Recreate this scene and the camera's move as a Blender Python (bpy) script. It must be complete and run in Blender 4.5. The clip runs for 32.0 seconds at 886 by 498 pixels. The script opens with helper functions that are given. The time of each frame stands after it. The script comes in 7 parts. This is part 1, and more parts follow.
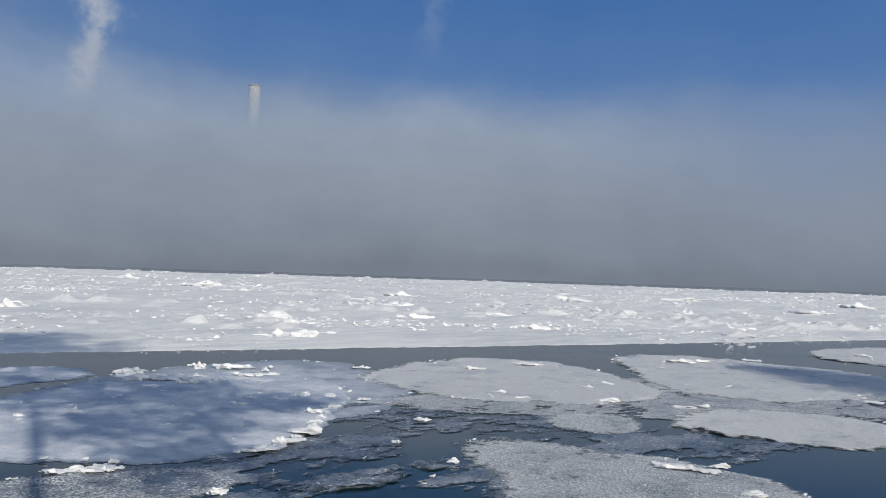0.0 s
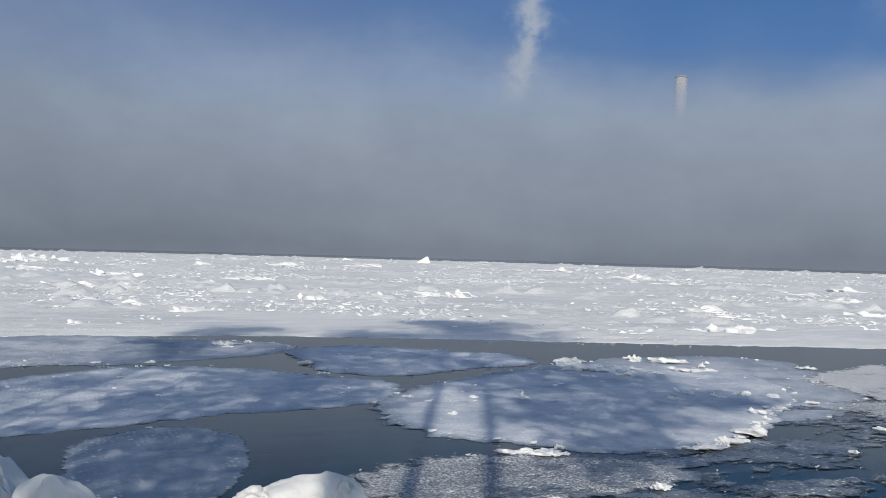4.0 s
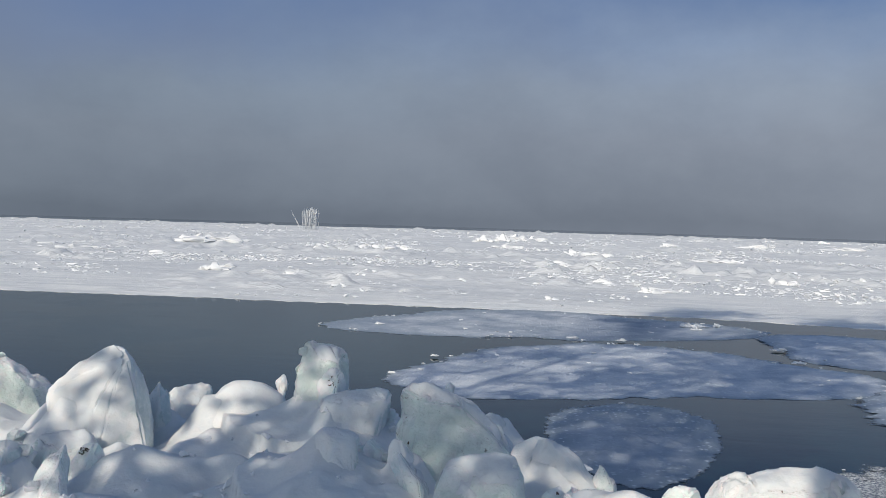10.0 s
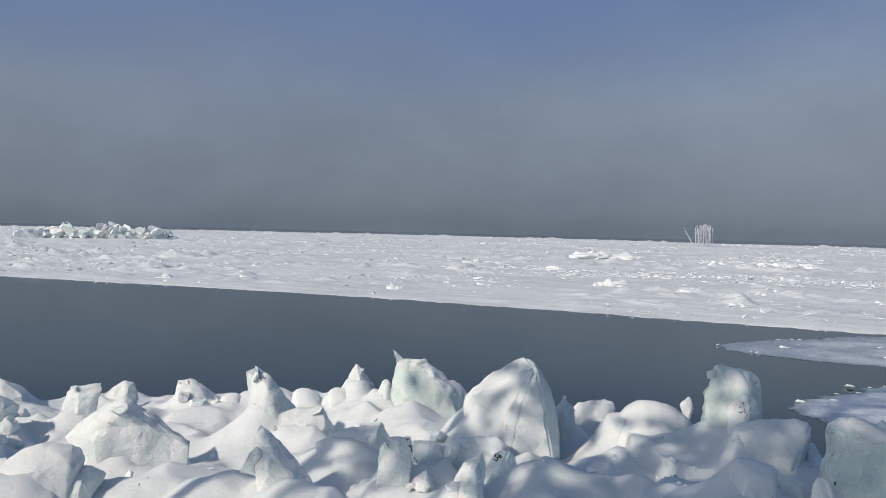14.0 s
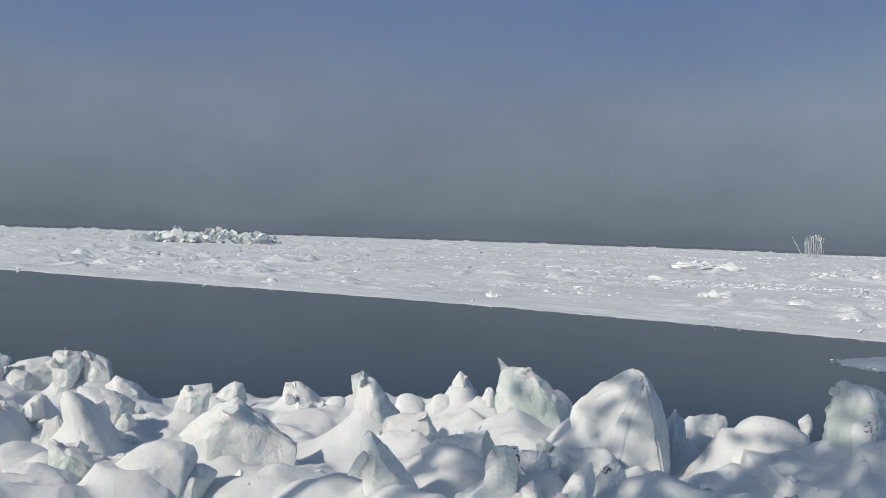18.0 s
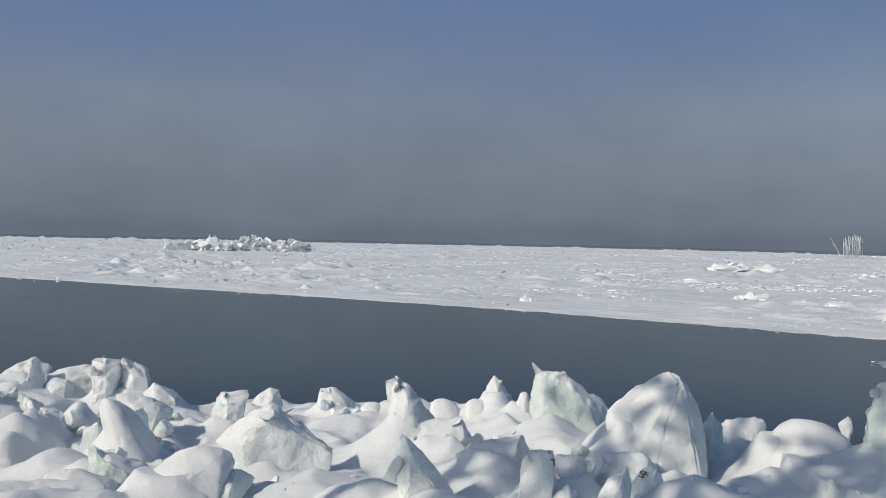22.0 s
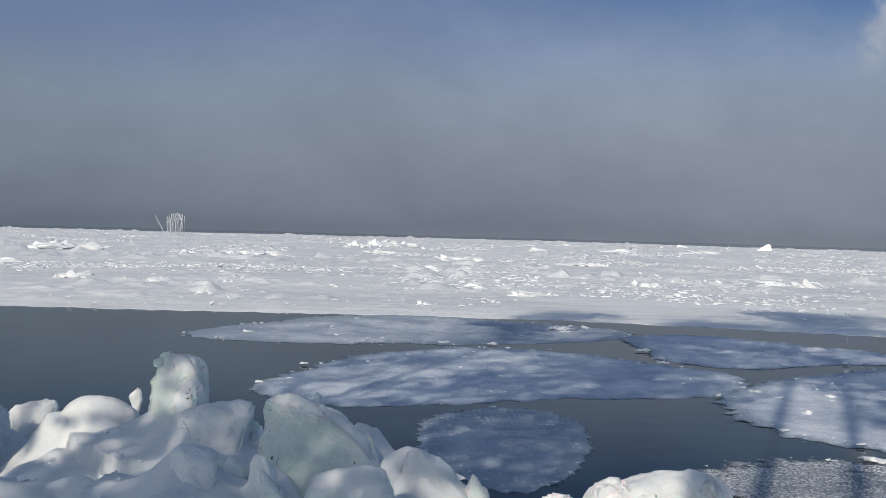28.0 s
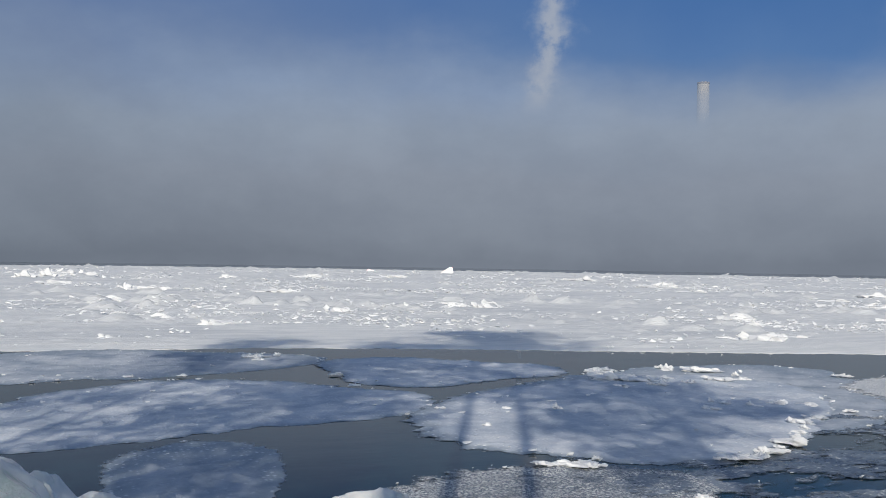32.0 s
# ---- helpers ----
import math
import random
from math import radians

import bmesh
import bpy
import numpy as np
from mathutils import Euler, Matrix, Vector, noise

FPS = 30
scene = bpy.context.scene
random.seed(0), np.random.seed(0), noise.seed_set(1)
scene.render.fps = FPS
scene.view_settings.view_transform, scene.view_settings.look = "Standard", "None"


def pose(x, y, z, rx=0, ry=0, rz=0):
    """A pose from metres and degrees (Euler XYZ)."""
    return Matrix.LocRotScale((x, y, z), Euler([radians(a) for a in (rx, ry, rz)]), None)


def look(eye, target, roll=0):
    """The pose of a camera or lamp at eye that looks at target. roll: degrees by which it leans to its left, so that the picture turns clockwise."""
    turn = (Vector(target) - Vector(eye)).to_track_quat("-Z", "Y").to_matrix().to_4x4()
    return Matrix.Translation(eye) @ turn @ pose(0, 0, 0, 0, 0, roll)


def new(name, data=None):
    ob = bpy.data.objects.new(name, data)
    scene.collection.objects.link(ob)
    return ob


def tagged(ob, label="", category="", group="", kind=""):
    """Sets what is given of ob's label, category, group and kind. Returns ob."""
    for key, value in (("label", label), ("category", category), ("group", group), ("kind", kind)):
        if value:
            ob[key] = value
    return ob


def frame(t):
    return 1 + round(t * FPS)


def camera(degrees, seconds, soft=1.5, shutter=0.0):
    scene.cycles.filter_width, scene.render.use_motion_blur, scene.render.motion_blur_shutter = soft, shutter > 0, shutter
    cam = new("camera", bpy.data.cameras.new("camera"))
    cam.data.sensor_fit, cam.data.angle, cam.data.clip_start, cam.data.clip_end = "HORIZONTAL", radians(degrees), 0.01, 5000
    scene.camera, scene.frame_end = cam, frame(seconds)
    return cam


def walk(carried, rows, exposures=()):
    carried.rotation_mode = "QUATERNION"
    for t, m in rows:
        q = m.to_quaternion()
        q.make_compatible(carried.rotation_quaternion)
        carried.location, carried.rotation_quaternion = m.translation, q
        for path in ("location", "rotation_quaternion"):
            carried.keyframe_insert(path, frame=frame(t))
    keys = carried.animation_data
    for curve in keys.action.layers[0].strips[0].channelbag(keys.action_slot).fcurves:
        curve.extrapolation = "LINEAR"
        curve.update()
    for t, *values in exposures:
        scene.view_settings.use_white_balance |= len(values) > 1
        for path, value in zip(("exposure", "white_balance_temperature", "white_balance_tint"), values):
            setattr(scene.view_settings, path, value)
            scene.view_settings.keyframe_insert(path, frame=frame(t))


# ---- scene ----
# Frozen lake shore: a bank with a shoved ridge of ice blocks, open water with floes, a wide
# rubbly ice sheet, steam fog over the lake. The camera stands on the bank and pans.
cam = camera(51.34, 32.0, soft=0.95)
# seconds, eye x, y, z, turn to the left, pitch up, roll
PATH = [
    (0.0, 0.243, -0.270, 3.423, -47.997, 1.261, 1.896),
    (0.5, 0.244, -0.254, 3.421, -44.112, 0.982, 2.009),
    (1.0, 0.256, -0.206, 3.421, -39.484, 0.816, 2.051),
    (1.5, 0.276, -0.166, 3.432, -37.010, 0.563, 2.013),
    (2.0, 0.265, -0.154, 3.429, -34.963, 0.490, 1.852),
    (2.5, 0.241, -0.128, 3.429, -30.966, 0.325, 1.736),
    (3.0, 0.219, -0.083, 3.417, -27.197, 0.203, 1.787),
    (3.5, 0.206, -0.040, 3.410, -24.238, 0.145, 1.749),
    (4.0, 0.185, -0.020, 3.405, -21.902, 0.075, 1.605),
    (4.5, 0.160, -0.016, 3.405, -19.464, 0.081, 1.524),
    (6.5, 0.195, -0.080, 3.401, -14.052, -0.475, 2.297),
    (7.0, 0.176, -0.092, 3.401, -12.772, -2.286, 2.465),
    (7.5, 0.186, -0.090, 3.387, -11.486, -3.726, 2.649),
    (8.0, 0.154, -0.110, 3.407, -9.969, -3.923, 2.358),
    (8.5, 0.124, -0.131, 3.419, -4.965, -2.969, 1.922),
    (9.0, 0.097, -0.139, 3.423, 0.001, -1.481, 1.802),
    (9.5, 0.075, -0.091, 3.400, 5.074, -1.842, 2.796),
    (10.0, 0.061, -0.058, 3.408, 6.406, -1.881, 1.697),
    (10.5, 0.076, -0.030, 3.405, 10.135, -1.861, 1.399),
    (11.0, 0.069, -0.013, 3.403, 12.170, -1.902, 1.410),
    (11.5, 0.018, -0.010, 3.402, 14.519, -1.973, 1.498),
    (12.0, -0.009, -0.004, 3.409, 19.911, -2.059, 1.392),
    (12.5, -0.044, 0.009, 3.410, 21.021, -2.055, 1.359),
    (13.0, -0.079, 0.004, 3.408, 26.572, -2.113, 1.507),
    (13.5, -0.100, 0.009, 3.409, 26.934, -1.993, 1.340),
    (14.0, -0.118, 0.012, 3.407, 30.374, -1.489, 1.451),
    (14.5, -0.143, 0.017, 3.410, 32.640, -1.404, 1.800),
    (15.0, -0.153, 0.014, 3.406, 32.764, -1.377, 2.176),
    (15.5, -0.175, 0.015, 3.403, 35.467, -1.411, 2.251),
    (17.5, -0.220, 0.016, 3.393, 36.273, -1.301, 2.140),
    (18.0, -0.236, 0.015, 3.393, 36.484, -1.196, 1.957),
    (18.5, -0.247, 0.018, 3.386, 38.435, -1.110, 1.620),
    (19.0, -0.246, 0.014, 3.393, 38.627, -1.164, 1.410),
    (19.5, -0.257, 0.009, 3.389, 38.476, -1.133, 1.176),
    (20.0, -0.264, 0.032, 3.384, 38.564, -1.060, 0.938),
    (20.5, -0.274, 0.036, 3.389, 39.345, -1.059, 0.699),
    (21.0, -0.260, 0.032, 3.381, 39.138, -0.946, 0.907),
    (21.5, -0.248, 0.021, 3.383, 38.907, -0.835, 1.015),
    (22.0, -0.228, 0.016, 3.386, 38.544, -0.917, 1.225),
    (22.5, -0.199, 0.006, 3.384, 35.663, -0.801, 1.287),
    (23.0, -0.182, 0.017, 3.383, 31.704, -0.819, 1.279),
    (23.5, -0.155, 0.026, 3.378, 29.663, -0.770, 1.274),
    (24.0, -0.139, 0.038, 3.389, 23.626, -0.605, 1.488),
    (24.5, -0.122, 0.057, 3.393, 21.434, -0.447, 1.436),
    (26.5, -0.061, 0.200, 3.374, 11.227, -0.516, 0.475),
    (27.0, -0.003, 0.236, 3.361, 8.473, -0.826, 1.351),
    (27.5, 0.070, 0.254, 3.361, 2.549, -1.440, 1.996),
    (28.0, 0.076, 0.248, 3.377, -1.533, -1.317, 1.581),
    (28.5, 0.063, 0.198, 3.393, -6.625, -1.039, 1.549),
    (29.0, 0.083, 0.194, 3.398, -11.757, -1.010, 1.664),
    (29.5, 0.088, 0.197, 3.396, -13.721, -0.974, 1.709),
    (30.0, 0.086, 0.193, 3.403, -15.957, -0.696, 1.624),
    (30.5, 0.087, 0.183, 3.405, -17.513, -0.231, 1.203),
    (31.0, 0.090, 0.168, 3.409, -17.592, 0.044, 1.205),
    (31.5, 0.088, 0.163, 3.411, -19.581, 0.259, 1.151),
    (32.0, 0.049, 0.129, 3.411, -20.471, 0.672, 0.919),
]
walk(cam, [(r[0], pose(r[1], r[2], r[3], 90 + r[5], 0, r[4]) @ pose(0, 0, 0, 0, 0, r[6])) for r in PATH], [(0.0, 0.0), (13.0, 0.0), (18.0, -0.09), (32.0, -0.06)])

# ---- light ----
SHADE_AZ, SUN_EL = radians(23.5), radians(34.0)      # the way shadows point, from +y towards +x
world = bpy.data.worlds.new("sky")
scene.world = world
world.use_nodes = True
wn = world.node_tree
sky = wn.nodes.new("ShaderNodeTexSky")
sky.sky_type, sky.sun_disc = "NISHITA", False
sky.sun_elevation, sky.sun_rotation = SUN_EL, SHADE_AZ + math.pi
sky.air_density, sky.dust_density, sky.ozone_density = 1.0, 0.7, 1.5
bg = wn.nodes["Background"]
bg.inputs[1].default_value = 0.105
wn.links.new(sky.outputs[0], bg.inputs[0])
sun_data = bpy.data.lights.new("sun", "SUN")
sun_data.energy, sun_data.angle, sun_data.color = 2.95, radians(0.6), (0.98, 0.91, 0.79)
sun = new("sun", sun_data)
sun.matrix_world = look((0, 0, 50), (math.sin(SHADE_AZ) * math.cos(SUN_EL), math.cos(SHADE_AZ) * math.cos(SUN_EL), 50 - math.sin(SUN_EL)))


# ---- materials ----
class Mat:
    """A small builder for node materials on world positions."""

    def __init__(self, name):
        self.m = bpy.data.materials.new(name)
        self.m.use_nodes = True
        self.t = self.m.node_tree
        self.n, self.l = self.t.nodes, self.t.links
        self.b = self.n["Principled BSDF"]
        self.pos = self.n.new("ShaderNodeNewGeometry").outputs["Position"]

    def noise(self, scale, detail=4.0, rough=0.6, stretch=None, vec=None):
        nd = self.n.new("ShaderNodeTexNoise")
        nd.inputs["Scale"].default_value, nd.inputs["Detail"].default_value, nd.inputs["Roughness"].default_value = scale, detail, rough
        v = vec or self.pos
        if stretch:
            mp = self.n.new("ShaderNodeMapping")
            mp.inputs["Scale"].default_value = stretch
            self.l.new(v, mp.inputs["Vector"])
            v = mp.outputs[0]
        self.l.new(v, nd.inputs["Vector"])
        return nd.outputs[0]

    def ramp(self, fac, *stops):
        r = self.n.new("ShaderNodeValToRGB")
        els = r.color_ramp.elements
        while len(els) < len(stops):
            els.new(0.5)
        for e, (p, c) in zip(els, stops):
            e.position, e.color = p, (*c, 1) if isinstance(c, tuple) else (c, c, c, 1)
        self.l.new(fac, r.inputs[0])
        return r.outputs[0]

    def mix(self, fac, a, b, mode="MIX"):
        mx = self.n.new("ShaderNodeMix")
        mx.data_type, mx.blend_type = "RGBA", mode
        for sock, v in ((mx.inputs[0], fac), (mx.inputs[6], a), (mx.inputs[7], b)):
            if isinstance(v, (int, float)):
                sock.default_value = v
            elif isinstance(v, tuple):
                sock.default_value = (*v, 1)
            else:
                self.l.new(v, sock)
        return mx.outputs[2]

    def math(self, op, a, b=0.0, c=0.0, clamp=False):
        md = self.n.new("ShaderNodeMath")
        md.operation, md.use_clamp = op, clamp
        for sock, v in zip(md.inputs, (a, b, c)):
            if isinstance(v, (int, float)):
                sock.default_value = v
            else:
                self.l.new(v, sock)
        return md.outputs[0]

    def smooth(self, v, lo, hi, to0=0.0, to1=1.0):
        mr = self.n.new("ShaderNodeMapRange")
        mr.interpolation_type = "SMOOTHSTEP"
        for i, x in enumerate((lo, hi, to0, to1), 1):
            if isinstance(x, (int, float)):
                mr.inputs[i].default_value = x
            else:
                self.l.new(x, mr.inputs[i])
        self.l.new(v, mr.inputs[0])
        return mr.outputs[0]

    def bump(self, height, strength, dist, normal=None):
        bp = self.n.new("ShaderNodeBump")
        bp.inputs["Strength"].default_value, bp.inputs["Distance"].default_value = strength, dist
        self.l.new(height, bp.inputs["Height"])
        if normal:
            self.l.new(normal, bp.inputs["Normal"])
        return bp.outputs[0]

    def set(self, **kw):
        for key, v in kw.items():
            sock = self.b.inputs[key.replace("_", " ")]
            if isinstance(v, (int, float)):
                sock.default_value = v
            elif isinstance(v, tuple):
                sock.default_value = (*v, 1) if len(v) == 3 and sock.type == "RGBA" else v
            else:
                self.l.new(v, sock)
        return self


def snow_material(name, a=(0.80, 0.795, 0.77), b=(0.845, 0.835, 0.805), grain=18.0, sss=0.0):
    k = Mat(name)
    big, fine = k.noise(0.9, 5), k.noise(grain, 5, 0.7)
    col = k.mix(k.smooth(big, 0.35, 0.65), a, b)
    col = k.mix(k.smooth(fine, 0.3, 0.7), k.mix(1.0, col, (0.94, 0.95, 0.97), "MULTIPLY"), col)
    nrm = k.bump(fine, 0.22, 0.010)
    nrm = k.bump(k.noise(5.0, 5, 0.6), 0.35, 0.05, nrm)
    k.set(Base_Color=col, Roughness=k.smooth(fine, 0.2, 0.8, 0.5, 0.8), Normal=nrm, Specular_IOR_Level=0.3)
    if sss:
        k.set(Subsurface_Weight=sss, Subsurface_Radius=(0.022, 0.026, 0.028), Subsurface_Scale=1.0)
    return k.m


def ice_material(name, tint=(0.63, 0.69, 0.645), frost=(0.76, 0.79, 0.75), cap_at=0.5):
    """Hard lake ice: pale green, glossy where bare, frosted in patches."""
    k = Mat(name)
    a, b, c = k.noise(1.5, 4), k.noise(26.0, 5, 0.7), k.noise(7.0, 3)
    cover = k.smooth(a, 0.42, 0.6)
    col = k.mix(cover, tint, frost)
    col = k.mix(k.smooth(b, 0.60, 0.8), col, (0.82, 0.84, 0.85))
    nz = k.n.new("ShaderNodeSeparateXYZ")
    k.l.new(k.n.new("ShaderNodeNewGeometry").outputs["Normal"], nz.inputs[0])
    cap = k.smooth(k.math("ADD", nz.outputs[2], k.math("MULTIPLY", k.math("SUBTRACT", k.noise(2.2, 4, 0.55), 0.5), 0.7)), cap_at - 0.1, cap_at + 0.3)
    col = k.mix(cap, col, (0.84, 0.84, 0.81))
    dirt = k.smooth(k.noise(3.1, 6, 0.75), 0.765, 0.79)
    fleck = k.math("MULTIPLY", k.smooth(k.noise(2.2, 4, 0.6), 0.58, 0.66), k.smooth(k.noise(34.0, 3, 0.6), 0.60, 0.66))
    col = k.mix(k.math("MAXIMUM", dirt, k.math("MULTIPLY", fleck, 0.8)), col, (0.16, 0.12, 0.08))
    k.set(Base_Color=col, Roughness=k.mix(cover, (0.22,) * 3, (0.6,) * 3), Normal=k.bump(k.noise(70.0, 4, 0.7), 0.25, 0.006, k.bump(b, 0.3, 0.03, k.bump(c, 0.45, 0.09))), IOR=1.31,
          Subsurface_Weight=0.6, Subsurface_Radius=(0.045, 0.06, 0.056), Subsurface_Scale=1.0)
    return k.m


def crust_material():
    """Shoved ice under packed snow: snow on the upper faces and those turned to -x and -y, pale icy crust where steep
    or turned away.
    """
    k = Mat("snow packed on shoved ice")
    geo = k.n.new("ShaderNodeNewGeometry")
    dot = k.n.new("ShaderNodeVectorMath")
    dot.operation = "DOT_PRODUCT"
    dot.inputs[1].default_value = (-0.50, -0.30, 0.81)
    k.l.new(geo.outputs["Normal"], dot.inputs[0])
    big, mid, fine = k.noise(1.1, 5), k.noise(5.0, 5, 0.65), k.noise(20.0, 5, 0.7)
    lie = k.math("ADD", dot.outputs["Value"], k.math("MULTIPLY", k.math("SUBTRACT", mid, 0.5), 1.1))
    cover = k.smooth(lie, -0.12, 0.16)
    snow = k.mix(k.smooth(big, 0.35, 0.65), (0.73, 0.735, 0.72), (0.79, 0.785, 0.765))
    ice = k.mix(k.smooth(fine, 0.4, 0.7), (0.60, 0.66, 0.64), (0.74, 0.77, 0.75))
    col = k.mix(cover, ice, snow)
    fleck = k.math("MULTIPLY", k.smooth(k.noise(1.7, 4, 0.6), 0.60, 0.68), k.smooth(k.noise(30.0, 3, 0.6), 0.62, 0.67))
    col = k.mix(k.math("MULTIPLY", fleck, 0.7), col, (0.20, 0.16, 0.12))
    nrm = k.bump(mid, 0.35, 0.045, k.bump(fine, 0.22, 0.010))
    k.set(Base_Color=col, Roughness=k.mix(cover, (0.38,) * 3, (0.72,) * 3), Normal=nrm, Specular_IOR_Level=0.3,
          Subsurface_Weight=0.6, Subsurface_Radius=(0.026, 0.030, 0.033), Subsurface_Scale=1.0)
    return k.m


def sheet_material():
    k = Mat("wind packed snow on lake ice")
    big, mid, fine = k.noise(0.06, 5, 0.6, (1, 2.2, 1)), k.noise(0.7, 6, 0.7, (0.4, 1.8, 1)), k.noise(9.0, 4, 0.7)
    col = k.mix(k.smooth(big, 0.35, 0.62), (0.71, 0.715, 0.71), (0.84, 0.835, 0.81))
    col = k.mix(k.smooth(mid, 0.42, 0.62), k.mix(1.0, col, (0.90, 0.915, 0.93), "MULTIPLY"), k.mix(0.5, col, (0.87, 0.865, 0.845)))
    k.set(Base_Color=col, Roughness=0.7, Specular_IOR_Level=0.3, Normal=k.bump(fine, 0.5, 0.04, k.bump(mid, 0.8, 0.16)))
    return k.m


def rim_of(k, ragged, lo, hi):
    """How far inside the rim a point lies, frayed by noise: 0 beyond the rim, 1 inside."""
    at = k.n.new("ShaderNodeAttribute")
    at.attribute_name = "inside"
    e = k.math("ADD", at.outputs["Fac"], k.math("MULTIPLY", k.math("SUBTRACT", k.noise(2.4, 6, 0.7), 0.5), ragged))
    return k.smooth(e, lo, hi)


def grains(k, scale, dense=False):
    vo = k.n.new("ShaderNodeTexVoronoi")
    vo.inputs["Scale"].default_value = scale
    k.l.new(k.pos, vo.inputs["Vector"])
    pick = k.n.new("ShaderNodeSeparateColor")
    k.l.new(vo.outputs["Color"], pick.inputs[0])
    if dense:
        return k.math("MULTIPLY", k.smooth(vo.outputs["Distance"], 0.25, 0.62, 1.0, 0.0), k.smooth(pick.outputs[0], 0.0, 0.5, 0.45, 1.0))
    return k.math("MULTIPLY", k.smooth(vo.outputs["Distance"], 0.1, 0.5, 1.0, 0.0), k.smooth(pick.outputs[0], 0.35, 0.8))


def floe_material(name="snow crusted floe ice", a=(0.55, 0.60, 0.66), b=(0.82, 0.83, 0.84), wide=0.35):
    """Snow-crusted pancake ice: white on top, grey, wet and grainy towards the rim."""
    k = Mat(name)
    big, mid, fine, grain = k.noise(0.5, 5), k.noise(2.6, 5, 0.65), k.noise(40.0, 4, 0.75), grains(k, 10.0)
    col = k.mix(k.smooth(big, 0.36, 0.6), a, b)
    col = k.mix(k.smooth(mid, 0.4, 0.62), k.mix(1.0, col, (0.84, 0.87, 0.91), "MULTIPLY"), col)
    col = k.mix(1.0, col, k.mix(grain, (0.86, 0.875, 0.90), (1.04, 1.04, 1.03)), "MULTIPLY")
    wet = rim_of(k, 0.5, 0.05, wide)
    col = k.mix(wet, k.mix(grain, (0.26, 0.31, 0.36), (0.74, 0.77, 0.80)), col)
    k.set(Base_Color=col, Roughness=k.mix(wet, (0.35,) * 3, (0.7,) * 3), Alpha=rim_of(k, 0.34, 0.02, 0.11),
          Normal=k.bump(grain, 0.5, 0.03, k.bump(fine, 0.5, 0.012, k.bump(mid, 0.5, 0.05))))
    return k.m


def slush_material(name, patchy, wet=(0.06, 0.085, 0.115), frosted=(0.23, 0.27, 0.32), lo=0.50, hi=0.72, sown=0.12, dense=False):
    """Thin refrozen slush, granular, broken up over the dark water."""
    k = Mat(name)
    big, mid, grain, small = k.noise(0.8, 5), k.noise(4.0, 5, 0.7), grains(k, 17.0 if dense else 10.0, dense), grains(k, 34.0 if dense else 22.0, dense)
    cover = k.math("ADD", k.math("MULTIPLY", big, 0.7), k.math("MULTIPLY", mid, 0.5))
    frost = k.smooth(cover, lo, hi)
    seed = k.math("MAXIMUM", grain, k.math("MULTIPLY", small, 0.8))
    col = k.mix(frost, wet, frosted)
    col = k.mix(k.math("MULTIPLY", seed, k.math("ADD", k.math("MULTIPLY", frost, 0.75), sown)), col, (0.88, 0.88, 0.86))
    if dense:
        edge = k.math("SUBTRACT", 1.0, rim_of(k, 0.5, 0.15, 0.5))
        col = k.mix(k.math("MULTIPLY", edge, seed), col, (0.92, 0.92, 0.90))
    alpha = rim_of(k, 0.9 if dense else 0.45, 0.04, 0.26)
    if patchy:
        alpha = k.math("MULTIPLY", alpha, k.smooth(k.math("ADD", k.math("MULTIPLY", k.noise(0.45, 6, 0.68, (0.7, 1.3, 1)), 1.0), k.math("MULTIPLY", mid, 0.12)), patchy, patchy + 0.07))
    k.set(Base_Color=col, Roughness=k.mix(frost, (0.25,) * 3, (0.6,) * 3), Alpha=alpha, Normal=k.bump(seed, 1.0, 0.035 if dense else 0.03))
    return k.m


def water_material():
    k = Mat("dark lake water")
    w1, w2 = k.noise(0.5, 3, 0.5, (1, 2.5, 1)), k.noise(3.5, 3, 0.5, (1, 2.2, 1))
    skin = k.smooth(k.noise(0.10, 4, 0.6), 0.5, 0.62)
    k.set(Base_Color=k.mix(skin, (0.005, 0.022, 0.027), (0.014, 0.037, 0.044)), Roughness=k.mix(skin, (0.04,) * 3, (0.13,) * 3), IOR=1.26,
          Normal=k.bump(w2, 0.05, 0.015, k.bump(w1, 0.06, 0.04)))
    return k.m


SNOW = snow_material("drifted snow", (0.73, 0.735, 0.72), (0.79, 0.785, 0.765), sss=0.4)
RUBBLE = snow_material("frosted ice rubble", (0.80, 0.80, 0.79), (0.87, 0.865, 0.85), 12.0)
ICE = ice_material("pale green lake ice")
ICE_WHITE = ice_material("frosted white ice", (0.76, 0.79, 0.76), (0.82, 0.83, 0.805), 0.10)
CRUST = crust_material()
SHEET, FLOE, WATER = sheet_material(), floe_material(), water_material()
GREY_FLOE = floe_material("grey wet floe ice", (0.36, 0.41, 0.47), (0.64, 0.66, 0.68), 0.9)
SLUSH = slush_material("wet slush ice with bright grains", 0, (0.07, 0.10, 0.14), (0.20, 0.24, 0.29), 0.44, 0.66, 0.16, True)
PATCHY = slush_material("broken patches of slush ice", 0.54, sown=0.25)
FROSTED = slush_material("white granular frost on floe ice", 0, (0.48, 0.51, 0.54), (0.72, 0.735, 0.75), 0.42, 0.62, 0.28, True)
GRAINY = slush_material("bright granular slush ice", 0, (0.16, 0.20, 0.24), (0.42, 0.46, 0.50), 0.44, 0.66, 0.35, True)
SCATTERED = slush_material("scattered grains of slush ice", 0.46, (0.10, 0.13, 0.17), (0.32, 0.36, 0.41), 0.44, 0.66, 0.35, True)


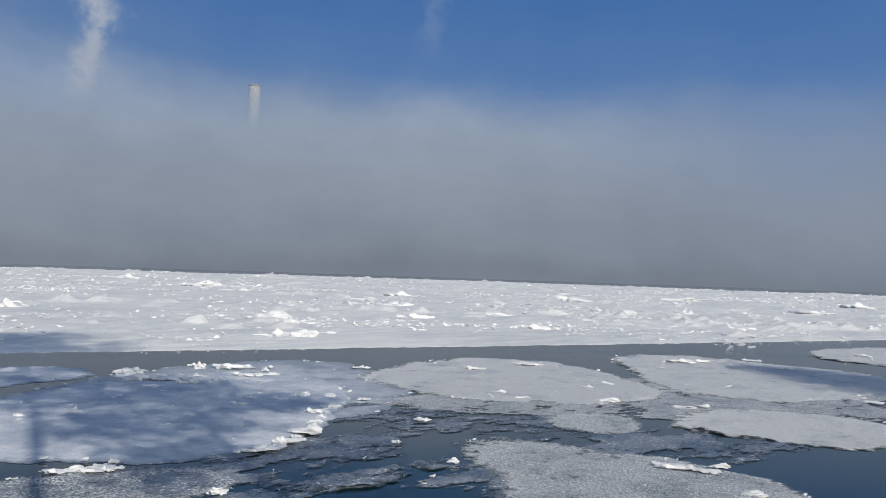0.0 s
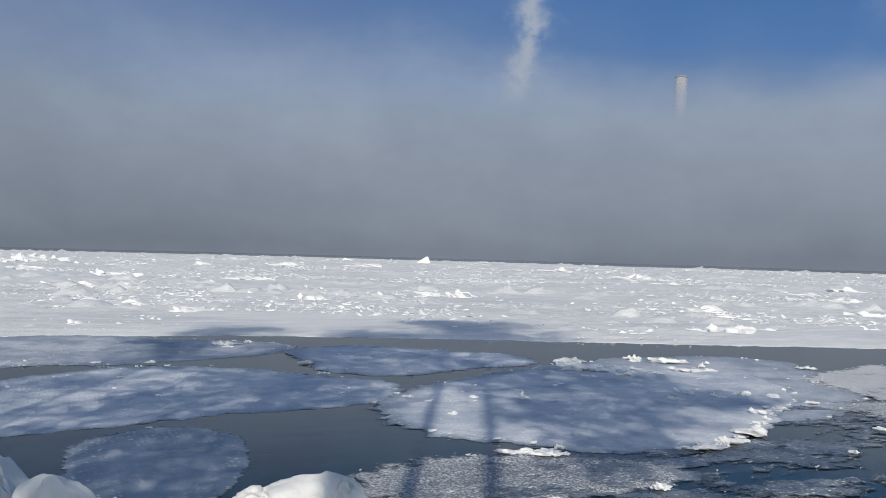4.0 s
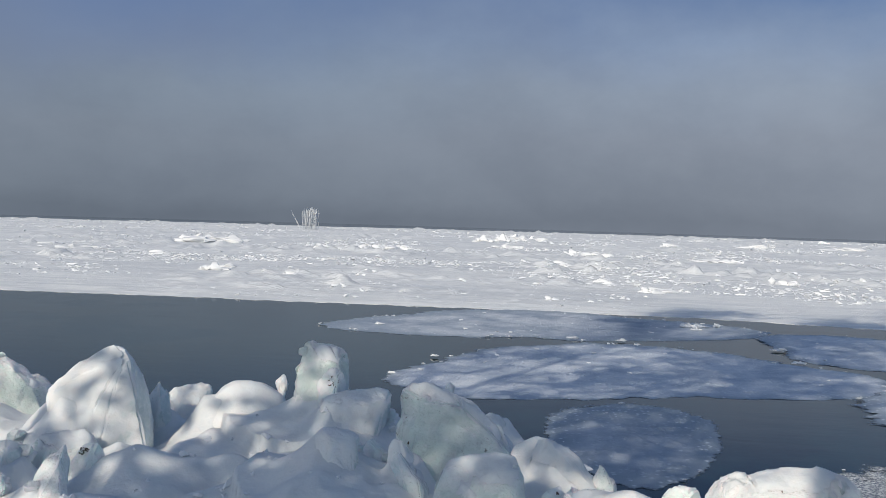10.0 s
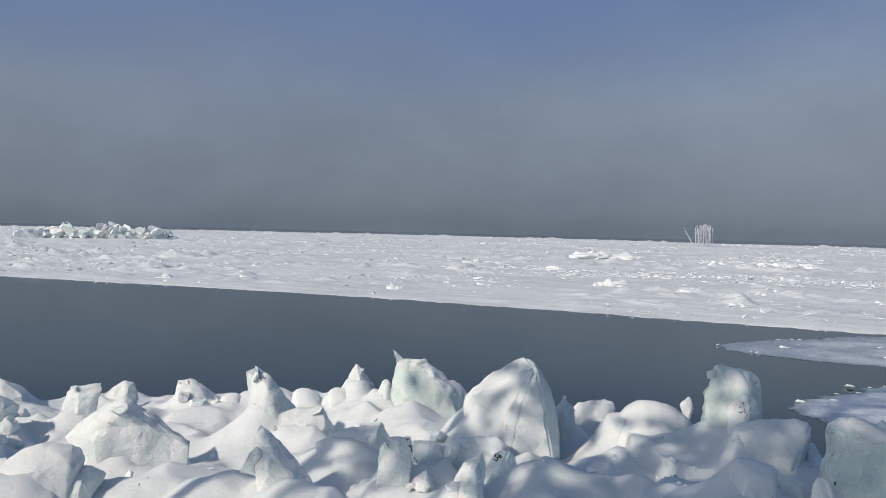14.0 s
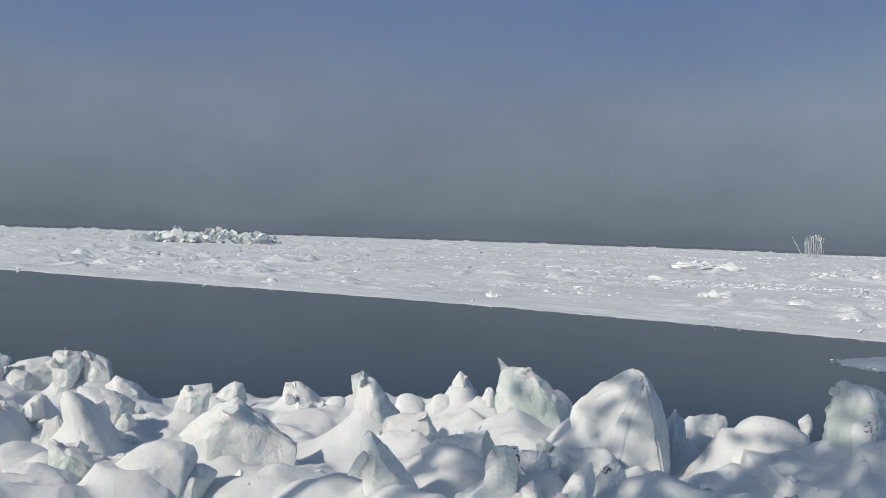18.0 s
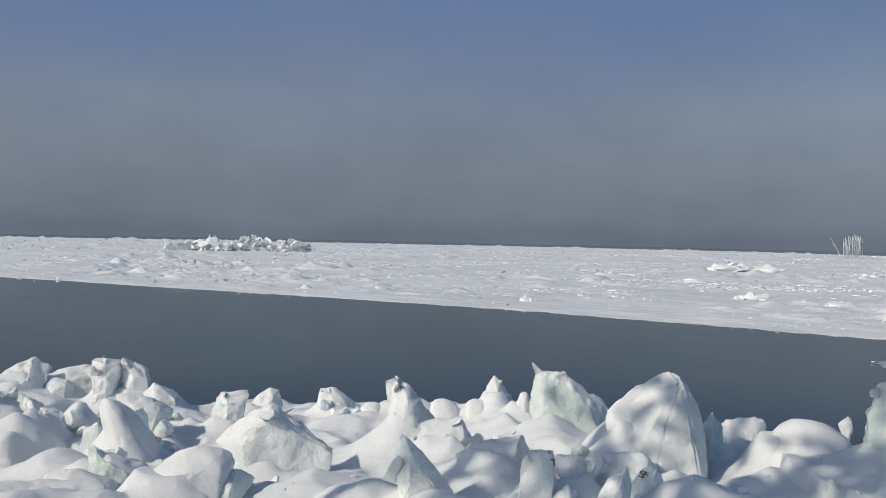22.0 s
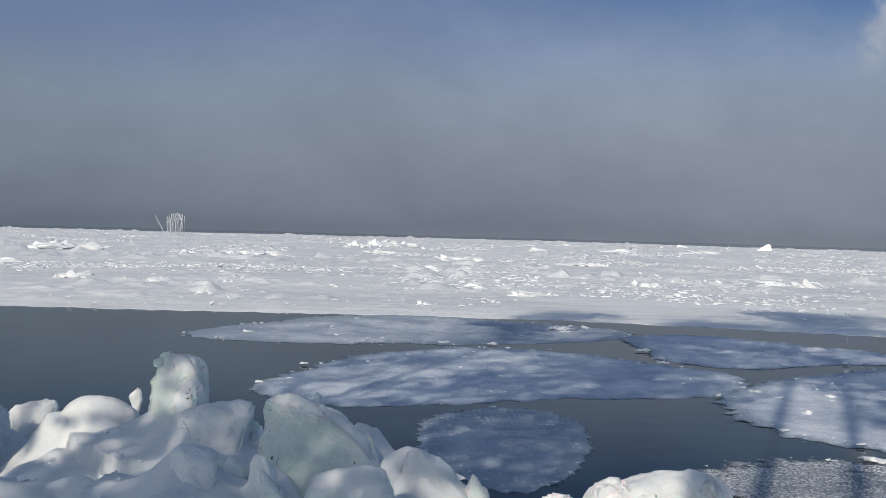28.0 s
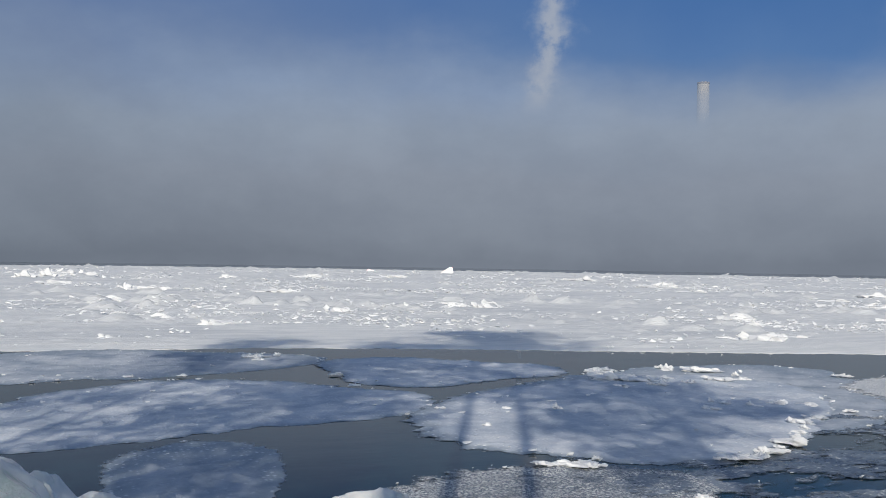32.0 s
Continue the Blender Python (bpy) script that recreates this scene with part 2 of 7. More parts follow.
def shell_basics(k):
    """Elevation in degrees and the bearing in degrees of the point shaded, as seen from the bank."""
    sp = k.n.new("ShaderNodeSeparateXYZ")
    k.l.new(k.pos, sp.inputs[0])
    x, y, z = sp.outputs
    flat = k.math("SQRT", k.math("ADD", k.math("MULTIPLY", x, x), k.math("MULTIPLY", y, y)))
    el = k.math("MULTIPLY", k.math("ARCTAN2", k.math("SUBTRACT", z, 3.4), flat), 57.2958)
    az = k.math("MULTIPLY", k.math("ARCTAN2", x, y), 57.2958)
    cx = k.n.new("ShaderNodeCombineXYZ")
    k.l.new(az, cx.inputs[0]), k.l.new(el, cx.inputs[1])
    return el, az, cx.outputs[0]


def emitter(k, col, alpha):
    # the backdrop shell emits its painted colour itself, whatever the sun does
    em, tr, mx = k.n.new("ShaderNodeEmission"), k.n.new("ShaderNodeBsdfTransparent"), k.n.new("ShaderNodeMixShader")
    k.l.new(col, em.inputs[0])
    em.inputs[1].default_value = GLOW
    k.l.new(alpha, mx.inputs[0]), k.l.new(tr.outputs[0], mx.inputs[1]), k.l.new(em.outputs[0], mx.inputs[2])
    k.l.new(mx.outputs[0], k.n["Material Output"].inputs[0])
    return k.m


GLOW = 1.0


def sky_material():
    k = Mat("hazy winter sky")
    el, az, v = shell_basics(k)
    drift = k.math("MULTIPLY", k.math("SUBTRACT", k.noise(0.06, 5, 0.55, None, v), 0.5), 9.0)
    e2 = k.math("ADD", el, drift)
    side = k.smooth(az, -5.0, 40.0)
    right = k.ramp(k.math("DIVIDE", e2, 20.0, clamp=True), (0.0, (0.20, 0.24, 0.31)), (0.35, (0.18, 0.25, 0.38)), (0.6, (0.093, 0.195, 0.41)), (0.85, (0.058, 0.153, 0.38)))
    left = k.ramp(k.math("DIVIDE", e2, 20.0, clamp=True), (0.0, (0.20, 0.23, 0.28)), (0.35, (0.19, 0.23, 0.32)), (0.62, (0.15, 0.215, 0.365)), (0.9, (0.11, 0.19, 0.38)))
    return emitter(k, k.mix(side, left, right), k.smooth(el, 26.0, 34.0, 1.0, 0.0))


def fog_material():
    k = Mat("painted glow of steam fog over open water")
    el, az, v = shell_basics(k)
    billow = k.noise(0.10, 6, 0.55, (1.0, 1.6, 1.0), v)
    lift = k.math("MULTIPLY", k.math("SUBTRACT", billow, 0.5), k.smooth(az, 0.0, 30.0, 9.0, 5.0))
    top = k.math("MINIMUM", k.smooth(az, 14.0, 34.0, 13.5, 10.2), k.smooth(az, -45.0, -5.0, 9.5, 13.0))
    d = k.math("SUBTRACT", k.math("ADD", el, lift), top)
    alpha = k.smooth(d, k.smooth(az, 0.0, 30.0, -6.0, -1.9), k.smooth(az, 0.0, 30.0, 3.0, 2.2), 1.0, 0.0)
    alpha = k.math("MULTIPLY", alpha, k.math("SUBTRACT", 1.0, k.math("MULTIPLY", k.smooth(az, 50.0, 75.0), k.smooth(el, 1.0, 8.0, 0.15, 0.75))))
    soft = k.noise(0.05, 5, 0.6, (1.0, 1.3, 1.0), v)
    # fog brightness painted by elevation and bearing: dimmer low down and to the left
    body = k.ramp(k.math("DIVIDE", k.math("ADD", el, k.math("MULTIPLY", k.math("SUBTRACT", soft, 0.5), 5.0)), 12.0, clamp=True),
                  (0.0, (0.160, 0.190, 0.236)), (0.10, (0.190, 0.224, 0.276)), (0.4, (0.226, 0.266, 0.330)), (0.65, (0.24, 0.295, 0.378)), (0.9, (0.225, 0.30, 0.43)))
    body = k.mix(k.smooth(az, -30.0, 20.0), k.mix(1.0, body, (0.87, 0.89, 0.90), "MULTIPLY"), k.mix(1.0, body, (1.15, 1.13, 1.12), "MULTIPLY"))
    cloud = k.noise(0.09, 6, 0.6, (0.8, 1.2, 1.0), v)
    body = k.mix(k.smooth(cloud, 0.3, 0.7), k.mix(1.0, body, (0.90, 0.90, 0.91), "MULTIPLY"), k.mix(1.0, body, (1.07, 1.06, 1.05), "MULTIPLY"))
    # two steam plumes of the far plant, painted into the same glow
    curl = k.math("MULTIPLY", k.math("SUBTRACT", k.noise(0.42, 5, 0.62, None, v), 0.5), 3.4)
    def plume(a0, lean, wide, e0):
        off = k.math("SUBTRACT", k.math("ADD", az, curl), k.math("ADD", k.math("MULTIPLY", k.math("SUBTRACT", el, 10.0), lean), a0))
        near = k.smooth(k.math("ABSOLUTE", off), 0.0, wide, 1.0, 0.0)
        return k.math("MULTIPLY", near, k.smooth(el, e0, e0 + 3.0))
    p1 = plume(26.3, 0.18, 1.9, 8.6)
    p2 = k.math("MULTIPLY", plume(46.0, 0.2, 1.1, 12.0), 0.25)
    p = k.math("MAXIMUM", k.math("MULTIPLY", p1, k.smooth(k.noise(0.5, 5, 0.6, None, v), 0.28, 0.52)), p2)
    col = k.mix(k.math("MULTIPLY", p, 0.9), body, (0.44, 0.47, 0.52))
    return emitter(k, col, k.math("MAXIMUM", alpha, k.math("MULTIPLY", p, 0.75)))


# ---- helpers for meshes ----
def part(name, bm, material, parent=None, label="", smooth=True):
    me = bpy.data.meshes.new(name)
    bm.to_mesh(me)
    bm.free()
    me.materials.append(material)
    if smooth:
        me.polygons.foreach_set("use_smooth", [True] * len(me.polygons))
    ob = new(name, me)
    ob.parent = parent
    if label:
        tagged(ob, label)
    return ob


def mesh_from(name, verts, faces, material, smooth=True):
    me = bpy.data.meshes.new(name)
    me.from_pydata(verts, [], faces)
    me.materials.append(material)
    if smooth:
        me.polygons.foreach_set("use_smooth", [True] * len(me.polygons))
    return new(name, me)


def grid_faces(rows, cols, closed=False):
    f = []
    for i in range(rows - 1):
        for j in range(cols if closed else cols - 1):
            a, b = i * cols + j, i * cols + (j + 1) % cols
            f.append((a, b, b + cols, a + cols))
    return f


def lerp_table(table, x):
    if x <= table[0][0]:
        return table[0][1]
    for (a, va), (b, vb) in zip(table, table[1:]):
        if x <= b:
            s = (x - a) / (b - a)
            s = s * s * (3 - 2 * s)
            return va + (vb - va) * s
    return table[-1][1]


def fbm(x, y, scale, octaves=4, seed=0.0):
    return noise.fractal(Vector((x * scale + seed, y * scale - seed, seed * 0.37)), 0.9, 2.1, octaves)


# ---- backdrop ----
def shell(name, radius, low, high, material, label, steps=72):
    verts, rows = [], 10
    for i in range(rows):
        e = radians(low + (high - low) * i / (rows - 1))
        for j in range(steps + 1):
            a = radians(-100 + 205 * j / steps)
            verts.append((radius * math.sin(a), radius * math.cos(a), 3.4 + radius * math.tan(e)))
    ob = mesh_from(name, verts, grid_faces(rows, steps + 1), material)
    return tagged(ob, label, "backdrop", kind="structure")


shell("backdrop_sky", 700.0, -0.6, 35.0, sky_material(), "hazy blue winter sky above the lake")
shell("backdrop_fog", 390.0, -0.52, 22.0, fog_material(), "grey steam fog bank rising over open water, painted on a glowing shell")


# ---- water and the far ice ----
def edge_y(x):
    """Where the ice sheet begins."""
    return 35.2 - 0.33 * math.log1p(math.exp(min(60, (x - 6) * 0.5))) / 0.5 - 0.17 * math.log1p(math.exp(min(60, (-x - 24) * 0.4))) / 0.4


def edge_distance(az):
    """Distance of the sheet's near edge along the bearing az."""
    lo, hi = 5.0, 140.0
    for _ in range(30):
        m = (lo + hi) / 2
        if m * math.cos(az) < edge_y(m * math.sin(az)):
            lo = m
        else:
            hi = m
    return lo


def make_water():
    s = 3000.0
    ob = mesh_from("water", [(-s, -s, 0), (s, -s, 0), (s, s, 0), (-s, s, 0)], [(0, 1, 2, 3)], WATER)
    tagged(ob, "dark open lake water with thin grey ice skin", "water", kind="structure")


def sheet_height(x, y, d):
    """Rubbly snow: flat pans with drifts, and fields of broken lumps."""
    field = fbm(x, y, 0.055, 3, 3.1)
    rough = max(0.0, min(1.0, 0.5 + 1.6 * field))
    v = fbm(x, y, 0.42, 4, 9.0)
    lump = max(0.0, v - 0.28) * 0.9
    w = fbm(x, y, 1.5, 3, 5.0)
    return 0.05 * field + lump * rough + 0.09 * w * (0.15 + 0.6 * rough)


def make_sheet():
    cols, rows = 640, 300
    verts = []
    az = [radians(-88 + 178 * j / (cols - 1)) for j in range(cols)]
    near = [edge_distance(a) for a in az]
    for i in range(rows):
        s = i / (rows - 1)
        for a, d0 in zip(az, near):
            d0 = d0 * (1 + 0.008 * fbm(a * 40, 0, 1.0, 4, 2.0) + 0.004 * fbm(a * 300, 0, 1.0, 2, 7.0))
            far = 285.0 * (1 + 0.02 * math.sin(a * 9) + 0.01 * math.sin(a * 31))
            d = d0 * (far / d0) ** max(0.0, (i - 2) / (rows - 3)) if i > 1 else d0 - 0.05 * (1 - i)
            x, y = d * math.sin(a), d * math.cos(a)
            if i == 0:
                z = -0.05
            elif i == rows - 1:
                z = -0.05
            else:
                z = 0.015 + 0.09 * min(1.0, (d - d0) / 2.5) + sheet_height(x, y, d) * min(1.0, (d - d0) / 14.0)
            verts.append((x, y, max(z, -0.05 if i in (0, rows - 1) else 0.012)))
    ob = mesh_from("ice_sheet", verts, grid_faces(rows, cols), SHEET)
    tagged(ob, "wide white snow-covered lake ice with rubble", "ice", kind="structure")


# ---- floes ----
FLOES, OUTLINES = [], []


def make_floe(name, cx, cy, a, b, turn, waves, material, label, seed, thick=0.07, rings=34, segs=220, rim=0.05):
    """A floe of an uneven oval outline: waves are the cosine and sine parts of its first lobes."""
    ca, sa = math.cos(radians(turn)), math.sin(radians(turn))
    verts, inside = [], []
    for i in range(rings):
        s = ((i + 0.2) / (rings - 0.8)) ** 0.6
        for j in range(segs):
            t = 2 * math.pi * j / segs
            r = 0.98 + sum(waves[2 * k] * math.cos((k + 1) * t) + waves[2 * k + 1] * math.sin((k + 1) * t) for k in range(len(waves) // 2))
            r += 0.07 * fbm(math.cos(t) * 3, math.sin(t) * 3, 1.0, 3, seed) + 0.03 * fbm(math.cos(t) * 16, math.sin(t) * 16, 1.0, 3, seed)
            u, v = a * r * s * math.cos(t), b * r * s * math.sin(t)
            x, y = cx + u * ca - v * sa, cy + u * sa + v * ca
            z = 0.55 * thick * (0.8 + 0.5 * fbm(x, y, 0.7, 4, seed)) + rim * max(0.0, fbm(x, y, 2.2, 3, seed + 4) - 0.1) * 1.2
            z += rim * 0.9 * max(0.0, s - 0.93) / 0.07 * max(0.0, fbm(x, y, 1.1, 2, seed + 8) + 0.1)
            lip = min(1.0, (1 - s) * 0.5 * (a + b) / 0.45)
            verts.append((x, y, 0.001 + 0.0007 * seed + max(z, 0.004) * lip * lip * (3 - 2 * lip)))
            lee = 0.5 + 0.5 * max(-1.0, min(1.0, ((y - cy) * 0.9 - 0.35 * (x - cx)) / (0.8 * b) + 0.8 * fbm(x, y, 0.35, 2, seed + 2)))
            inside.append((1 - s) * 0.5 * (a + b) * (1 - 0.62 * lee * lee * (3 - 2 * lee)))
    faces = grid_faces(rings, segs, True)
    faces.append(tuple(range(segs))[::-1])
    ob = mesh_from(name, verts, faces, material)
    layer = ob.data.attributes.new("inside", "FLOAT", "POINT")
    layer.data.foreach_set("value", inside)
    FLOES.append((ob, cx, cy, a, b, radians(turn)))
    OUTLINES.append((material, [verts[(rings - 1) * segs + j] for j in range(segs)], thick))
    return tagged(ob, label, "ice floe", "floes in the open water")


# ---- the shoved ridge along the bank ----
CREST_D = [(-95, 18), (-60, 16.2), (-50, 15.2), (-42, 15.0), (-35, 13.8), (-26, 11.8), (-20, 11), (-13, 9.6), (-6, 8.6), (0, 7.8), (6, 6.8), (12, 5.9), (24, 5.5), (30, 4.9), (40, 4.2), (60, 3.6)]
TROUGH_Z = [(-95, 0.5), (-65, 0.55), (-50, 0.57), (-40, 0.66), (-25, 0.90), (-12, 1.12), (0, 1.22), (15, 1.34), (24, 1.36), (30, 1.25), (40, 0.95), (60, 0.75)]
# snow-covered humps: place and height of the top, half width, half depth, turn, drop at the rim
DRIFTS = [
    (-5.11, 9.58, 1.52, 0.49, 0.6, 27, 0.5), (-3.93, 9.34, 1.35, 0.37, 0.5, 21, 0.4), (-8.26, 9.41, 0.85, 0.68, 0.7, 40, 0.4),
    (-11.95, 6.19, 1.00, 0.57, 0.8, 62, 0.7), (-11.31, 5.46, 0.89, 0.45, 0.7, 64, 0.6), (-9.56, 5.55, 0.79, 0.60, 0.6, 59, 0.4),
    (-10.57, 7.29, 0.70, 0.46, 0.6, 55, 0.5), (-11.05, 8.00, 0.68, 0.49, 0.6, 54, 0.5), (-12.18, 7.01, 0.98, 0.51, 0.8, 60, 0.75),
    (-11.70, 5.80, 0.99, 0.78, 0.9, 63, 0.7), (-11.12, 6.84, 0.79, 0.55, 0.7, 58, 0.6), (-10.20, 5.44, 0.86, 0.90, 0.9, 61, 0.5),
    (-10.20, 6.78, 0.66, 0.59, 0.7, 56, 0.5), (-13.08, 6.17, 1.03, 0.96, 0.9, 64, 0.6), (-9.32, 9.32, 0.82, 1.03, 0.9, 44, 0.5),
    (-8.21, 10.34, 0.91, 0.96, 0.9, 38, 0.5), (-6.20, 9.78, 1.11, 1.05, 1.1, 31, 0.5), (-7.11, 10.14, 0.98, 0.82, 0.9, 34, 0.5),
    (-9.97, 8.84, 0.78, 0.64, 0.8, 48, 0.5), (-11.98, 8.59, 0.50, 0.98, 0.9, 54, 0.5), (-14.03, 6.97, 0.81, 1.32, 1.0, 63, 0.6),
    (-14.78, 6.29, 0.89, 0.97, 1.0, 67, 0.6), (-7.14, 6.75, 0.92, 1.12, 0.9, 46, 0.45), (-6.22, 6.53, 1.01, 0.76, 0.6, 42, 0.35),
    (-5.67, 7.61, 1.11, 0.63, 0.7, 35, 0.4), (-5.01, 5.98, 1.19, 0.93, 0.7, 39, 0.4), (-4.60, 8.83, 1.28, 0.90, 0.8, 26, 0.5),
    (-3.70, 7.92, 1.26, 0.63, 0.6, 24, 0.4), (-3.69, 9.11, 1.23, 0.54, 0.5, 21, 0.4), (-3.02, 8.29, 1.32, 0.91, 0.7, 18, 0.35),
    (-3.18, 7.38, 1.36, 0.82, 0.6, 22, 0.35), (-3.37, 6.47, 1.25, 0.67, 0.6, 27, 0.35), (-2.62, 7.56, 1.27, 0.64, 0.5, 19, 0.3),
    (-2.06, 7.94, 1.37, 0.70, 0.6, 14, 0.35), (-2.26, 6.94, 1.30, 0.90, 0.6, 18, 0.35), (-1.58, 7.64, 1.44, 0.53, 0.6, 12, 0.35),
    (-1.35, 6.76, 1.42, 0.59, 0.7, 11, 0.35), (-1.48, 6.49, 1.51, 0.67, 0.6, 14, 0.35), (-0.84, 6.72, 1.39, 0.30, 0.4, 8, 0.35),
    (-0.14, 5.71, 1.43, 0.61, 0.6, 3, 0.3), (0.42, 5.68, 1.54, 0.53, 0.5, -3, 0.3), (1.42, 4.93, 1.64, 0.41, 0.5, -14, 0.3),
    (-8.44, 4.48, 0.94, 1.14, 0.8, 61, 0.4), (-7.96, 5.45, 0.80, 0.92, 0.8, 55, 0.4),
]
FEET = []


def ridge_base(x, y):
    """The low snow between the blocks, from the bank down to the water."""
    az, d = math.degrees(math.atan2(x, y)), math.hypot(x, y)
    dc, zc = lerp_table(CREST_D, az), lerp_table(TROUGH_Z, az)
    s = max(0.0, min(1.0, (d - 2.5) / (0.6 * dc - 2.0)))
    z = 1.65 + (zc - 1.65) * s * s * (3 - 2 * s)
    if d > dc:
        z -= (zc + 0.5) * ((d - dc) / 1.3) ** 1.5
    k = max(0.0, min(1.0, (d - 2.8) / 2.0))
    return z + k * (0.14 * fbm(x, y, 0.6, 3, 1.7) + 0.05 * fbm(x, y, 1.9, 5, 6.0))


def ridge_heights(x, y):
    """Snow of the ridge at arrays of places: base, rounded drifts, snow banked at the feet of blocks."""
    z = np.array([ridge_base(a, b) for a, b in zip(x, y)])
    warp = np.array([noise.noise_vector(Vector((a * 1.1, b * 1.1, 0.5)))[:] for a, b in zip(x, y)])
    fold = np.array([0.16 * (0.3 - abs(fbm(a, b, 0.8, 2, 5.0))) + 0.07 * (0.3 - abs(fbm(a, b, 2.0, 2, 12.0))) for a, b in zip(x, y)])
    grit = np.array([fbm(a, b, 3.0, 4, 2.0) for a, b in zip(x, y)])
    for bx, by, top, hw, hd, turn, drop in DRIFTS:
        near = np.hypot(x - bx, y - by) < 2.2 * max(hw, hd)
        if not near.any():
            continue
        px, py = x[near] - bx + 0.22 * hw * warp[near, 0], y[near] - by + 0.22 * hd * warp[near, 1]
        c, sn = math.cos(radians(turn)), math.sin(radians(turn))
        u, v = (px * c + py * sn) / hw, (-px * sn + py * c) / hd
        dome = top - drop * (u * u + v * v) ** 0.7 + 0.10 * drop * warp[near, 2]
        m = 0.05
        e = np.clip(0.5 + 0.5 * (dome - z[near]) / m, 0, 1)
        z[near] = z[near] * (1 - e) + dome * e + m * e * (1 - e)
    for fx, fy, fr, fz, slope in FEET:
        far = np.hypot(x - fx, y - fy)
        near = far < 1.6 * fr
        run = np.maximum(far[near] * (1 + 0.35 * warp[near, 1]) - 0.3 * fr + 0.15 * warp[near, 0], 0.0)
        bank = fz - slope * (1 - np.exp(-run / (0.55 * fr)))
        m = 0.07
        e = np.clip(0.5 + 0.5 * (bank - z[near]) / m, 0, 1)
        z[near] = z[near] * (1 - e) + bank * e + m * e * (1 - e)
    return z + fold * np.clip(np.hypot(x, y) - 3.0, 0, 1) + 0.012 * grit


def ridge_height(x, y):
    return float(ridge_heights(np.array([x]), np.array([y]))[0])


def make_ridge():
    cols, rows = 740, 300
    a = np.radians(-92 + 150 * np.arange(cols) / (cols - 1))
    dc = np.array([lerp_table(CREST_D, math.degrees(t)) for t in a])
    s = np.arange(rows)[:, None] / (rows - 1)
    d = 1.6 + dc[None, :] * s
    x, y = (d * np.sin(a)).ravel(), (d * np.cos(a)).ravel()
    verts = np.stack([x, y, ridge_heights(x, y)], 1).tolist()
    ob = mesh_from("snow_ridge", verts, grid_faces(rows, cols), SNOW)
    tagged(ob, "drifted snow over shoved ice along the bank", "snow bank", kind="structure")


def make_bank():
    """The snowy bank on which the camera stands, and which runs back under the trees."""
    verts, n = [], 60
    for i in range(n):
        for j in range(n):
            x, y = -60 + 120 * i / (n - 1), -60 + 62.5 * j / (n - 1)
            verts.append((x, y, 1.62 + 0.06 * fbm(x, y, 0.3, 3, 4.0) - (0.35 if y > 1.5 else 0.0) + 0.03 * max(0, -y - 6)))
    ob = mesh_from("ground", verts, [f[::-1] for f in grid_faces(n, n)], SNOW)
    tagged(ob, "snow-covered bank behind the shore", "ground", kind="structure")


def hull_points(rnd, kind, w, d, h):
    if isinstance(kind, tuple):
        pts = []
        for px, pz in zip(kind[::2], kind[1::2]):
            for side in (-1, 1):
                g = rnd.uniform(0.8, 1.0) - 0.55 * pz * (side < 0)
                pts.append((px * w, side * d / 2 * g, pz * h + rnd.uniform(-0.03, 0.03) * h))
        return pts
    pts = []
    for _ in range(24 if kind == "chunk" else 18):
        if kind == "slab":
            a, r = rnd.uniform(0, 6.283), rnd.uniform(0.75, 1.0)
            pts.append((math.cos(a) * r * w / 2, (1 if rnd.random() < 0.5 else -1) * d / 2 * rnd.uniform(0.85, 1.0), math.sin(a) * r * h / 2 + h / 2))
        else:
            v = Vector((rnd.gauss(0, 1), rnd.gauss(0, 1), rnd.gauss(0, 1))).normalized()
            v = v * (0.45 + 0.34 / max(abs(v.x), abs(v.y), abs(v.z)))
            pts.append((v.x * w / 2, v.y * d / 2, v.z * h / 2 + h / 2))
    return pts


def add_hull(bm, pts):
    new_verts = [bm.verts.new(p) for p in pts]
    res = bmesh.ops.convex_hull(bm, input=new_verts)
    loose = [v for v in new_verts if v.is_valid and not v.link_faces]
    bmesh.ops.delete(bm, geom=loose, context="VERTS")


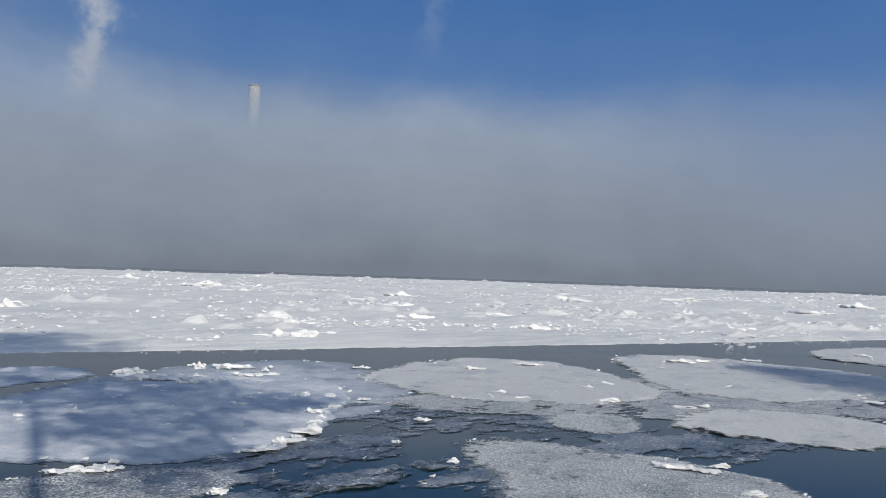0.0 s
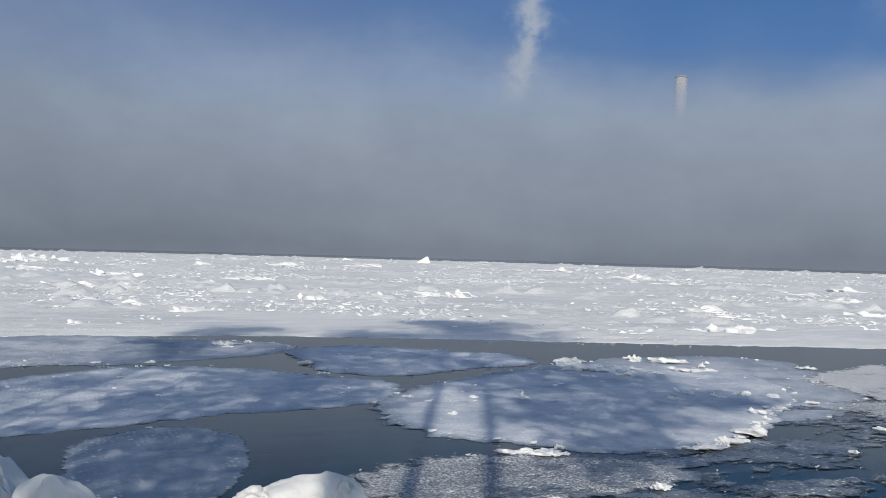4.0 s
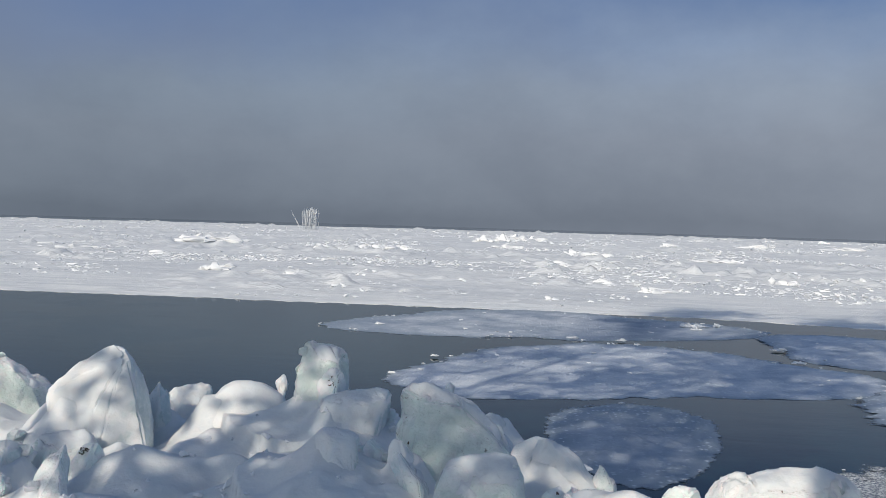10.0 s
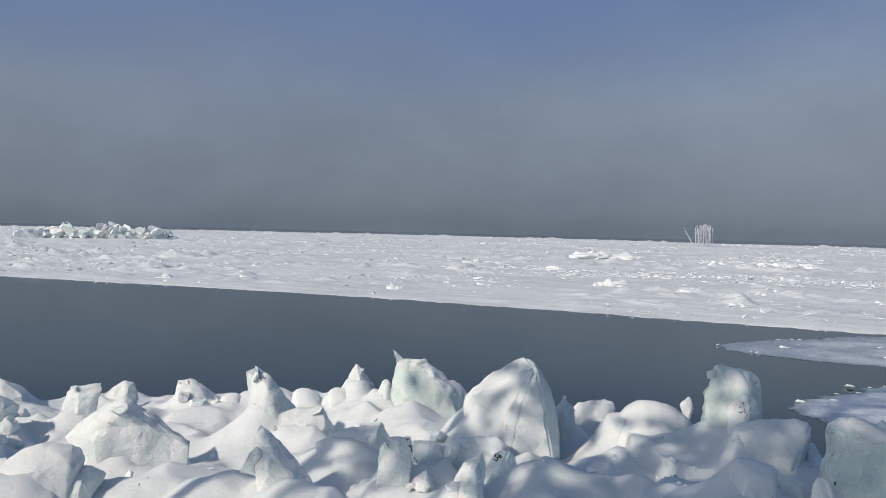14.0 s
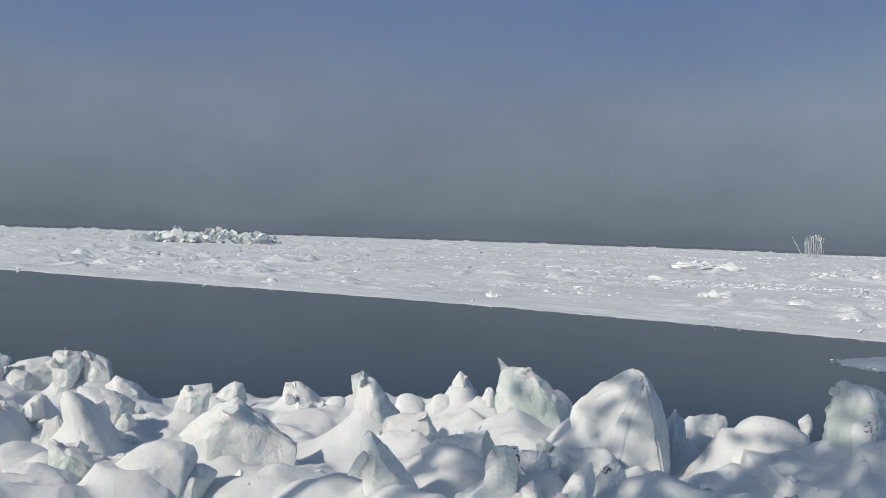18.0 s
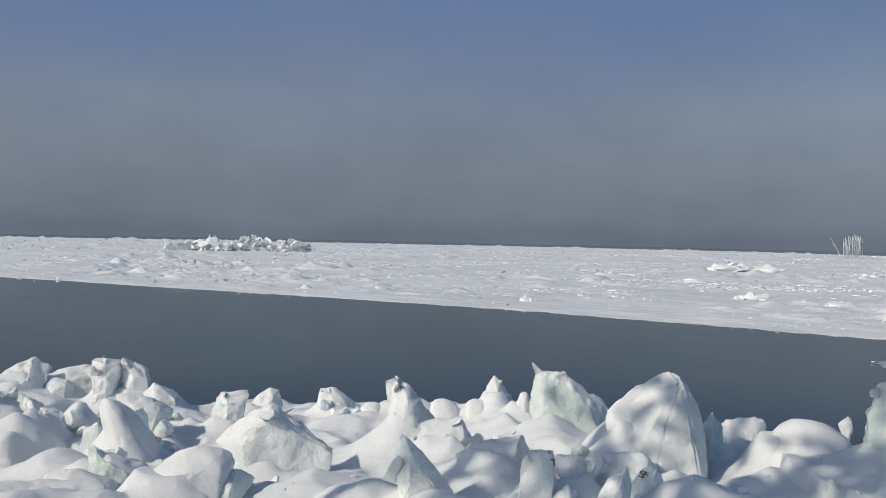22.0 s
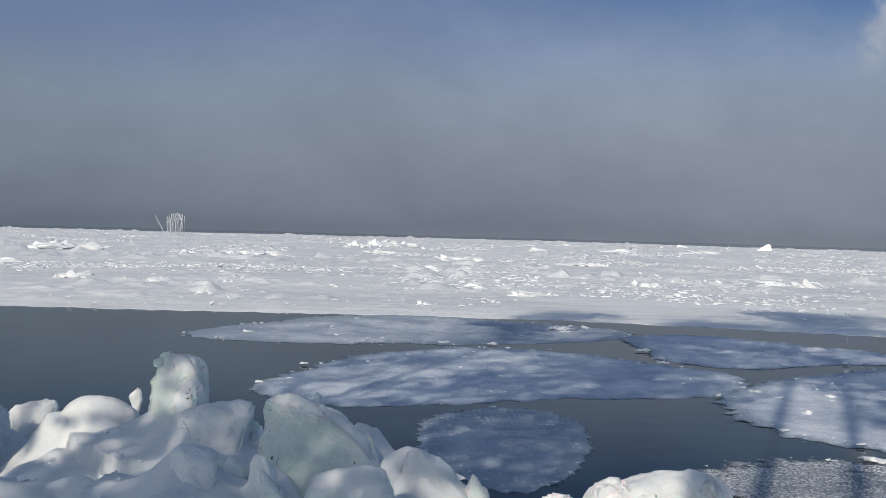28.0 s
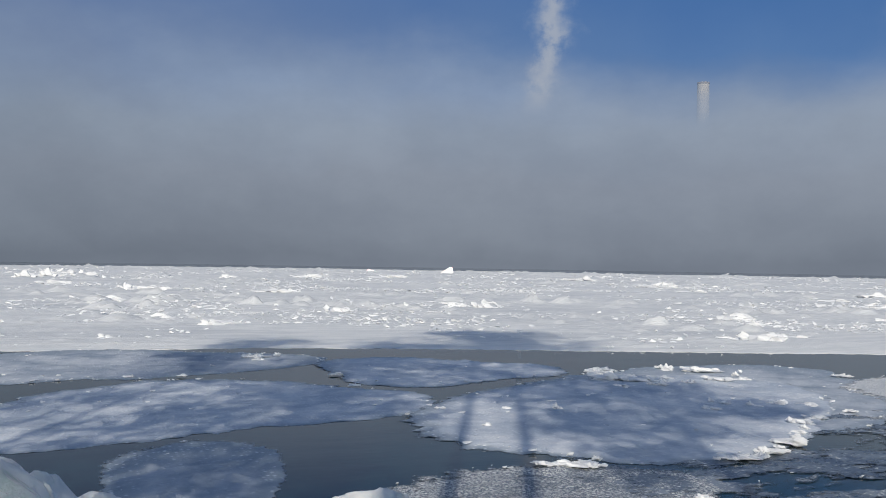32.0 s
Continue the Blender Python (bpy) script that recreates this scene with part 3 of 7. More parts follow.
def block_mesh(name, size, seed, kind="chunk", fine=0.045, rough=0.05):
    """A broken block of ice: a hull of scattered points with crisp faces, split finely, edges worn, top crusted."""
    rnd = random.Random(seed)
    bm = bmesh.new()
    w, d, h = size
    add_hull(bm, hull_points(rnd, kind, w, d, h))
    big, m = max(size), min(size)
    if fine and kind == "chunk":
        s = rnd.uniform(0.4, 0.6)
        add_hull(bm, [(x + rnd.choice((-0.3, 0.3)) * w * 0.6, y - 0.1 * d, z - 0.05 * h) for x, y, z in hull_points(rnd, "chunk", w * s, d * s, h * s)])
    bmesh.ops.dissolve_limit(bm, angle_limit=radians(14), verts=bm.verts, edges=bm.edges)
    bmesh.ops.bevel(bm, geom=list(bm.edges), offset=0.05 * m, segments=2, affect="EDGES", clamp_overlap=True)
    bmesh.ops.triangulate(bm, faces=bm.faces)
    for _ in range(5 if fine else 1):
        long = [e for e in bm.edges if e.calc_length() > (fine * big if fine else 0.3 * big)]
        if not long:
            break
        bmesh.ops.subdivide_edges(bm, edges=long, cuts=1)
        bmesh.ops.triangulate(bm, faces=[f for f in bm.faces if len(f.verts) > 3])
    bm.normal_update()
    k = 2.2 / big
    for v in bm.verts:
        q = Vector((v.co.x * k + seed * 1.7, v.co.y * k, v.co.z * k - seed))
        w3 = Vector((v.co.x + seed, v.co.y, v.co.z)) * 11.0
        crust = noise.fractal(w3, 0.7, 2.1, 3)
        scoop = min(0.0, noise.noise(q * 2.1)) * 0.9
        up = max(0.0, v.normal.z)
        v.co += noise.noise_vector(q) * rough * 1.5 * m + v.normal * (m * rough * scoop * 2.0 + min(0.024, 0.07 * m) * (0.25 + up) * crust)
    bm.normal_update()
    for e in bm.edges:
        e.smooth = e.calc_face_angle(0.0) < radians(38)
    return bm


P_WEDGE = (-0.5, 0.3, -0.25, 0.92, 0.02, 1.0, 0.3, 0.65, 0.5, 0.38, 0.42, 0.1, 0.1, 0.0, -0.4, 0.1)
P_LEAN = (-0.5, 0.2, -0.1, 0.9, 0.5, 1.0, 0.45, 0.5, 0.2, 0.0, -0.45, 0.0)


def crag_mesh(outline, front, depth, soft, seed):
    """A broken block: a crisp hull round its outline, with faces that meet at the points of its front, then worn and crusted."""
    rnd = random.Random(seed)
    bm = bmesh.new()
    uw = list(zip(outline[::2], outline[1::2]))
    cu, cw = sum(u for u, _ in uw) / len(uw), sum(w for _, w in uw) / len(uw)
    top = max(w for _, w in uw)
    pts = [Vector((u, rnd.uniform(-0.12, 0.12) * depth * (1.1 - w / top), w)) for u, w in uw]
    pts += [Vector((cu + (u - cu) * 0.72, depth * rnd.uniform(0.4, 0.5) * (1 - 0.85 * max(0.0, w) / top), cw + (w - cw) * 0.8 - 0.05)) for u, w in uw]
    ahead = list(zip(front[::2], front[1::2])) or [(cu + (u - cu) * 0.5, cw + (w - cw) * 0.45) for u, w in uw[::2]]
    lean = 0.1 * (max(u for u, _ in uw) - min(u for u, _ in uw))
    pts += [Vector((u + lean, -depth * (0.16 + 0.36 * (1 - w / top)) * rnd.uniform(0.9, 1.1), w)) for u, w in ahead]
    pts += [Vector((u * 0.95, -depth * 0.5, -0.12)) for u, w in uw if w < 0.35 * top]
    add_hull(bm, pts)
    if soft < 2 and top > 0.4 and depth < 1.2:
        for _ in range(2):
            (u, w), (u2, w2) = rnd.choice([(a, b) for a, b in zip(uw, uw[1:] + uw[:1]) if a[1] + b[1] > 0.7 * top] or [(uw[0], uw[1])])
            f, r = rnd.random(), rnd.uniform(0.10, 0.22) * top
            at = Vector((u + (u2 - u) * f, rnd.uniform(-0.2, 0.12) * depth, w + (w2 - w) * f - 0.6 * r))
            turn = Euler((rnd.gauss(0, 0.5), rnd.gauss(0, 0.7), rnd.uniform(0, 3.1))).to_matrix()
            add_hull(bm, [at + turn @ Vector((rnd.uniform(-1, 1) * r, rnd.uniform(-0.3, 0.3) * r, rnd.uniform(-0.7, 0.7) * r)) for _ in range(9)])
    size = max(max(u for u, _ in uw) - min(u for u, _ in uw), top)
    bmesh.ops.dissolve_limit(bm, angle_limit=radians(7), verts=bm.verts, edges=bm.edges)
    bmesh.ops.bevel(bm, geom=list(bm.edges), offset=0.010 + 0.012 * soft, segments=2, affect="EDGES", clamp_overlap=True)
    bmesh.ops.triangulate(bm, faces=bm.faces)
    fine = max(0.024, 0.042 * size)
    for _ in range(6):
        long = [e for e in bm.edges if e.calc_length() > fine * 1.5]
        if not long:
            break
        bmesh.ops.subdivide_edges(bm, edges=long, cuts=1)
        bmesh.ops.triangulate(bm, faces=[f for f in bm.faces if len(f.verts) > 3])
    for _ in range(0 if soft < 2 else 2 * soft - 1):
        bmesh.ops.smooth_vert(bm, verts=bm.verts, factor=0.5, use_axis_x=True, use_axis_y=True, use_axis_z=True)
    bm.normal_update()
    far = Vector((seed * 3.7, -seed * 1.3, seed * 0.9))
    for v in bm.verts:
        q = v.co + far
        big = noise.noise_vector(q * (1.6 / size)) * 0.05 * min(size, depth * 1.6)
        scoop = min(0.0, noise.noise(q * 3.3)) * 0.05
        ledge = abs(noise.noise(q * 4.5)) * 0.025
        cell = noise.voronoi(q * 4.2)[0]
        chip = (min(0.45, cell[1] - cell[0]) - 0.2) * (0.0 if soft > 2 else 0.035)
        crust = noise.fractal(q * 13.0, 0.8, 2.1, 3) * (0.004 if soft > 2 else 0.011)
        worn = 0.5 if soft > 3 else 1.0
        v.co += big + v.normal * (worn * (scoop + ledge + chip) * min(1.0, size) + crust)
    bm.normal_update()
    for e in bm.edges:
        e.smooth = e.calc_face_angle(0.0) < radians(40)
    return bm


def snow_cap(me, seed):
    """Snow lying on the upper faces of a block, thickest away from its rim."""
    bm = bmesh.new()
    bm.from_mesh(me)
    bm.normal_update()
    keep = [f for f in bm.faces if f.normal.z + 0.35 * noise.noise(f.calc_center_median() * 5.0 + Vector((seed, 0, 0))) > 0.55 and f.calc_center_median().z > 0.1]
    if len(keep) < 12:
        bm.free()
        return None
    kept = set(keep)
    bmesh.ops.delete(bm, geom=[f for f in bm.faces if f not in kept], context="FACES")
    left, best = set(bm.faces), []
    while left:
        piece, stack = [], [left.pop()]
        while stack:
            f = stack.pop()
            piece.append(f)
            for e in f.edges:
                for g in e.link_faces:
                    if g in left:
                        left.discard(g)
                        stack.append(g)
        best = max(best, piece, key=len)
    best = set(best)
    bmesh.ops.delete(bm, geom=[f for f in bm.faces if f not in best], context="FACES")
    if len(bm.faces) < 25:
        bm.free()
        return None
    rim = {v for v in bm.verts if v.is_boundary}
    near = {w for v in rim for e in v.link_edges for w in e.verts} - rim
    lift = {v: v.normal * 0.3 + Vector((0, 0, 0.7)) for v in bm.verts}
    for v, way in lift.items():
        v.co += way * (-0.012 if v in rim else (0.018 if v in near else 0.034) + 0.012 * noise.noise(v.co * 9.0))
    bmesh.ops.smooth_vert(bm, verts=[v for v in bm.verts if v not in rim], factor=0.5, use_axis_x=True, use_axis_y=True, use_axis_z=True)
    for e in bm.edges:
        e.smooth = True
    return bm


DIRT = Mat("dark brown debris").set(Base_Color=(0.10, 0.07, 0.045), Roughness=0.9).m


def dirt_flecks(me, seed, count):
    """Bits of earth and leaves frozen into the face of a block, in a few clusters."""
    rnd = random.Random(seed)
    bm = bmesh.new()
    face = [v for v in me.vertices if v.normal.y < -0.25 and v.co.z > 0.12]
    hearts = [rnd.choice(face).co for _ in range(3)]
    for _ in range(count):
        heart = rnd.choice(hearts)
        near = sorted(rnd.sample(face, min(len(face), 25)), key=lambda v: (v.co - heart).length)[0]
        along = near.normal.orthogonal().normalized()
        side = near.normal.cross(along)
        r, turn = rnd.uniform(0.003, 0.010), rnd.uniform(0, 6.283)
        a, b = along * math.cos(turn) + side * math.sin(turn), side * math.cos(turn) - along * math.sin(turn)
        mid = near.co + near.normal * 0.002
        add_hull(bm, [mid + a * rnd.uniform(-2.2, 2.2) * r + b * rnd.uniform(-1, 1) * r + near.normal * rnd.uniform(-0.3, 0.5) * r for _ in range(9)])
    return bm


def crag(x, y, z, turn, outline, front, depth, material, soft, seed, label=""):
    """A block of the ridge: its foot, its turn, and its outline and front corners across and up, in metres."""
    ob = part("ice_block", crag_mesh(outline, front, depth, soft, seed), material)
    ob.matrix_world = pose(x, y, z, 0, 0, turn)
    if material != CRUST and max(outline[1::2]) > 0.3:
        cap = snow_cap(ob.data, seed)
        if cap:
            part("snow_cap", cap, SNOW, ob, "crust of packed snow")
    if any(word in label for word in ("flecks", "dirt", "debris")):
        tagged(part("dirt_flecks", dirt_flecks(ob.data, seed, 14), DIRT, ob, "dark brown flecks of debris", False), kind="stuff")
    wide = max(outline[::2]) - min(outline[::2])
    tall = max(outline[1::2])
    share = (0.62 if soft > 2 else 0.57) if material == CRUST else 0.12 if material == ICE else 0.3
    to_lee = 0.12 * wide
    if wide > 0.3 or z < ridge_base(x, y) + 0.3:
        FEET.append((x - to_lee * math.cos(radians(turn)), y - to_lee * math.sin(radians(turn)), max(0.55 * wide + 0.25, 1.1 * share * tall), z + share * tall, share * tall + 0.15))
    label = label or {ICE: "block of pale green lake ice in the shoved ridge", CRUST: "snow-covered block of ice in the shoved ridge"}.get(material, "broken block of frosted white lake ice in the ridge")
    tagged(ob, label, "ice block", "ice blocks of the ridge")


# ---- trees behind the camera, known from their shade ----
BARK = Mat("grey bark").set(Base_Color=(0.09, 0.07, 0.055), Roughness=0.9).m
LEAF = Mat("dark green needles").set(Base_Color=(0.035, 0.055, 0.03), Roughness=0.7).m


def tube(bm, pts, radii, sides=7):
    rings = []
    for i, (p, r) in enumerate(zip(pts, radii)):
        d = (pts[min(i + 1, len(pts) - 1)] - pts[max(i - 1, 0)]).normalized()
        u = d.orthogonal().normalized()
        w = d.cross(u)
        rings.append([bm.verts.new(p + (u * math.cos(2 * math.pi * k / sides) + w * math.sin(2 * math.pi * k / sides)) * r) for k in range(sides)])
    for a, b in zip(rings, rings[1:]):
        for k in range(sides):
            bm.faces.new((a[k], a[(k + 1) % sides], b[(k + 1) % sides], b[k]))


def make_tree(p, q, height, crown_low, spread, seed, girth=0.17, pads=60, low=0.9):
    """p across and q along the way of the shadows, from the camera."""
    rnd = random.Random(seed)
    x, y = p * math.cos(SHADE_AZ) + q * math.sin(SHADE_AZ), -p * math.sin(SHADE_AZ) + q * math.cos(SHADE_AZ)
    base = Vector((x, y, 1.5))
    root = new("pine_tree")
    root.location = base
    tagged(root, "unseen tall pine tree with bare lower trunk on the snowy bank", "tree", "trees on the bank")
    bm = bmesh.new()
    pts = [Vector((0.12 * math.sin(i * 1.3 + seed), 0.12 * math.cos(i * 1.1), height * 0.96 * i / 8)) for i in range(9)]
    tube(bm, pts, [girth * (1 - 0.09 * i) for i in range(9)], 10)
    limbs, leaves = [], []
    for i in range(pads):
        s = rnd.random() ** low
        h = crown_low + (height - crown_low) * s
        reach = spread * (0.35 + 0.65 * math.sin(math.pi * min(1.0, 0.15 + 0.85 * s))) * rnd.uniform(0.35, 1.0)
        a = rnd.uniform(0, 6.283)
        tip = Vector((math.cos(a) * reach, math.sin(a) * reach, h + 0.25 * reach))
        limbs.append((Vector((0, 0, h - 0.15 * reach)), tip, 0.05))
        for _ in range(46):
            c = tip + Vector((rnd.gauss(0, 0.55), rnd.gauss(0, 0.55), rnd.gauss(0, 0.28)))
            leaves.append((c, rnd.uniform(0.10, 0.24)))
    part("trunk", bm, BARK, root)
    bm = bmesh.new()
    for a, b, r in limbs:
        tube(bm, [a, (a + b) / 2 + Vector((0, 0, -0.1)), b], [r, r * 0.7, r * 0.3], 5)
    part("limbs", bm, BARK, root)
    verts, faces = [], []
    for c, r in leaves:
        v = [Vector((rnd.gauss(0, 1), rnd.gauss(0, 1), rnd.gauss(0, 0.7))).normalized() * r for _ in range(4)]
        n = len(verts)
        verts += [tuple(c + w) for w in v]
        faces += [(n, n + 1, n + 2), (n, n + 2, n + 3), (n, n + 1, n + 3)]
    ob = mesh_from("crown", verts, faces, LEAF, False)
    ob.parent = root


make_water()
make_sheet()
make_bank()

SNOWY = "snow-crusted white ice floe on dark water"
SLUSHY = "thin floe of grey granular slush on dark water"
make_floe("ice_floe", 1.96, 21.58, 5.56, 4.22, -156, (-0.03, -0.04, 0.03, 0.0, 0.08, 0.12, -0.02, 0.01), FLOE, SNOWY, 1.0, 0.05)
make_floe("ice_floe", 0.0, 30.5, 6.5, 4.55, -169, (0.0, -0.01, 0.06, -0.01, -0.01, 0.13, 0.04, 0.02), GREY_FLOE, "thin wide floe by the edge of the ice sheet", 2.0, 0.04)
make_floe("ice_floe", 9.7, 26.95, 3.85, 3.62, 157, (0.01, -0.01, 0.01, -0.01, -0.1, -0.11, 0.04, 0.0), FLOE, SNOWY, 3.0)
make_floe("ice_floe", 12.35, 19.1, 6.7, 4.6, -147, (0.02, 0.0, 0.06, 0.01, -0.05, -0.01, -0.01, -0.02), FLOE, "large snow-crusted floe with a lifted broken rim", 4.0, 0.08)
make_floe("ice_floe", 15.3, 20.6, 7.6, 4.9, -147, (0.02, 0.0, 0.03, 0.01, -0.04, -0.02), GREY_FLOE, "thin grey margin of refrozen ice round a large floe", 3.5, 0.025, rim=0.02)
make_floe("ice_floe", 1.55, 14.95, 2.75, 1.62, 82, (0.03, 0.01, 0.08, 0.01, -0.06, -0.03), GREY_FLOE, "small rounded floe with a dark wet rim", 5.0, 0.04)
make_floe("ice_floe", 6.45, 12.5, 2.79, 1.7, -178, (-0.01, -0.04, 0.07, -0.04, -0.02, 0.06), SLUSH, SLUSHY, 6.0, 0.02)
make_floe("ice_floe", 23.8, 18.0, 6.03, 4.71, -138, (0.01, -0.01, 0.04, 0.0, -0.07, 0.03), FROSTED, "white frosted floe with a granular crust", 7.0)
make_floe("ice_floe", 31.9, 13.8, 6.82, 5.17, -140, (0.0, 0.03, 0.05, 0.01, -0.01, -0.12), FROSTED, "white frosted floe with a granular crust", 8.0)
make_floe("ice_floe", 21.8, 8.2, 2.93, 2.77, 125, (-0.01, 0.0, 0.01, 0.0, 0.02, 0.01, 0.0, 0.05), FROSTED, "white frosted floe with a granular crust", 9.0)
make_floe("ice_floe", 13.4, 7.8, 3.79, 2.7, 59, (-0.03, -0.06, 0.06, -0.01, 0.09, 0.15), GRAINY, "wide bright floe of granular slush", 10.0, 0.025)
make_floe("ice_floe", 10.6, 10.9, 2.05, 1.55, -178, (0.01, -0.01, 0.04, 0.0, -0.01, 0.02), PATCHY, "broken dark floe of thin slush", 11.0, 0.02)
make_floe("ice_floe", 47.2, 13.5, 6.0, 3.3, -174, (0.02, -0.02, 0.1, -0.02, -0.03, 0.09), FROSTED, "white frosted floe with a granular crust", 12.0)
make_floe("ice_floe", 18.5, 11.4, 1.69, 1.33, -138, (0.02, -0.01, 0.01, -0.01, -0.01, 0.06), GRAINY, "small bright floe of granular slush", 13.0, 0.025)

make_floe("ice_floe", 12.8, 12.0, 7.5, 4.6, 20, (0.0, 0.05, 0.06, -0.03, 0.05, 0.04), PATCHY, "broken patches of slush refrozen on dark water", 14.0, 0.0, rim=0.0)
make_floe("ice_floe", 17.0, 15.5, 6.0, 3.2, 35, (0.0, 0.05, 0.06, -0.03, 0.05, 0.04), PATCHY, "broken patches of slush refrozen on dark water", 15.0, 0.0, rim=0.0)
make_floe("ice_floe", 17.5, 8.6, 4.0, 2.2, -20, (0.0, 0.05, 0.06, -0.03, 0.05, 0.04), PATCHY, "broken patches of slush refrozen on dark water", 16.0, 0.0, rim=0.0)

make_tree(-0.52, -4.0, 29.5, 17.0, 4.2, 1, pads=60)
make_tree(0.6, -5.0, 30.0, 17.5, 4.5, 2, 0.18, pads=60)
for n, (fx, fy, fa, fb) in enumerate(((25.5, 13.6, 8.0, 3.0), (24.0, 10.0, 6.5, 2.6), (20.0, 13.6, 5.0, 2.0), (31.0, 9.0, 8.0, 3.0))):
    make_floe("ice_floe", fx, fy, fa, fb, -38, (0.0, 0.05, 0.06, -0.03, 0.05, 0.04), SCATTERED, "scattered grainy slush between the frosted floes", 17.0 + n, 0.0, rim=0.0)

make_tree(-4.1, -6.0, 27.0, 5.6, 2.7, 3, pads=165, low=1.3)
make_tree(-8.5, -7.0, 27.6, 9.8, 3.3, 6, pads=74, low=1.0)
# small unseen tree, added only to darken the near snow of the ridge
make_tree(-6.9, -6.5, 8.7, 6.4, 1.5, 8, 0.09, pads=4)
make_tree(4.0, -8.0, 22.0, 14.0, 3.6, 4, pads=60)
make_tree(26.4, -6.0, 20.3, 15.5, 2.6, 5)

# ---- blocks of the ridge ----
crag(-14.54, 7.27, 0.74, 63, (-0.46, 0.19, -0.14, 0.38, 0.22, 0.56, 0.47, 0.4, 0.27, 0.17, -0.04, 0.06), (0.04, 0.22), 0.7, ICE_WHITE, 1, 1, "tilted slab of snowy ice on top of the ridge")
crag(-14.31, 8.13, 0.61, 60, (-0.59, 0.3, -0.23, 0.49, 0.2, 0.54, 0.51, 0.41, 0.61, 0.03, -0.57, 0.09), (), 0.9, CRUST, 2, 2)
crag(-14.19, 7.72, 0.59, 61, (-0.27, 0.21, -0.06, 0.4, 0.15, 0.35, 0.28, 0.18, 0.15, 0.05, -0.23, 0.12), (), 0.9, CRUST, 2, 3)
crag(-13.48, 8.15, 0.62, 58, (-0.24, 0.66, -0.17, 0.71, 0.19, 0.66, 0.25, 0.46, 0.12, 0.3, -0.02, 0.06, -0.19, 0.2, -0.25, 0.48), (-0.11, 0.61, 0.15, 0.55, -0.06, 0.2), 0.6, ICE_WHITE, 1, 4, "squarish block of white ice on the ridge crest")
crag(-13.24, 8.52, 0.64, 57, (-0.21, 0.67, -0.13, 0.65, 0.02, 0.47, 0.19, 0.44, 0.21, 0.23, 0.0, 0.06, -0.21, 0.11), (-0.07, 0.38, 0.13, 0.33), 0.6, ICE_WHITE, 1, 5, "jagged upright block of white ice on the ridge crest")
crag(-12.39, 8.42, 0.54, 55, (-0.29, 0.33, -0.13, 0.48, 0.25, 0.27, 0.29, 0.11, -0.13, 0.07), (), 0.7, CRUST, 1, 6)
crag(-11.12, 7.27, 0.54, 56, (-0.37, 0.6, 0.11, 0.56, 0.37, 0.37, 0.33, 0.22, -0.0, 0.06, -0.29, 0.25), (-0.22, 0.48, 0.11, 0.39), 1.0, CRUST, 1, 7, "block of ice with a crumbled dirty face")
crag(-10.32, 6.60, 0.32, 57, (-0.45, 1.01, -0.16, 0.99, 0.05, 0.71, 0.25, 0.49, 0.46, 0.03, -0.05, 0.18, -0.42, 0.63), (-0.32, 0.73, 0.02, 0.36), 1.8, CRUST, 4, 8, "long slab of white ice lying against the ridge")
crag(-10.65, 8.31, 0.55, 51, (-0.27, 0.2, -0.1, 0.56, 0.24, 0.57, 0.27, 0.49, 0.15, 0.14, -0.1, 0.06), (-0.06, 0.49, 0.2, 0.5, -0.06, 0.17), 0.45, ICE_WHITE, 0, 9, "leaning plate of frosted ice on the ridge")
crag(-10.77, 9.06, 0.56, 49, (-0.29, 0.23, -0.14, 0.37, 0.1, 0.5, 0.2, 0.46, 0.29, 0.22, 0.04, 0.06, -0.25, 0.13), (0.08, 0.38), 0.6, CRUST, 1, 10)
crag(-8.29, 7.09, 0.56, 49, (-0.63, 0.43, -0.22, 0.81, -0.03, 0.85, 0.29, 0.63, 0.59, 0.33, 0.63, 0.23, 0.4, 0.05, -0.28, 0.22), (-0.47, 0.42, -0.16, 0.73, 0.52, 0.29, 0.33, 0.17), 0.7, ICE_WHITE, 1, 11, "wedge of ice with a flat white face and green underside")
crag(-8.25, 7.11, 0.56, 48, (-0.51, 0.33, 0.25, 0.27, 0.51, 0.19, 0.35, 0.05, -0.26, 0.09), (), 0.7, ICE, 1, 12, "pale green ice showing under the snow")
crag(-8.10, 5.68, 0.54, 54, (-0.54, 0.24, -0.27, 0.39, 0.06, 0.63, 0.45, 0.64, 0.55, 0.55, 0.51, 0.38, 0.29, 0.04, -0.54, 0.09), (0.23, 0.54, -0.1, 0.35, 0.29, 0.39), 1.2, CRUST, 4, 13, "rounded boulder of ice under smooth snow")
crag(-7.79, 5.95, 0.55, 52, (-0.36, 0.08, -0.11, 0.3, 0.17, 0.43, 0.37, 0.3, 0.06, 0.06), (0.05, 0.29), 0.9, ICE, 1, 14, "pale green ice showing under the snow")
crag(-8.93, 4.63, 0.56, 62, (-0.69, 0.34, -0.1, 0.37, 0.61, 0.31, 0.74, 0.04, -0.69, 0.13), (0.0, 0.27, 0.56, 0.22), 0.9, CRUST, 2, 15, "flat snow-topped block with an icy face")
crag(-9.17, 5.68, 0.54, 58, (-0.33, 0.49, 0.03, 0.36, 0.33, 0.2, 0.21, 0.08, -0.17, 0.07, -0.32, 0.16), (-0.17, 0.33, 0.09, 0.19), 0.7, ICE, 1, 16, "pale green ice showing under the snow")
crag(-9.05, 5.14, 0.54, 60, (-0.39, 0.27, -0.12, 0.36, 0.32, 0.21, 0.4, 0.08, -0.23, 0.08), (), 0.9, CRUST, 3, 17)
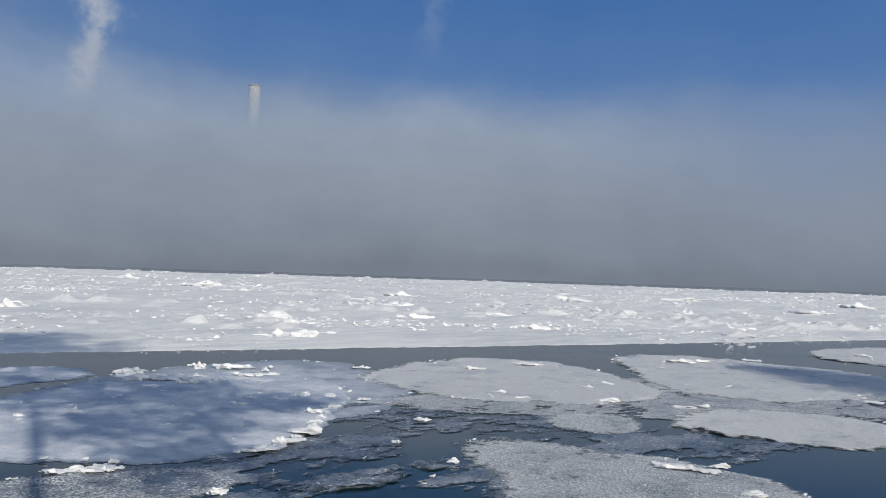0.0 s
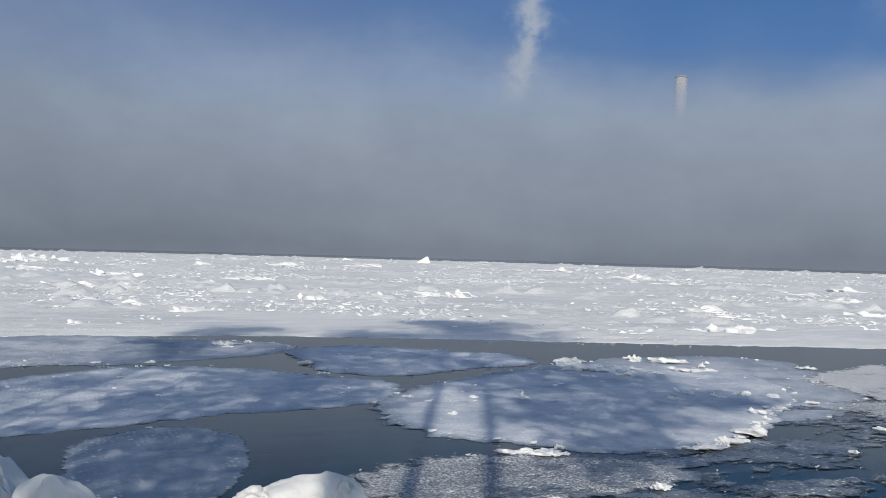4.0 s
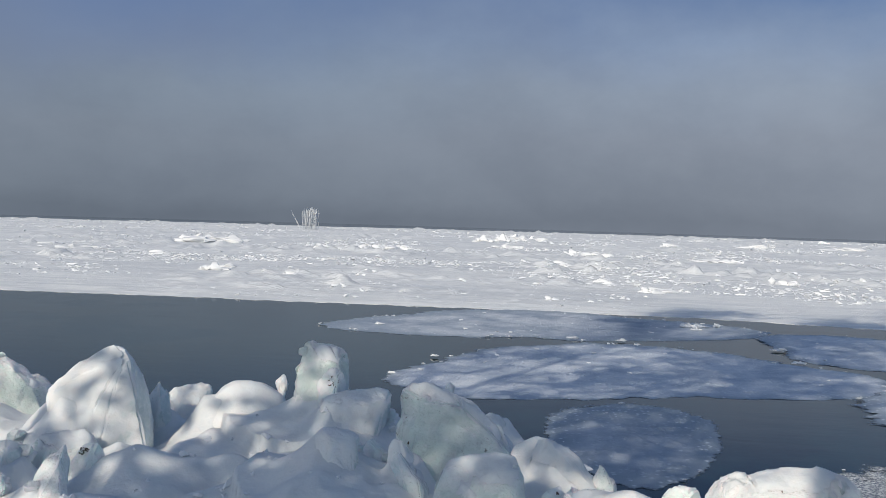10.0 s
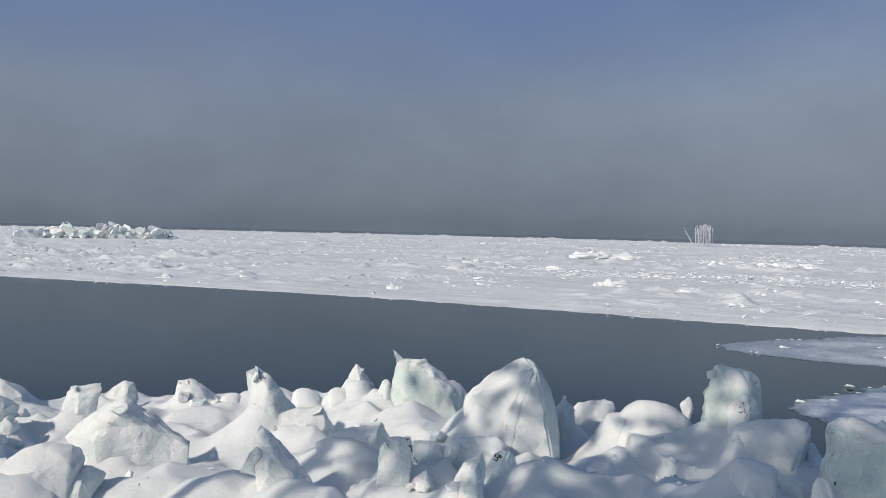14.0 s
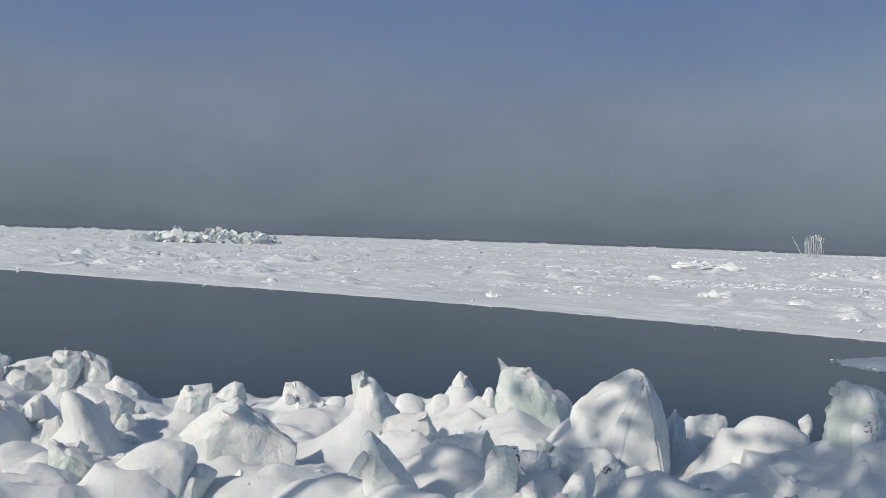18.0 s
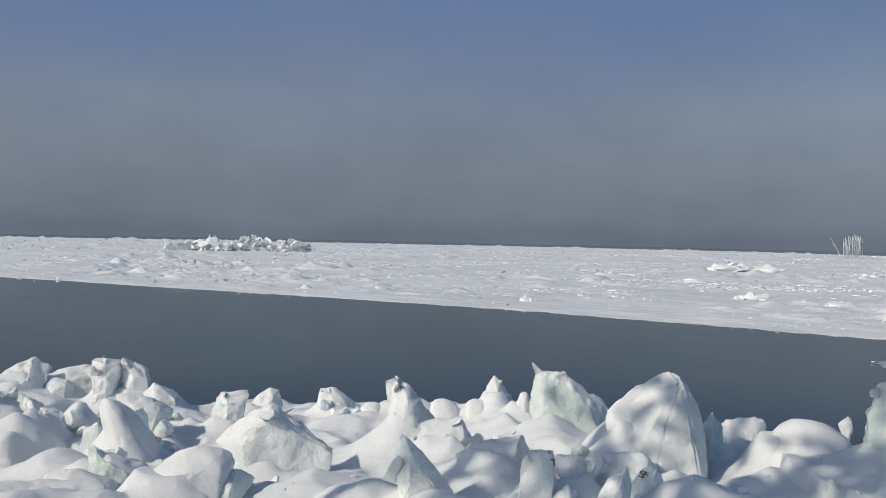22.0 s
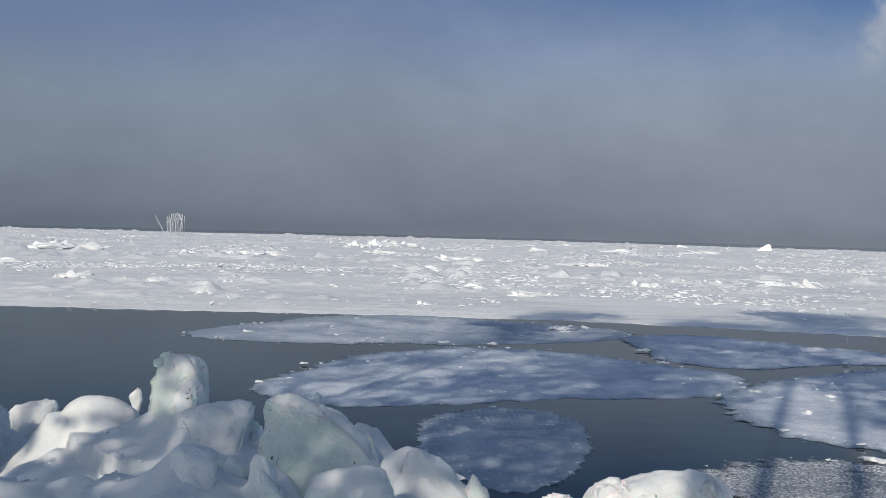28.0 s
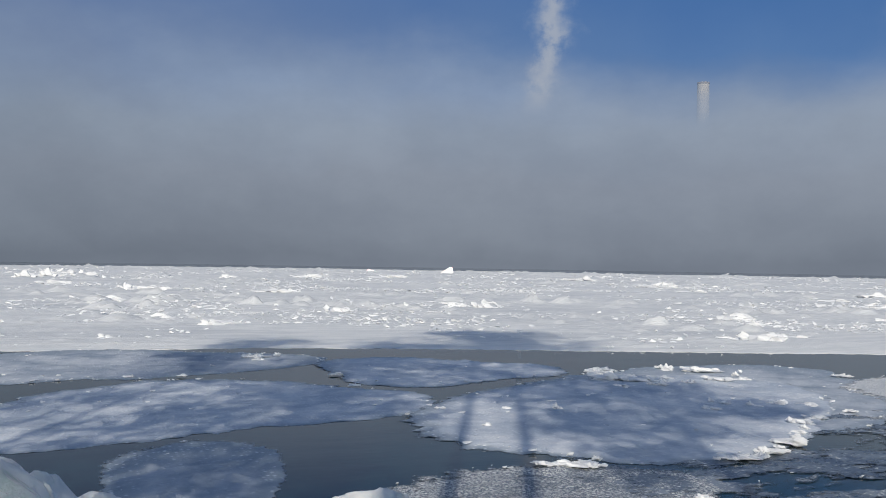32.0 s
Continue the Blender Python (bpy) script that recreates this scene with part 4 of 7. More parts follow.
crag(-9.80, 9.65, 0.60, 45, (-0.34, 0.17, -0.29, 0.49, -0.06, 0.51, 0.19, 0.33, 0.34, 0.23, 0.11, 0.06, -0.3, 0.06), (-0.18, 0.38, 0.11, 0.25), 0.6, CRUST, 1, 18, "crusty upright chunk of ice on the ridge")
crag(-9.07, 10.01, 0.86, 41, (-0.12, 0.4, -0.06, 0.41, 0.05, 0.45, 0.12, 0.12, -0.02, 0.06), (-0.02, 0.32), 0.25, ICE, 0, 19, "short prong beside the forked fin of ice")
crag(-7.57, 8.71, 0.65, 40, (-0.29, 0.48, -0.21, 0.99, -0.14, 0.95, 0.11, 0.55, 0.28, 0.43, 0.29, 0.06, -0.2, 0.13), (-0.13, 0.72, 0.07, 0.31), 0.55, CRUST, 1, 20, "tall forked fin of ice standing on the ridge")
crag(-7.02, 8.63, 0.68, 38, (-0.3, 0.46, -0.1, 0.52, 0.2, 0.54, 0.36, 0.23, -0.09, 0.06, -0.36, 0.12), (-0.03, 0.36, 0.17, 0.33), 0.7, CRUST, 1, 21, "crusted flank of the broken fin")
crag(-9.26, 9.79, 0.62, 43, (-0.21, 0.17, -0.13, 0.35, 0.11, 0.34, 0.21, 0.24, 0.11, 0.06, -0.17, 0.06), (), 0.6, CRUST, 3, 22)
crag(-8.24, 10.18, 0.68, 38, (-0.24, 0.18, -0.16, 0.4, 0.05, 0.42, 0.24, 0.28, 0.2, 0.06, -0.2, 0.06), (), 0.7, CRUST, 3, 23)
crag(-7.83, 10.37, 0.77, 36, (-0.19, 0.16, -0.09, 0.35, 0.15, 0.32, 0.19, 0.09, -0.16, 0.06), (), 0.6, CRUST, 3, 24)
crag(-7.62, 10.64, 0.88, 35, (-0.21, 0.13, -0.18, 0.39, -0.09, 0.52, -0.01, 0.46, 0.2, 0.18, 0.06, 0.06, -0.16, 0.06), (-0.06, 0.31), 0.4, CRUST, 1, 25, "leaning fin of ice on the ridge crest")
crag(-7.12, 10.50, 0.97, 33, (-0.12, 0.09, -0.09, 0.3, -0.01, 0.35, 0.1, 0.31, 0.12, 0.06), (), 0.4, CRUST, 2, 26)
crag(-6.75, 10.25, 1.49, 32, (-0.09, 0.25, -0.05, 0.24, 0.09, 0.11, 0.03, 0.06), (), 0.08, ICE, 0, 27, "thin sliver of ice")
crag(-6.34, 10.39, 0.89, 30, (-0.52, 0.39, -0.45, 0.69, -0.27, 0.75, -0.06, 0.72, 0.16, 0.49, 0.5, 0.33, 0.45, 0.15, 0.1, 0.06, -0.45, 0.11), (-0.38, 0.6, -0.05, 0.56, 0.17, 0.31, -0.38, 0.29), 0.7, ICE, 1, 28, "translucent pale green slab leaning on the ridge")
crag(-5.70, 6.71, 0.76, 39, (-0.32, 0.56, -0.3, 0.61, -0.26, 0.71, -0.23, 0.74, 0.03, 0.5, 0.18, 0.3, 0.31, 0.06, -0.24, 0.06, -0.27, 0.35), (-0.19, 0.56, -0.06, 0.3), 0.4, ICE_WHITE, 1, 29, "leaning blade of ice standing in the snow")
crag(-5.72, 7.82, 0.90, 35, (-0.37, 0.18, -0.14, 0.35, 0.29, 0.44, 0.37, 0.29, 0.31, 0.1, -0.31, 0.05), (0.15, 0.32), 0.8, CRUST, 1, 30, "flat snow-covered slab with a crusted edge")
crag(-4.54, 6.80, 0.95, 32, (-0.13, 0.49, -0.06, 0.57, 0.15, 0.58, 0.17, 0.51, 0.13, 0.26, 0.09, 0.06, -0.18, 0.05, -0.15, 0.25), (0.02, 0.48, -0.03, 0.26), 0.35, ICE_WHITE, 1, 31, "upright stump of dirty white ice")
crag(-4.44, 7.22, 1.07, 30, (-0.18, 0.14, -0.16, 0.37, 0.03, 0.39, 0.13, 0.34, 0.17, 0.09, -0.14, 0.05), (-0.02, 0.27), 0.5, CRUST, 1, 32)
crag(-4.23, 7.78, 0.95, 27, (-0.33, 0.09, -0.25, 0.41, -0.02, 0.45, 0.24, 0.42, 0.32, 0.29, 0.29, 0.11, -0.27, 0.04), (-0.12, 0.32, 0.19, 0.31), 0.7, ICE, 2, 33, "rounded chunk of clear frosted ice")
crag(-3.74, 7.30, 1.16, 26, (-0.14, 0.14, -0.04, 0.27, 0.08, 0.29, 0.14, 0.2, 0.11, 0.09, -0.11, 0.05), (0.01, 0.21), 0.4, ICE_WHITE, 1, 34, "crusty chunk of ice with brown dirt")
crag(-3.84, 6.86, 1.05, 28, (-0.15, 0.14, -0.03, 0.35, 0.12, 0.46, 0.16, 0.35, 0.14, 0.09, -0.17, 0.05), (0.03, 0.32), 0.5, ICE_WHITE, 1, 35)
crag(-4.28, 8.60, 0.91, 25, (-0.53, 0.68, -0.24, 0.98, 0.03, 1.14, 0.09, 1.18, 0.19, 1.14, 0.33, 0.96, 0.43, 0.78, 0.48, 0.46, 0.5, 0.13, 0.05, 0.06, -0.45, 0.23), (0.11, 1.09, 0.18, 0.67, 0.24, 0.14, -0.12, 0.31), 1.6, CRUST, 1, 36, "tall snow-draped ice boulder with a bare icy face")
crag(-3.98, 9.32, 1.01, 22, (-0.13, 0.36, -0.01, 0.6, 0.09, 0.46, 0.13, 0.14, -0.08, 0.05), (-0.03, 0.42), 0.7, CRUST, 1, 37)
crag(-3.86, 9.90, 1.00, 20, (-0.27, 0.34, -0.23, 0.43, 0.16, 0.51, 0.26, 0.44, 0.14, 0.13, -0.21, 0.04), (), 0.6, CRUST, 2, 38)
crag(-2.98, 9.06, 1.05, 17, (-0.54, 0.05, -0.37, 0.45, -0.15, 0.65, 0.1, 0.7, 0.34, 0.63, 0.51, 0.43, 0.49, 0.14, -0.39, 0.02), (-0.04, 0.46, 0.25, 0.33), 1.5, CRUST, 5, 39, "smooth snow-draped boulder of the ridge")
crag(-2.77, 9.72, 1.44, 14, (-0.08, 0.14, 0.03, 0.24, 0.08, 0.1, 0.0, 0.06), (), 0.2, CRUST, 0, 40)
crag(-2.11, 8.85, 1.52, 13, (-0.28, 0.13, -0.24, 0.36, -0.18, 0.47, -0.18, 0.61, -0.14, 0.64, 0.07, 0.62, 0.21, 0.57, 0.25, 0.49, 0.27, 0.21, 0.03, 0.08, -0.25, 0.05), (-0.09, 0.48, 0.1, 0.43), 0.55, ICE, 1, 41, "upright knob of bare ice on the ridge crest")
crag(-1.97, 8.68, 1.62, 13, (-0.15, 0.13, -0.1, 0.25, 0.01, 0.32, 0.1, 0.29, 0.15, 0.15, 0.04, 0.07, -0.11, 0.05), (0.01, 0.22), 0.45, ICE_WHITE, 1, 42, "crust of snow and brown debris on ice")
crag(-1.66, 8.44, 1.28, 11, (-0.39, 0.41, -0.16, 0.51, 0.15, 0.54, 0.37, 0.51, 0.31, 0.27, 0.11, 0.1, -0.15, 0.05, -0.34, 0.18), (-0.16, 0.41, 0.2, 0.4, -0.05, 0.17), 0.9, CRUST, 2, 43, "snowy block with a flat icy side")
crag(-0.63, 7.48, 1.21, 5, (-0.52, 0.51, -0.47, 0.79, -0.29, 0.82, -0.01, 0.76, 0.1, 0.63, 0.29, 0.54, 0.42, 0.41, 0.48, 0.2, 0.17, 0.08, -0.45, 0.11), (-0.38, 0.71, -0.03, 0.65, 0.33, 0.32, -0.28, 0.26), 0.8, ICE, 1, 44, "big translucent slab of greenish ice with dark flecks")
crag(-0.78, 8.26, 1.72, 5, (-0.06, 0.13, -0.0, 0.21, 0.06, 0.17, 0.05, 0.06), (), 0.2, ICE, 1, 45)
crag(-0.92, 7.49, 1.39, 7, (-0.21, 0.27, -0.09, 0.36, 0.03, 0.37, 0.16, 0.24, 0.2, 0.15, 0.14, 0.07, 0.01, 0.07, -0.15, 0.13), (-0.09, 0.29, 0.09, 0.17), 0.35, ICE, 2, 46, "rounded plate of clear green ice")
crag(-0.92, 6.96, 1.19, 7, (-0.2, 0.43, -0.12, 0.59, 0.05, 0.32, 0.19, 0.08, -0.15, 0.05), (-0.07, 0.35), 0.6, CRUST, 3, 47, "snowy edge of a tilted plate")
crag(-0.35, 6.32, 1.21, 4, (-0.34, 0.41, -0.1, 0.55, 0.16, 0.59, 0.31, 0.52, 0.34, 0.29, 0.31, 0.08, -0.09, 0.06, -0.32, 0.11), (-0.14, 0.44, 0.16, 0.47, 0.13, 0.15, -0.17, 0.19), 1.0, ICE, 3, 48, "rounded boulder of frosted ice")
crag(-0.33, 7.89, 1.42, 2, (-0.16, 0.26, -0.09, 0.33, -0.0, 0.36, 0.1, 0.25, 0.15, 0.12, -0.04, 0.06), (-0.02, 0.27), 0.5, CRUST, 2, 49)
crag(0.17, 7.06, 1.26, -1, (-0.38, 0.38, -0.29, 0.48, -0.13, 0.55, -0.03, 0.51, 0.24, 0.26, 0.35, 0.13, -0.29, 0.02), (-0.11, 0.48, 0.13, 0.26), 0.7, CRUST, 3, 50, "snow-topped slab sloping to the water")
crag(0.26, 6.89, 1.27, -1, (-0.33, 0.3, -0.19, 0.55, -0.11, 0.53, 0.06, 0.41, 0.25, 0.18, 0.33, 0.06, -0.18, 0.06), (-0.11, 0.45, 0.13, 0.21), 0.6, CRUST, 2, 51, "snow-crusted slab sloping to the water")
crag(0.52, 6.78, 1.33, -3, (-0.12, 0.15, -0.01, 0.33, 0.12, 0.14, 0.03, 0.06), (), 0.2, ICE, 0, 52, "triangular plate of clear ice")
crag(0.16, 6.19, 1.36, -0, (-0.08, 0.17, 0.0, 0.26, 0.07, 0.23, 0.06, 0.08, -0.05, 0.06), (), 0.3, ICE, 1, 53, "small block of ice with dirt in it")
crag(0.55, 5.90, 1.28, -4, (-0.42, 0.15, -0.18, 0.33, 0.05, 0.48, 0.18, 0.44, 0.39, 0.33, 0.42, 0.08, -0.38, 0.06), (0.05, 0.4, 0.25, 0.23), 0.9, CRUST, 4, 54)
crag(0.97, 5.83, 1.55, -8, (-0.14, 0.12, -0.05, 0.24, 0.1, 0.24, 0.13, 0.11, -0.03, 0.06), (0.0, 0.19), 0.35, ICE, 1, 55)
crag(1.51, 5.53, 1.51, -13, (-0.45, 0.19, -0.36, 0.4, -0.25, 0.46, 0.12, 0.49, 0.29, 0.47, 0.42, 0.38, 0.35, 0.24, 0.14, 0.09, -0.02, 0.06, -0.28, 0.12), (-0.25, 0.38, 0.11, 0.4, 0.07, 0.16, -0.24, 0.22), 0.9, ICE_WHITE, 2, 56, "large snow-covered chunk of ice with brown flecks")
crag(1.75, 5.42, 1.56, -16, (-0.07, 0.39, 0.03, 0.42, 0.16, 0.34, 0.09, 0.2, -0.12, 0.05, -0.18, 0.11), (-0.01, 0.28), 0.55, ICE, 0, 57, "bare icy end of a snow-covered chunk")
crag(1.39, 5.33, 1.35, -13, (-0.44, 0.28, -0.31, 0.4, 0.08, 0.3, 0.29, 0.35, 0.42, 0.26, 0.4, 0.1, -0.4, 0.04), (-0.16, 0.28, 0.19, 0.23), 0.9, CRUST, 5, 58)
crag(1.79, 4.72, 1.56, -19, (-0.21, 0.12, -0.11, 0.25, 0.01, 0.3, 0.14, 0.28, 0.2, 0.19, 0.15, 0.07, -0.18, 0.04), (-0.04, 0.22, 0.1, 0.21), 0.5, ICE_WHITE, 1, 59, "frosted chunk of ice at the water")
crag(2.28, 4.14, 1.76, -27, (-0.2, 0.09, -0.09, 0.22, -0.01, 0.25, 0.13, 0.19, 0.19, 0.12, -0.17, 0.04), (-0.04, 0.19), 0.5, ICE, 1, 60, "frosted chunk of ice at the water")
crag(2.03, 4.42, 1.68, -22, (-0.12, 0.09, -0.05, 0.19, 0.08, 0.19, 0.12, 0.09, -0.1, 0.05), (), 0.4, ICE, 1, 61)
crag(0.77, 5.20, 1.51, -7, (-0.12, 0.12, -0.07, 0.26, 0.08, 0.22, 0.12, 0.1, -0.04, 0.06), (-0.01, 0.18), 0.3, ICE, 0, 62, "small tilted plates of ice in the snow")
crag(0.43, 5.08, 1.46, -3, (-0.29, 0.11, -0.04, 0.2, 0.22, 0.17, 0.29, 0.06, -0.26, 0.06), (), 0.8, CRUST, 3, 63)
crag(-0.74, 5.72, 1.24, 9, (-0.31, 0.15, -0.18, 0.25, 0.05, 0.29, 0.25, 0.19, 0.32, 0.05, -0.28, 0.08), (), 0.7, CRUST, 3, 64)
crag(-0.91, 6.71, 1.31, 9, (-0.15, 0.26, -0.09, 0.36, 0.06, 0.21, 0.15, 0.08, 0.06, 0.06, -0.07, 0.15), (), 0.4, ICE_WHITE, 1, 65)
crag(-1.53, 6.99, 1.49, 13, (-0.19, 0.22, -0.08, 0.3, 0.19, 0.22, 0.15, 0.05, -0.11, 0.09), (), 0.7, CRUST, 2, 66)
make_ridge()


def add_chip(x, y, size, turn, tilt, lean, kind, seed, material, label):
    """A small broken piece of ice lying on the snow of the ridge."""
    ob = part("ice_chunk", block_mesh("ice_chunk", size, seed, kind, 0.12, 0.07), material)
    ob.matrix_world = pose(x, y, ridge_height(x, y) - 0.25 * size[2], tilt, lean, turn)
    tagged(ob, label, "ice chunk", "small chunks on the ridge")


add_chip(-10.35, 6.87, (0.24, 0.21, 0.15), 78, -1, 19, "slab", 800, ICE_WHITE, "small tilted plate of lake ice")
add_chip(-11.31, 7.97, (0.26, 0.16, 0.21), 99, -18, -21, "chunk", 801, ICE_WHITE, "small tilted plate of lake ice")
add_chip(-10.90, 6.40, (0.32, 0.23, 0.36), 54, -2, -18, P_LEAN, 802, ICE_WHITE, "small broken chunk of frosted ice")
add_chip(-10.26, 6.66, (0.33, 0.22, 0.37), 101, -25, 0, P_LEAN, 803, ICE_WHITE, "small tilted plate of lake ice")
add_chip(-10.21, 6.42, (0.19, 0.20, 0.19), 82, -14, -3, "chunk", 804, ICE_WHITE, "small tilted plate of lake ice")
add_chip(-10.82, 6.64, (0.16, 0.16, 0.14), 62, -19, -24, P_LEAN, 805, ICE_WHITE, "crusted lump of ice frozen into the ridge")
add_chip(-11.44, 7.62, (0.15, 0.10, 0.11), 66, -16, -14, P_LEAN, 806, ICE_WHITE, "small tilted plate of lake ice")
add_chip(-10.96, 7.05, (0.19, 0.16, 0.20), 23, -9, -7, P_LEAN, 807, ICE_WHITE, "crusted lump of ice frozen into the ridge")
add_chip(-10.03, 6.14, (0.30, 0.24, 0.27), 23, -16, 13, P_LEAN, 808, ICE_WHITE, "crusted lump of ice frozen into the ridge")
add_chip(-9.51, 5.74, (0.27, 0.24, 0.24), 45, 4, 7, "chunk", 809, ICE_WHITE, "small broken chunk of frosted ice")
add_chip(-9.23, 6.11, (0.29, 0.25, 0.20), 59, 10, -3, P_LEAN, 810, ICE_WHITE, "small tilted plate of lake ice")
add_chip(-9.44, 5.68, (0.30, 0.23, 0.33), 109, 2, 15, "slab", 811, ICE_WHITE, "small tilted plate of lake ice")
add_chip(-9.64, 6.21, (0.25, 0.17, 0.16), 110, -13, 1, "chunk", 812, ICE_WHITE, "small broken chunk of frosted ice")
add_chip(-11.40, 6.76, (0.20, 0.20, 0.21), 52, -3, 12, "slab", 813, ICE_WHITE, "crusted lump of ice frozen into the ridge")
add_chip(-9.74, 6.08, (0.20, 0.14, 0.21), 86, -21, -24, P_LEAN, 814, ICE_WHITE, "small broken chunk of frosted ice")
add_chip(-9.21, 6.23, (0.18, 0.13, 0.13), 30, 4, 6, "slab", 815, ICE_WHITE, "small broken chunk of frosted ice")
add_chip(-10.36, 6.53, (0.26, 0.16, 0.22), 40, -21, 18, "slab", 816, ICE_WHITE, "small tilted plate of lake ice")
add_chip(-10.70, 7.23, (0.27, 0.18, 0.31), 22, 1, 14, "slab", 817, ICE_WHITE, "crusted lump of ice frozen into the ridge")
add_chip(-11.29, 7.06, (0.27, 0.16, 0.21), 44, -7, -8, "chunk", 818, ICE_WHITE, "small tilted plate of lake ice")
add_chip(-10.30, 7.16, (0.15, 0.13, 0.15), 44, 8, 7, "chunk", 819, ICE_WHITE, "crusted lump of ice frozen into the ridge")
add_chip(-8.46, 6.73, (0.22, 0.19, 0.20), 48, -27, -19, P_WEDGE, 820, ICE_WHITE, "crusted lump of ice frozen into the ridge")
add_chip(-8.06, 6.35, (0.10, 0.07, 0.10), 20, 4, -17, "chunk", 821, ICE_WHITE, "crusted lump of ice frozen into the ridge")
add_chip(-9.27, 6.90, (0.22, 0.22, 0.21), 94, 8, -5, P_WEDGE, 822, ICE_WHITE, "small broken chunk of frosted ice")
add_chip(-8.81, 6.86, (0.11, 0.10, 0.09), 25, -9, 1, P_WEDGE, 823, ICE_WHITE, "crusted lump of ice frozen into the ridge")
add_chip(-8.58, 6.80, (0.13, 0.09, 0.10), 26, 3, -22, "slab", 824, ICE_WHITE, "small tilted plate of lake ice")
add_chip(-7.82, 6.22, (0.18, 0.16, 0.20), -4, -30, -15, "chunk", 825, ICE_WHITE, "small broken chunk of frosted ice")
add_chip(-8.79, 7.08, (0.21, 0.22, 0.23), 68, -24, -2, P_LEAN, 826, ICE_WHITE, "small tilted plate of lake ice")
add_chip(-9.17, 6.58, (0.11, 0.10, 0.09), 53, -8, 15, P_WEDGE, 827, ICE_WHITE, "crusted lump of ice frozen into the ridge")
add_chip(-7.85, 6.24, (0.10, 0.09, 0.07), 99, -3, 10, "slab", 828, ICE_WHITE, "small tilted plate of lake ice")
add_chip(-12.43, 7.11, (0.17, 0.11, 0.13), 7, -30, -10, P_WEDGE, 829, ICE_WHITE, "small broken chunk of frosted ice")
add_chip(-11.75, 6.72, (0.24, 0.22, 0.24), 75, 0, 15, "chunk", 830, ICE_WHITE, "crusted lump of ice frozen into the ridge")
add_chip(-11.84, 6.20, (0.20, 0.19, 0.16), 45, -27, 25, "chunk", 831, ICE_WHITE, "small broken chunk of frosted ice")
add_chip(-12.82, 6.81, (0.40, 0.26, 0.25), 57, -9, 0, "chunk", 832, ICE_WHITE, "crusted lump of ice frozen into the ridge")
add_chip(-11.98, 6.79, (0.31, 0.29, 0.25), 79, -7, -21, P_LEAN, 833, ICE_WHITE, "crusted lump of ice frozen into the ridge")
add_chip(-12.92, 6.12, (0.27, 0.20, 0.31), 58, -24, -18, "slab", 834, ICE_WHITE, "small broken chunk of frosted ice")
add_chip(-12.66, 6.76, (0.18, 0.14, 0.15), 119, -9, 7, "slab", 835, ICE_WHITE, "small broken chunk of frosted ice")
add_chip(-13.35, 6.45, (0.22, 0.23, 0.18), 22, -12, -4, "slab", 836, ICE_WHITE, "small tilted plate of lake ice")
add_chip(-12.23, 6.08, (0.16, 0.11, 0.18), 36, -20, 6, P_LEAN, 837, ICE_WHITE, "small tilted plate of lake ice")
add_chip(-13.03, 6.33, (0.34, 0.24, 0.34), 85, -23, 15, "chunk", 838, ICE_WHITE, "small tilted plate of lake ice")
add_chip(-13.26, 6.57, (0.33, 0.27, 0.29), 50, -13, 20, P_WEDGE, 839, ICE_WHITE, "small broken chunk of frosted ice")
add_chip(-12.25, 6.32, (0.32, 0.25, 0.33), 42, -22, -24, "slab", 840, ICE_WHITE, "small tilted plate of lake ice")
add_chip(-9.37, 9.56, (0.11, 0.09, 0.08), 24, -19, -9, P_LEAN, 841, ICE_WHITE, "crusted lump of ice frozen into the ridge")
add_chip(-9.56, 9.32, (0.10, 0.07, 0.08), 92, 5, -1, "chunk", 842, ICE_WHITE, "crusted lump of ice frozen into the ridge")
add_chip(-9.82, 9.32, (0.20, 0.21, 0.22), 53, -7, 25, "slab", 843, ICE_WHITE, "small broken chunk of frosted ice")
add_chip(-9.48, 9.32, (0.16, 0.14, 0.12), 41, -24, 6, P_LEAN, 844, ICE_WHITE, "small tilted plate of lake ice")
add_chip(-9.57, 9.31, (0.14, 0.15, 0.13), -4, -26, 9, "slab", 845, ICE_WHITE, "small tilted plate of lake ice")
add_chip(-9.46, 9.47, (0.20, 0.16, 0.13), 100, -21, -24, P_LEAN, 846, ICE_WHITE, "small broken chunk of frosted ice")
add_chip(-4.38, 7.43, (0.14, 0.14, 0.12), 38, -25, 24, P_LEAN, 847, ICE_WHITE, "crusted lump of ice frozen into the ridge")
add_chip(-4.57, 7.12, (0.10, 0.07, 0.07), 76, -21, -21, "chunk", 848, ICE_WHITE, "small broken chunk of frosted ice")
add_chip(-4.52, 6.93, (0.12, 0.13, 0.13), 1, -5, -24, "slab", 849, ICE_WHITE, "crusted lump of ice frozen into the ridge")
add_chip(-4.70, 7.36, (0.12, 0.09, 0.09), 69, -3, -12, "chunk", 850, ICE_WHITE, "small broken chunk of frosted ice")
add_chip(-4.37, 6.79, (0.10, 0.07, 0.08), 45, -11, 9, "slab", 851, ICE_WHITE, "crusted lump of ice frozen into the ridge")
add_chip(-4.65, 7.12, (0.13, 0.14, 0.15), 57, -17, -18, "chunk", 852, ICE_WHITE, "small broken chunk of frosted ice")
add_chip(-4.33, 7.33, (0.17, 0.16, 0.14), 26, -16, -2, "slab", 853, ICE, "crusted lump of ice frozen into the ridge")
add_chip(-4.75, 7.99, (0.24, 0.25, 0.22), 50, -26, -19, "chunk", 854, ICE, "crusted lump of ice frozen into the ridge")
add_chip(-4.31, 6.88, (0.20, 0.20, 0.18), -4, -22, 12, P_WEDGE, 855, ICE_WHITE, "small tilted plate of lake ice")
